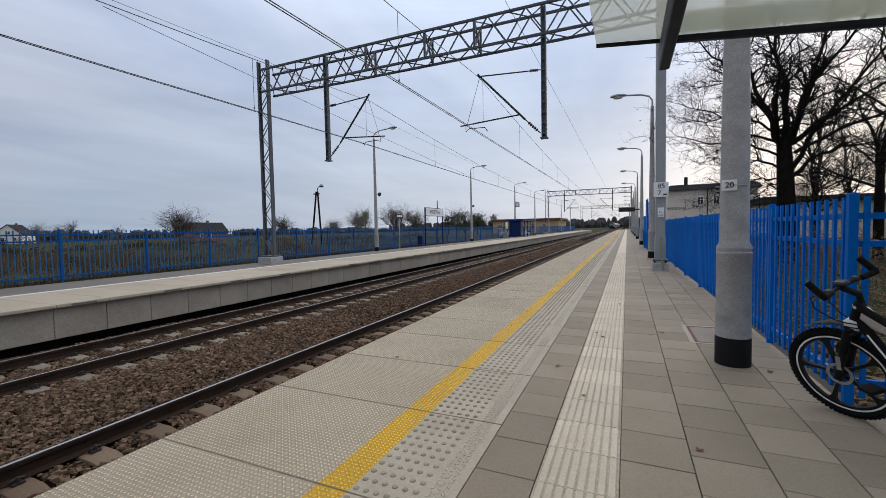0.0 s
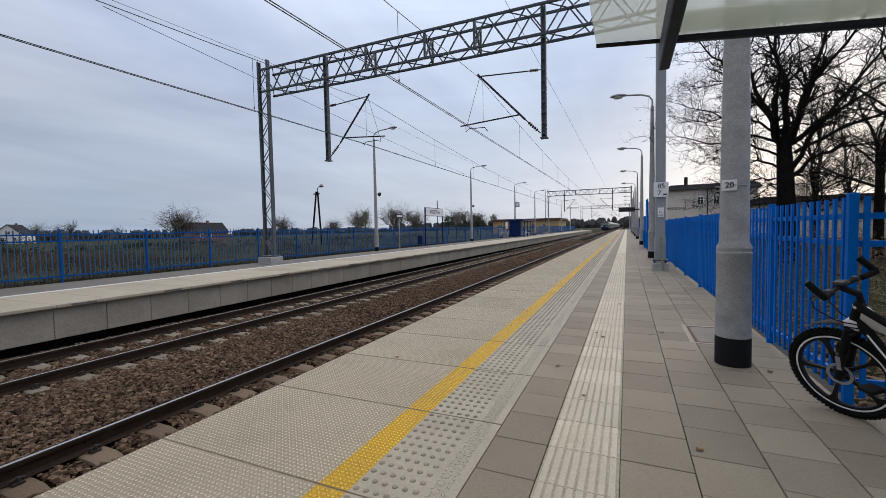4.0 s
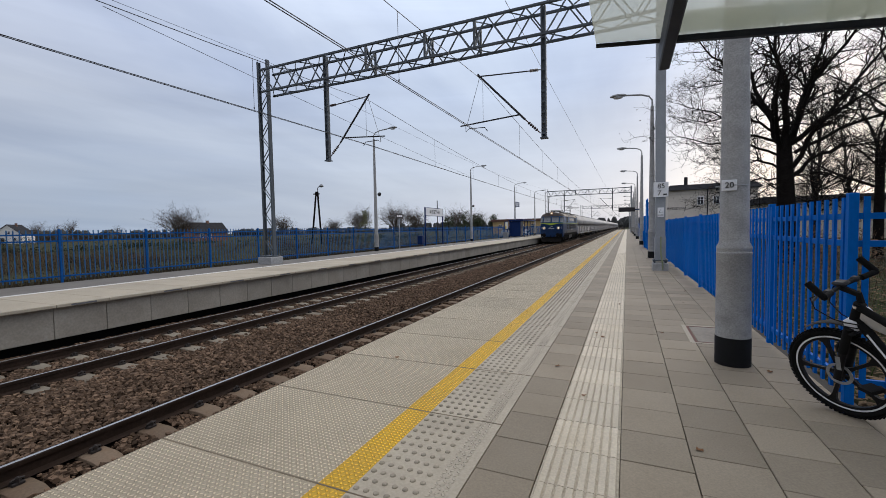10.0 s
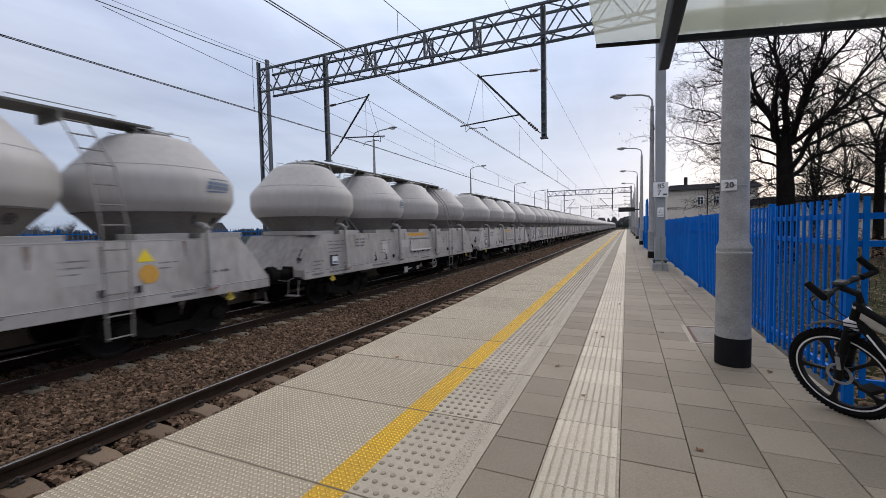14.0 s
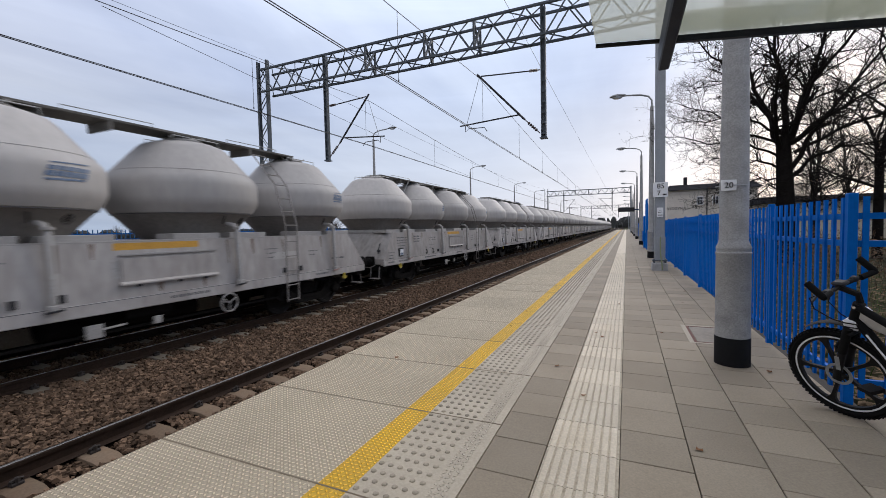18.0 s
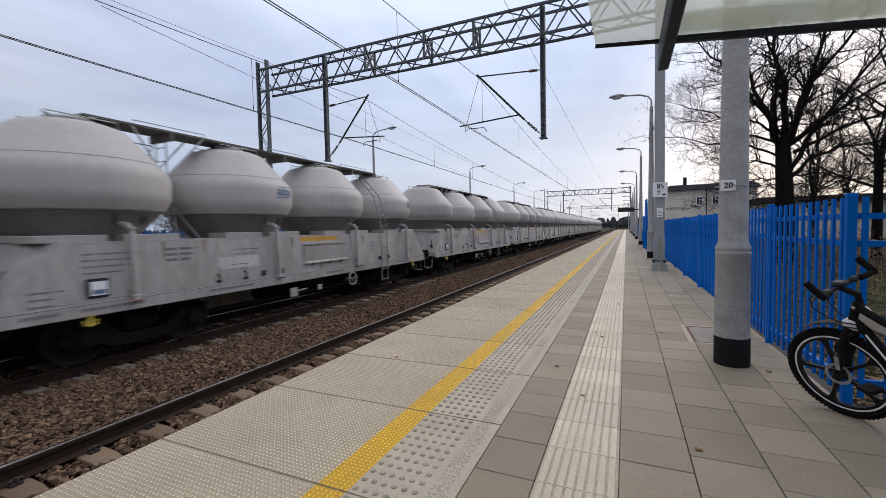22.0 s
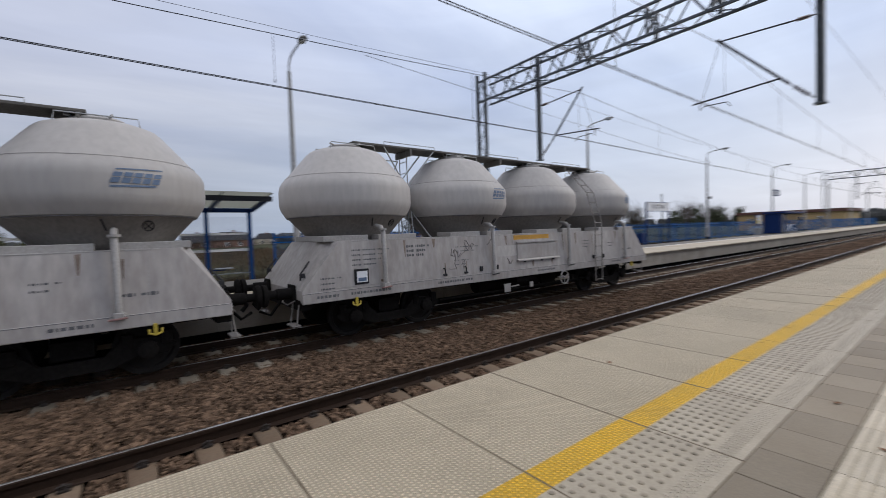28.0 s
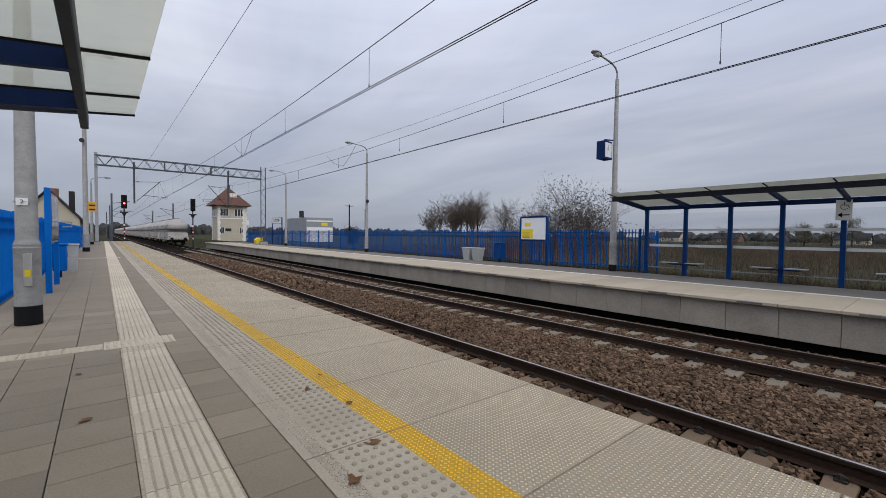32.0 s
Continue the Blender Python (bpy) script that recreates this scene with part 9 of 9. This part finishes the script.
    # parked cars by the far platform's north end
    for x, y, mt in ((-19.0, 84, "white"), (-19.5, 72, "palegrey")):
        c = thing("parked_car", "small pale parked car behind the fence", "car", "parked cars", at=pose(x, y, -.5))
        g = Geo()
        pr = [(-2.0, .3), (-1.98, .75), (-1.2, .85), (-.6, 1.38), (.8, 1.4), (1.4, .9), (2.0, .8), (2.02, .3)]
        g.prism(pr, -.8, .8, axis="x")
        part("body", g, M[mt], c, smooth=False)
        g = Geo()
        g.prism([(-1.1, .88), (-.6, 1.3), (.75, 1.32), (1.25, .92)], -.805, .805, axis="x")
        part("glazing", g, M["pane"], c, smooth=False)
        for yy in (-1.25, 1.25):
            for s in (-1, 1):
                g = Geo()
                g.lathe([(.31, 0), (.31, s * .2), (.2, s * .21)], 16, (s * .62, yy, .31), axis="x")
                part("wheel", g, M["tyre"], c)
    # bramble and leaf litter behind the near fence, dark trunks further in
    br = random.Random(52)
    for k in range(9):
        bx, by = 5.2 + (k % 3) * 3.4 + br.uniform(-.6, .6), 7.5 + (k // 3) * 7.5 + br.uniform(-2, 2)
        hd = thing("bramble_bush", "brown leafy bramble bush behind the near fence", "shrub", "shrubs by the fence", at=pose(bx, by, -.2))
        cs = [(br.uniform(-1.7, 1.7), br.uniform(-2.4, 2.4), abs(br.gauss(0, .5))) for i in range(70)]
        part("foliage", leaf_cards(br, cs, 1700, .055, .22), M["oakleaf"] if k % 2 else M["scrub"], hd)
        g = Geo()
        for i in range(16):
            a = br.uniform(0, 6.28)
            g.tube([(br.gauss(0, .6), br.gauss(0, .8), 0), (br.gauss(0, 1), br.gauss(0, 1.2), br.uniform(.6, 1.5))], .008, 3)
        part("cane", g, M["twig"], hd)["kind"] = "stuff"
    # low scrub clumps in the rough field
    fs = random.Random(63)
    kinds = []
    for k in range(3):
        sc = thing("scrub_clump", "low brown scrub clump in the rough field", "shrub", "field scrub", at=pose(-24 - 4 * k, -12 + 6 * k, -.85))
        cs = [(fs.gauss(0, .7), fs.gauss(0, .9), abs(fs.gauss(0, .4))) for i in range(40)]
        part("foliage", leaf_cards(fs, cs, 900, .06, .2), M["oakleaf"] if k == 1 else M["scrub"] if k else M["bush"], sc)
        kinds.append(sc)
    for k in range(44):
        copy_thing(kinds[k % 3], pose(fs.uniform(-70, -22), fs.uniform(-45, 75), -.9, 0, 0, fs.uniform(0, 360)) @ Matrix.Scale(fs.uniform(.6, 1.5), 4))
    # hedges and scrub across the field behind the far shelter
    hr = random.Random(41)
    for k in range(10):
        hx, hy = -118 - 9 * k + hr.uniform(-8, 8), -70 + 17 * k + hr.uniform(-6, 6)
        hd = thing("hedge", "dark brown overgrown hedge across the field", "hedge", "field hedges", at=pose(hx, hy, -1.2))
        cs = [(hr.gauss(0, .9), hr.uniform(-11, 11), hr.uniform(.2, 2.3)) for i in range(60)]
        part("foliage", leaf_cards(hr, cs, 1500, .17, .5), M["oakleaf"] if k % 3 == 0 else M["scrub"], hd)
    # green hedge rows and dark brambles in the meadow behind the far fence
    for k in range(7):
        hd = thing("hedge", "dark green overgrown hedge across the meadow", "hedge", "meadow hedges", at=pose(-92 + 3 * math.sin(k * 2.1) + 4 * k, 24 + 17 * k, -1.3))
        cs = [(hr.gauss(0, 1.2), hr.uniform(-9.5, 9.5), hr.uniform(.1, .95)) for i in range(60)]
        part("foliage", leaf_cards(hr, cs, 1500, .15, .35), M["meadowleaf"], hd)
    for k in range(16):
        by = 5 + 2.3 * k + hr.uniform(-1, 1)
        br = thing("bramble", "low dark leafless bramble clump behind the fence", "shrub", "brambles", at=pose(-19.2 - hr.uniform(0, 6.5), by, -.6))
        cs = [(hr.gauss(0, .5), hr.gauss(0, .8), hr.uniform(.05, .75)) for i in range(24)]
        part("foliage", leaf_cards(hr, cs, 650, .032, .22), M["bramble"], br)
        g = Geo()
        for i in range(40):
            x, y = hr.gauss(0, .5), hr.gauss(0, .8)
            g.tube([(x, y, -.2), (x + hr.uniform(-.1, .1), y + hr.uniform(-.1, .1), .45), (x + hr.uniform(-.3, .3), y + hr.uniform(-.3, .3), hr.uniform(.6, 1.1))], .008, 3, r2=.003, cap=False)
        part("stem_tangle", g, M["bramble"], br)["kind"] = "stuff"
    # low wooded horizon: long irregular ridges of scrub
    rnd = random.Random(15)
    for nm, pts, h in (("woods_west", [(-330 - 40 * math.sin(k), -500 + k * 50) for k in range(24)], 6), ("woods_north", [(-300 + k * 32, 560 + 25 * math.sin(k * 1.3)) for k in range(26)], 12),
                       ("woods_south", [(-420 + k * 36, -520 - 30 * math.sin(k)) for k in range(26)], 10)):
        g = Geo()
        for x, y in pts:
            for i in range(26):
                cx, cy = x + rnd.uniform(-28, 28), y + rnd.uniform(-22, 22)
                hh = h * rnd.uniform(.45, 1.05)
                w = rnd.uniform(2.5, 5.5)
                v = []
                for lev, (r, z) in enumerate(((.8, -1), (1.0, hh * .35), (.8, hh * .7), (.35, hh * .95))):
                    for k in range(6):
                        a = k * 1.047 + rnd.uniform(-.25, .25)
                        rr = w * r * rnd.uniform(.7, 1.2)
                        v.append((cx + rr * math.cos(a), cy + rr * math.sin(a), z + rnd.uniform(-.5, .5)))
                f = [(l * 6 + k, l * 6 + (k + 1) % 6, l * 6 + 6 + (k + 1) % 6, l * 6 + 6 + k) for l in range(3) for k in range(6)] + [tuple(range(18, 24))]
                g.add(v, f)
        ob = part(nm, g, M["haze"], smooth=False)
        tagged(ob, "low belt of distant grey-green woods on the horizon", "woods", kind="stuff")


build_signals()


# ---- what moves ----
def motions():
    times = [0.0, 0.1] + [float(k) for k in range(1, 32)] + [31.9, 32.0]
    walk(LOCO, [(t, pose(FAR_C, rear_of_loco(t) - 9.62, RAIL)) for t in times])
    for i, w in enumerate(WAGONS):
        walk(w, [(t, pose(FAR_C, rear_of_loco(t) + 14.04 * (i + .5), RAIL)) for t in times])


motions()
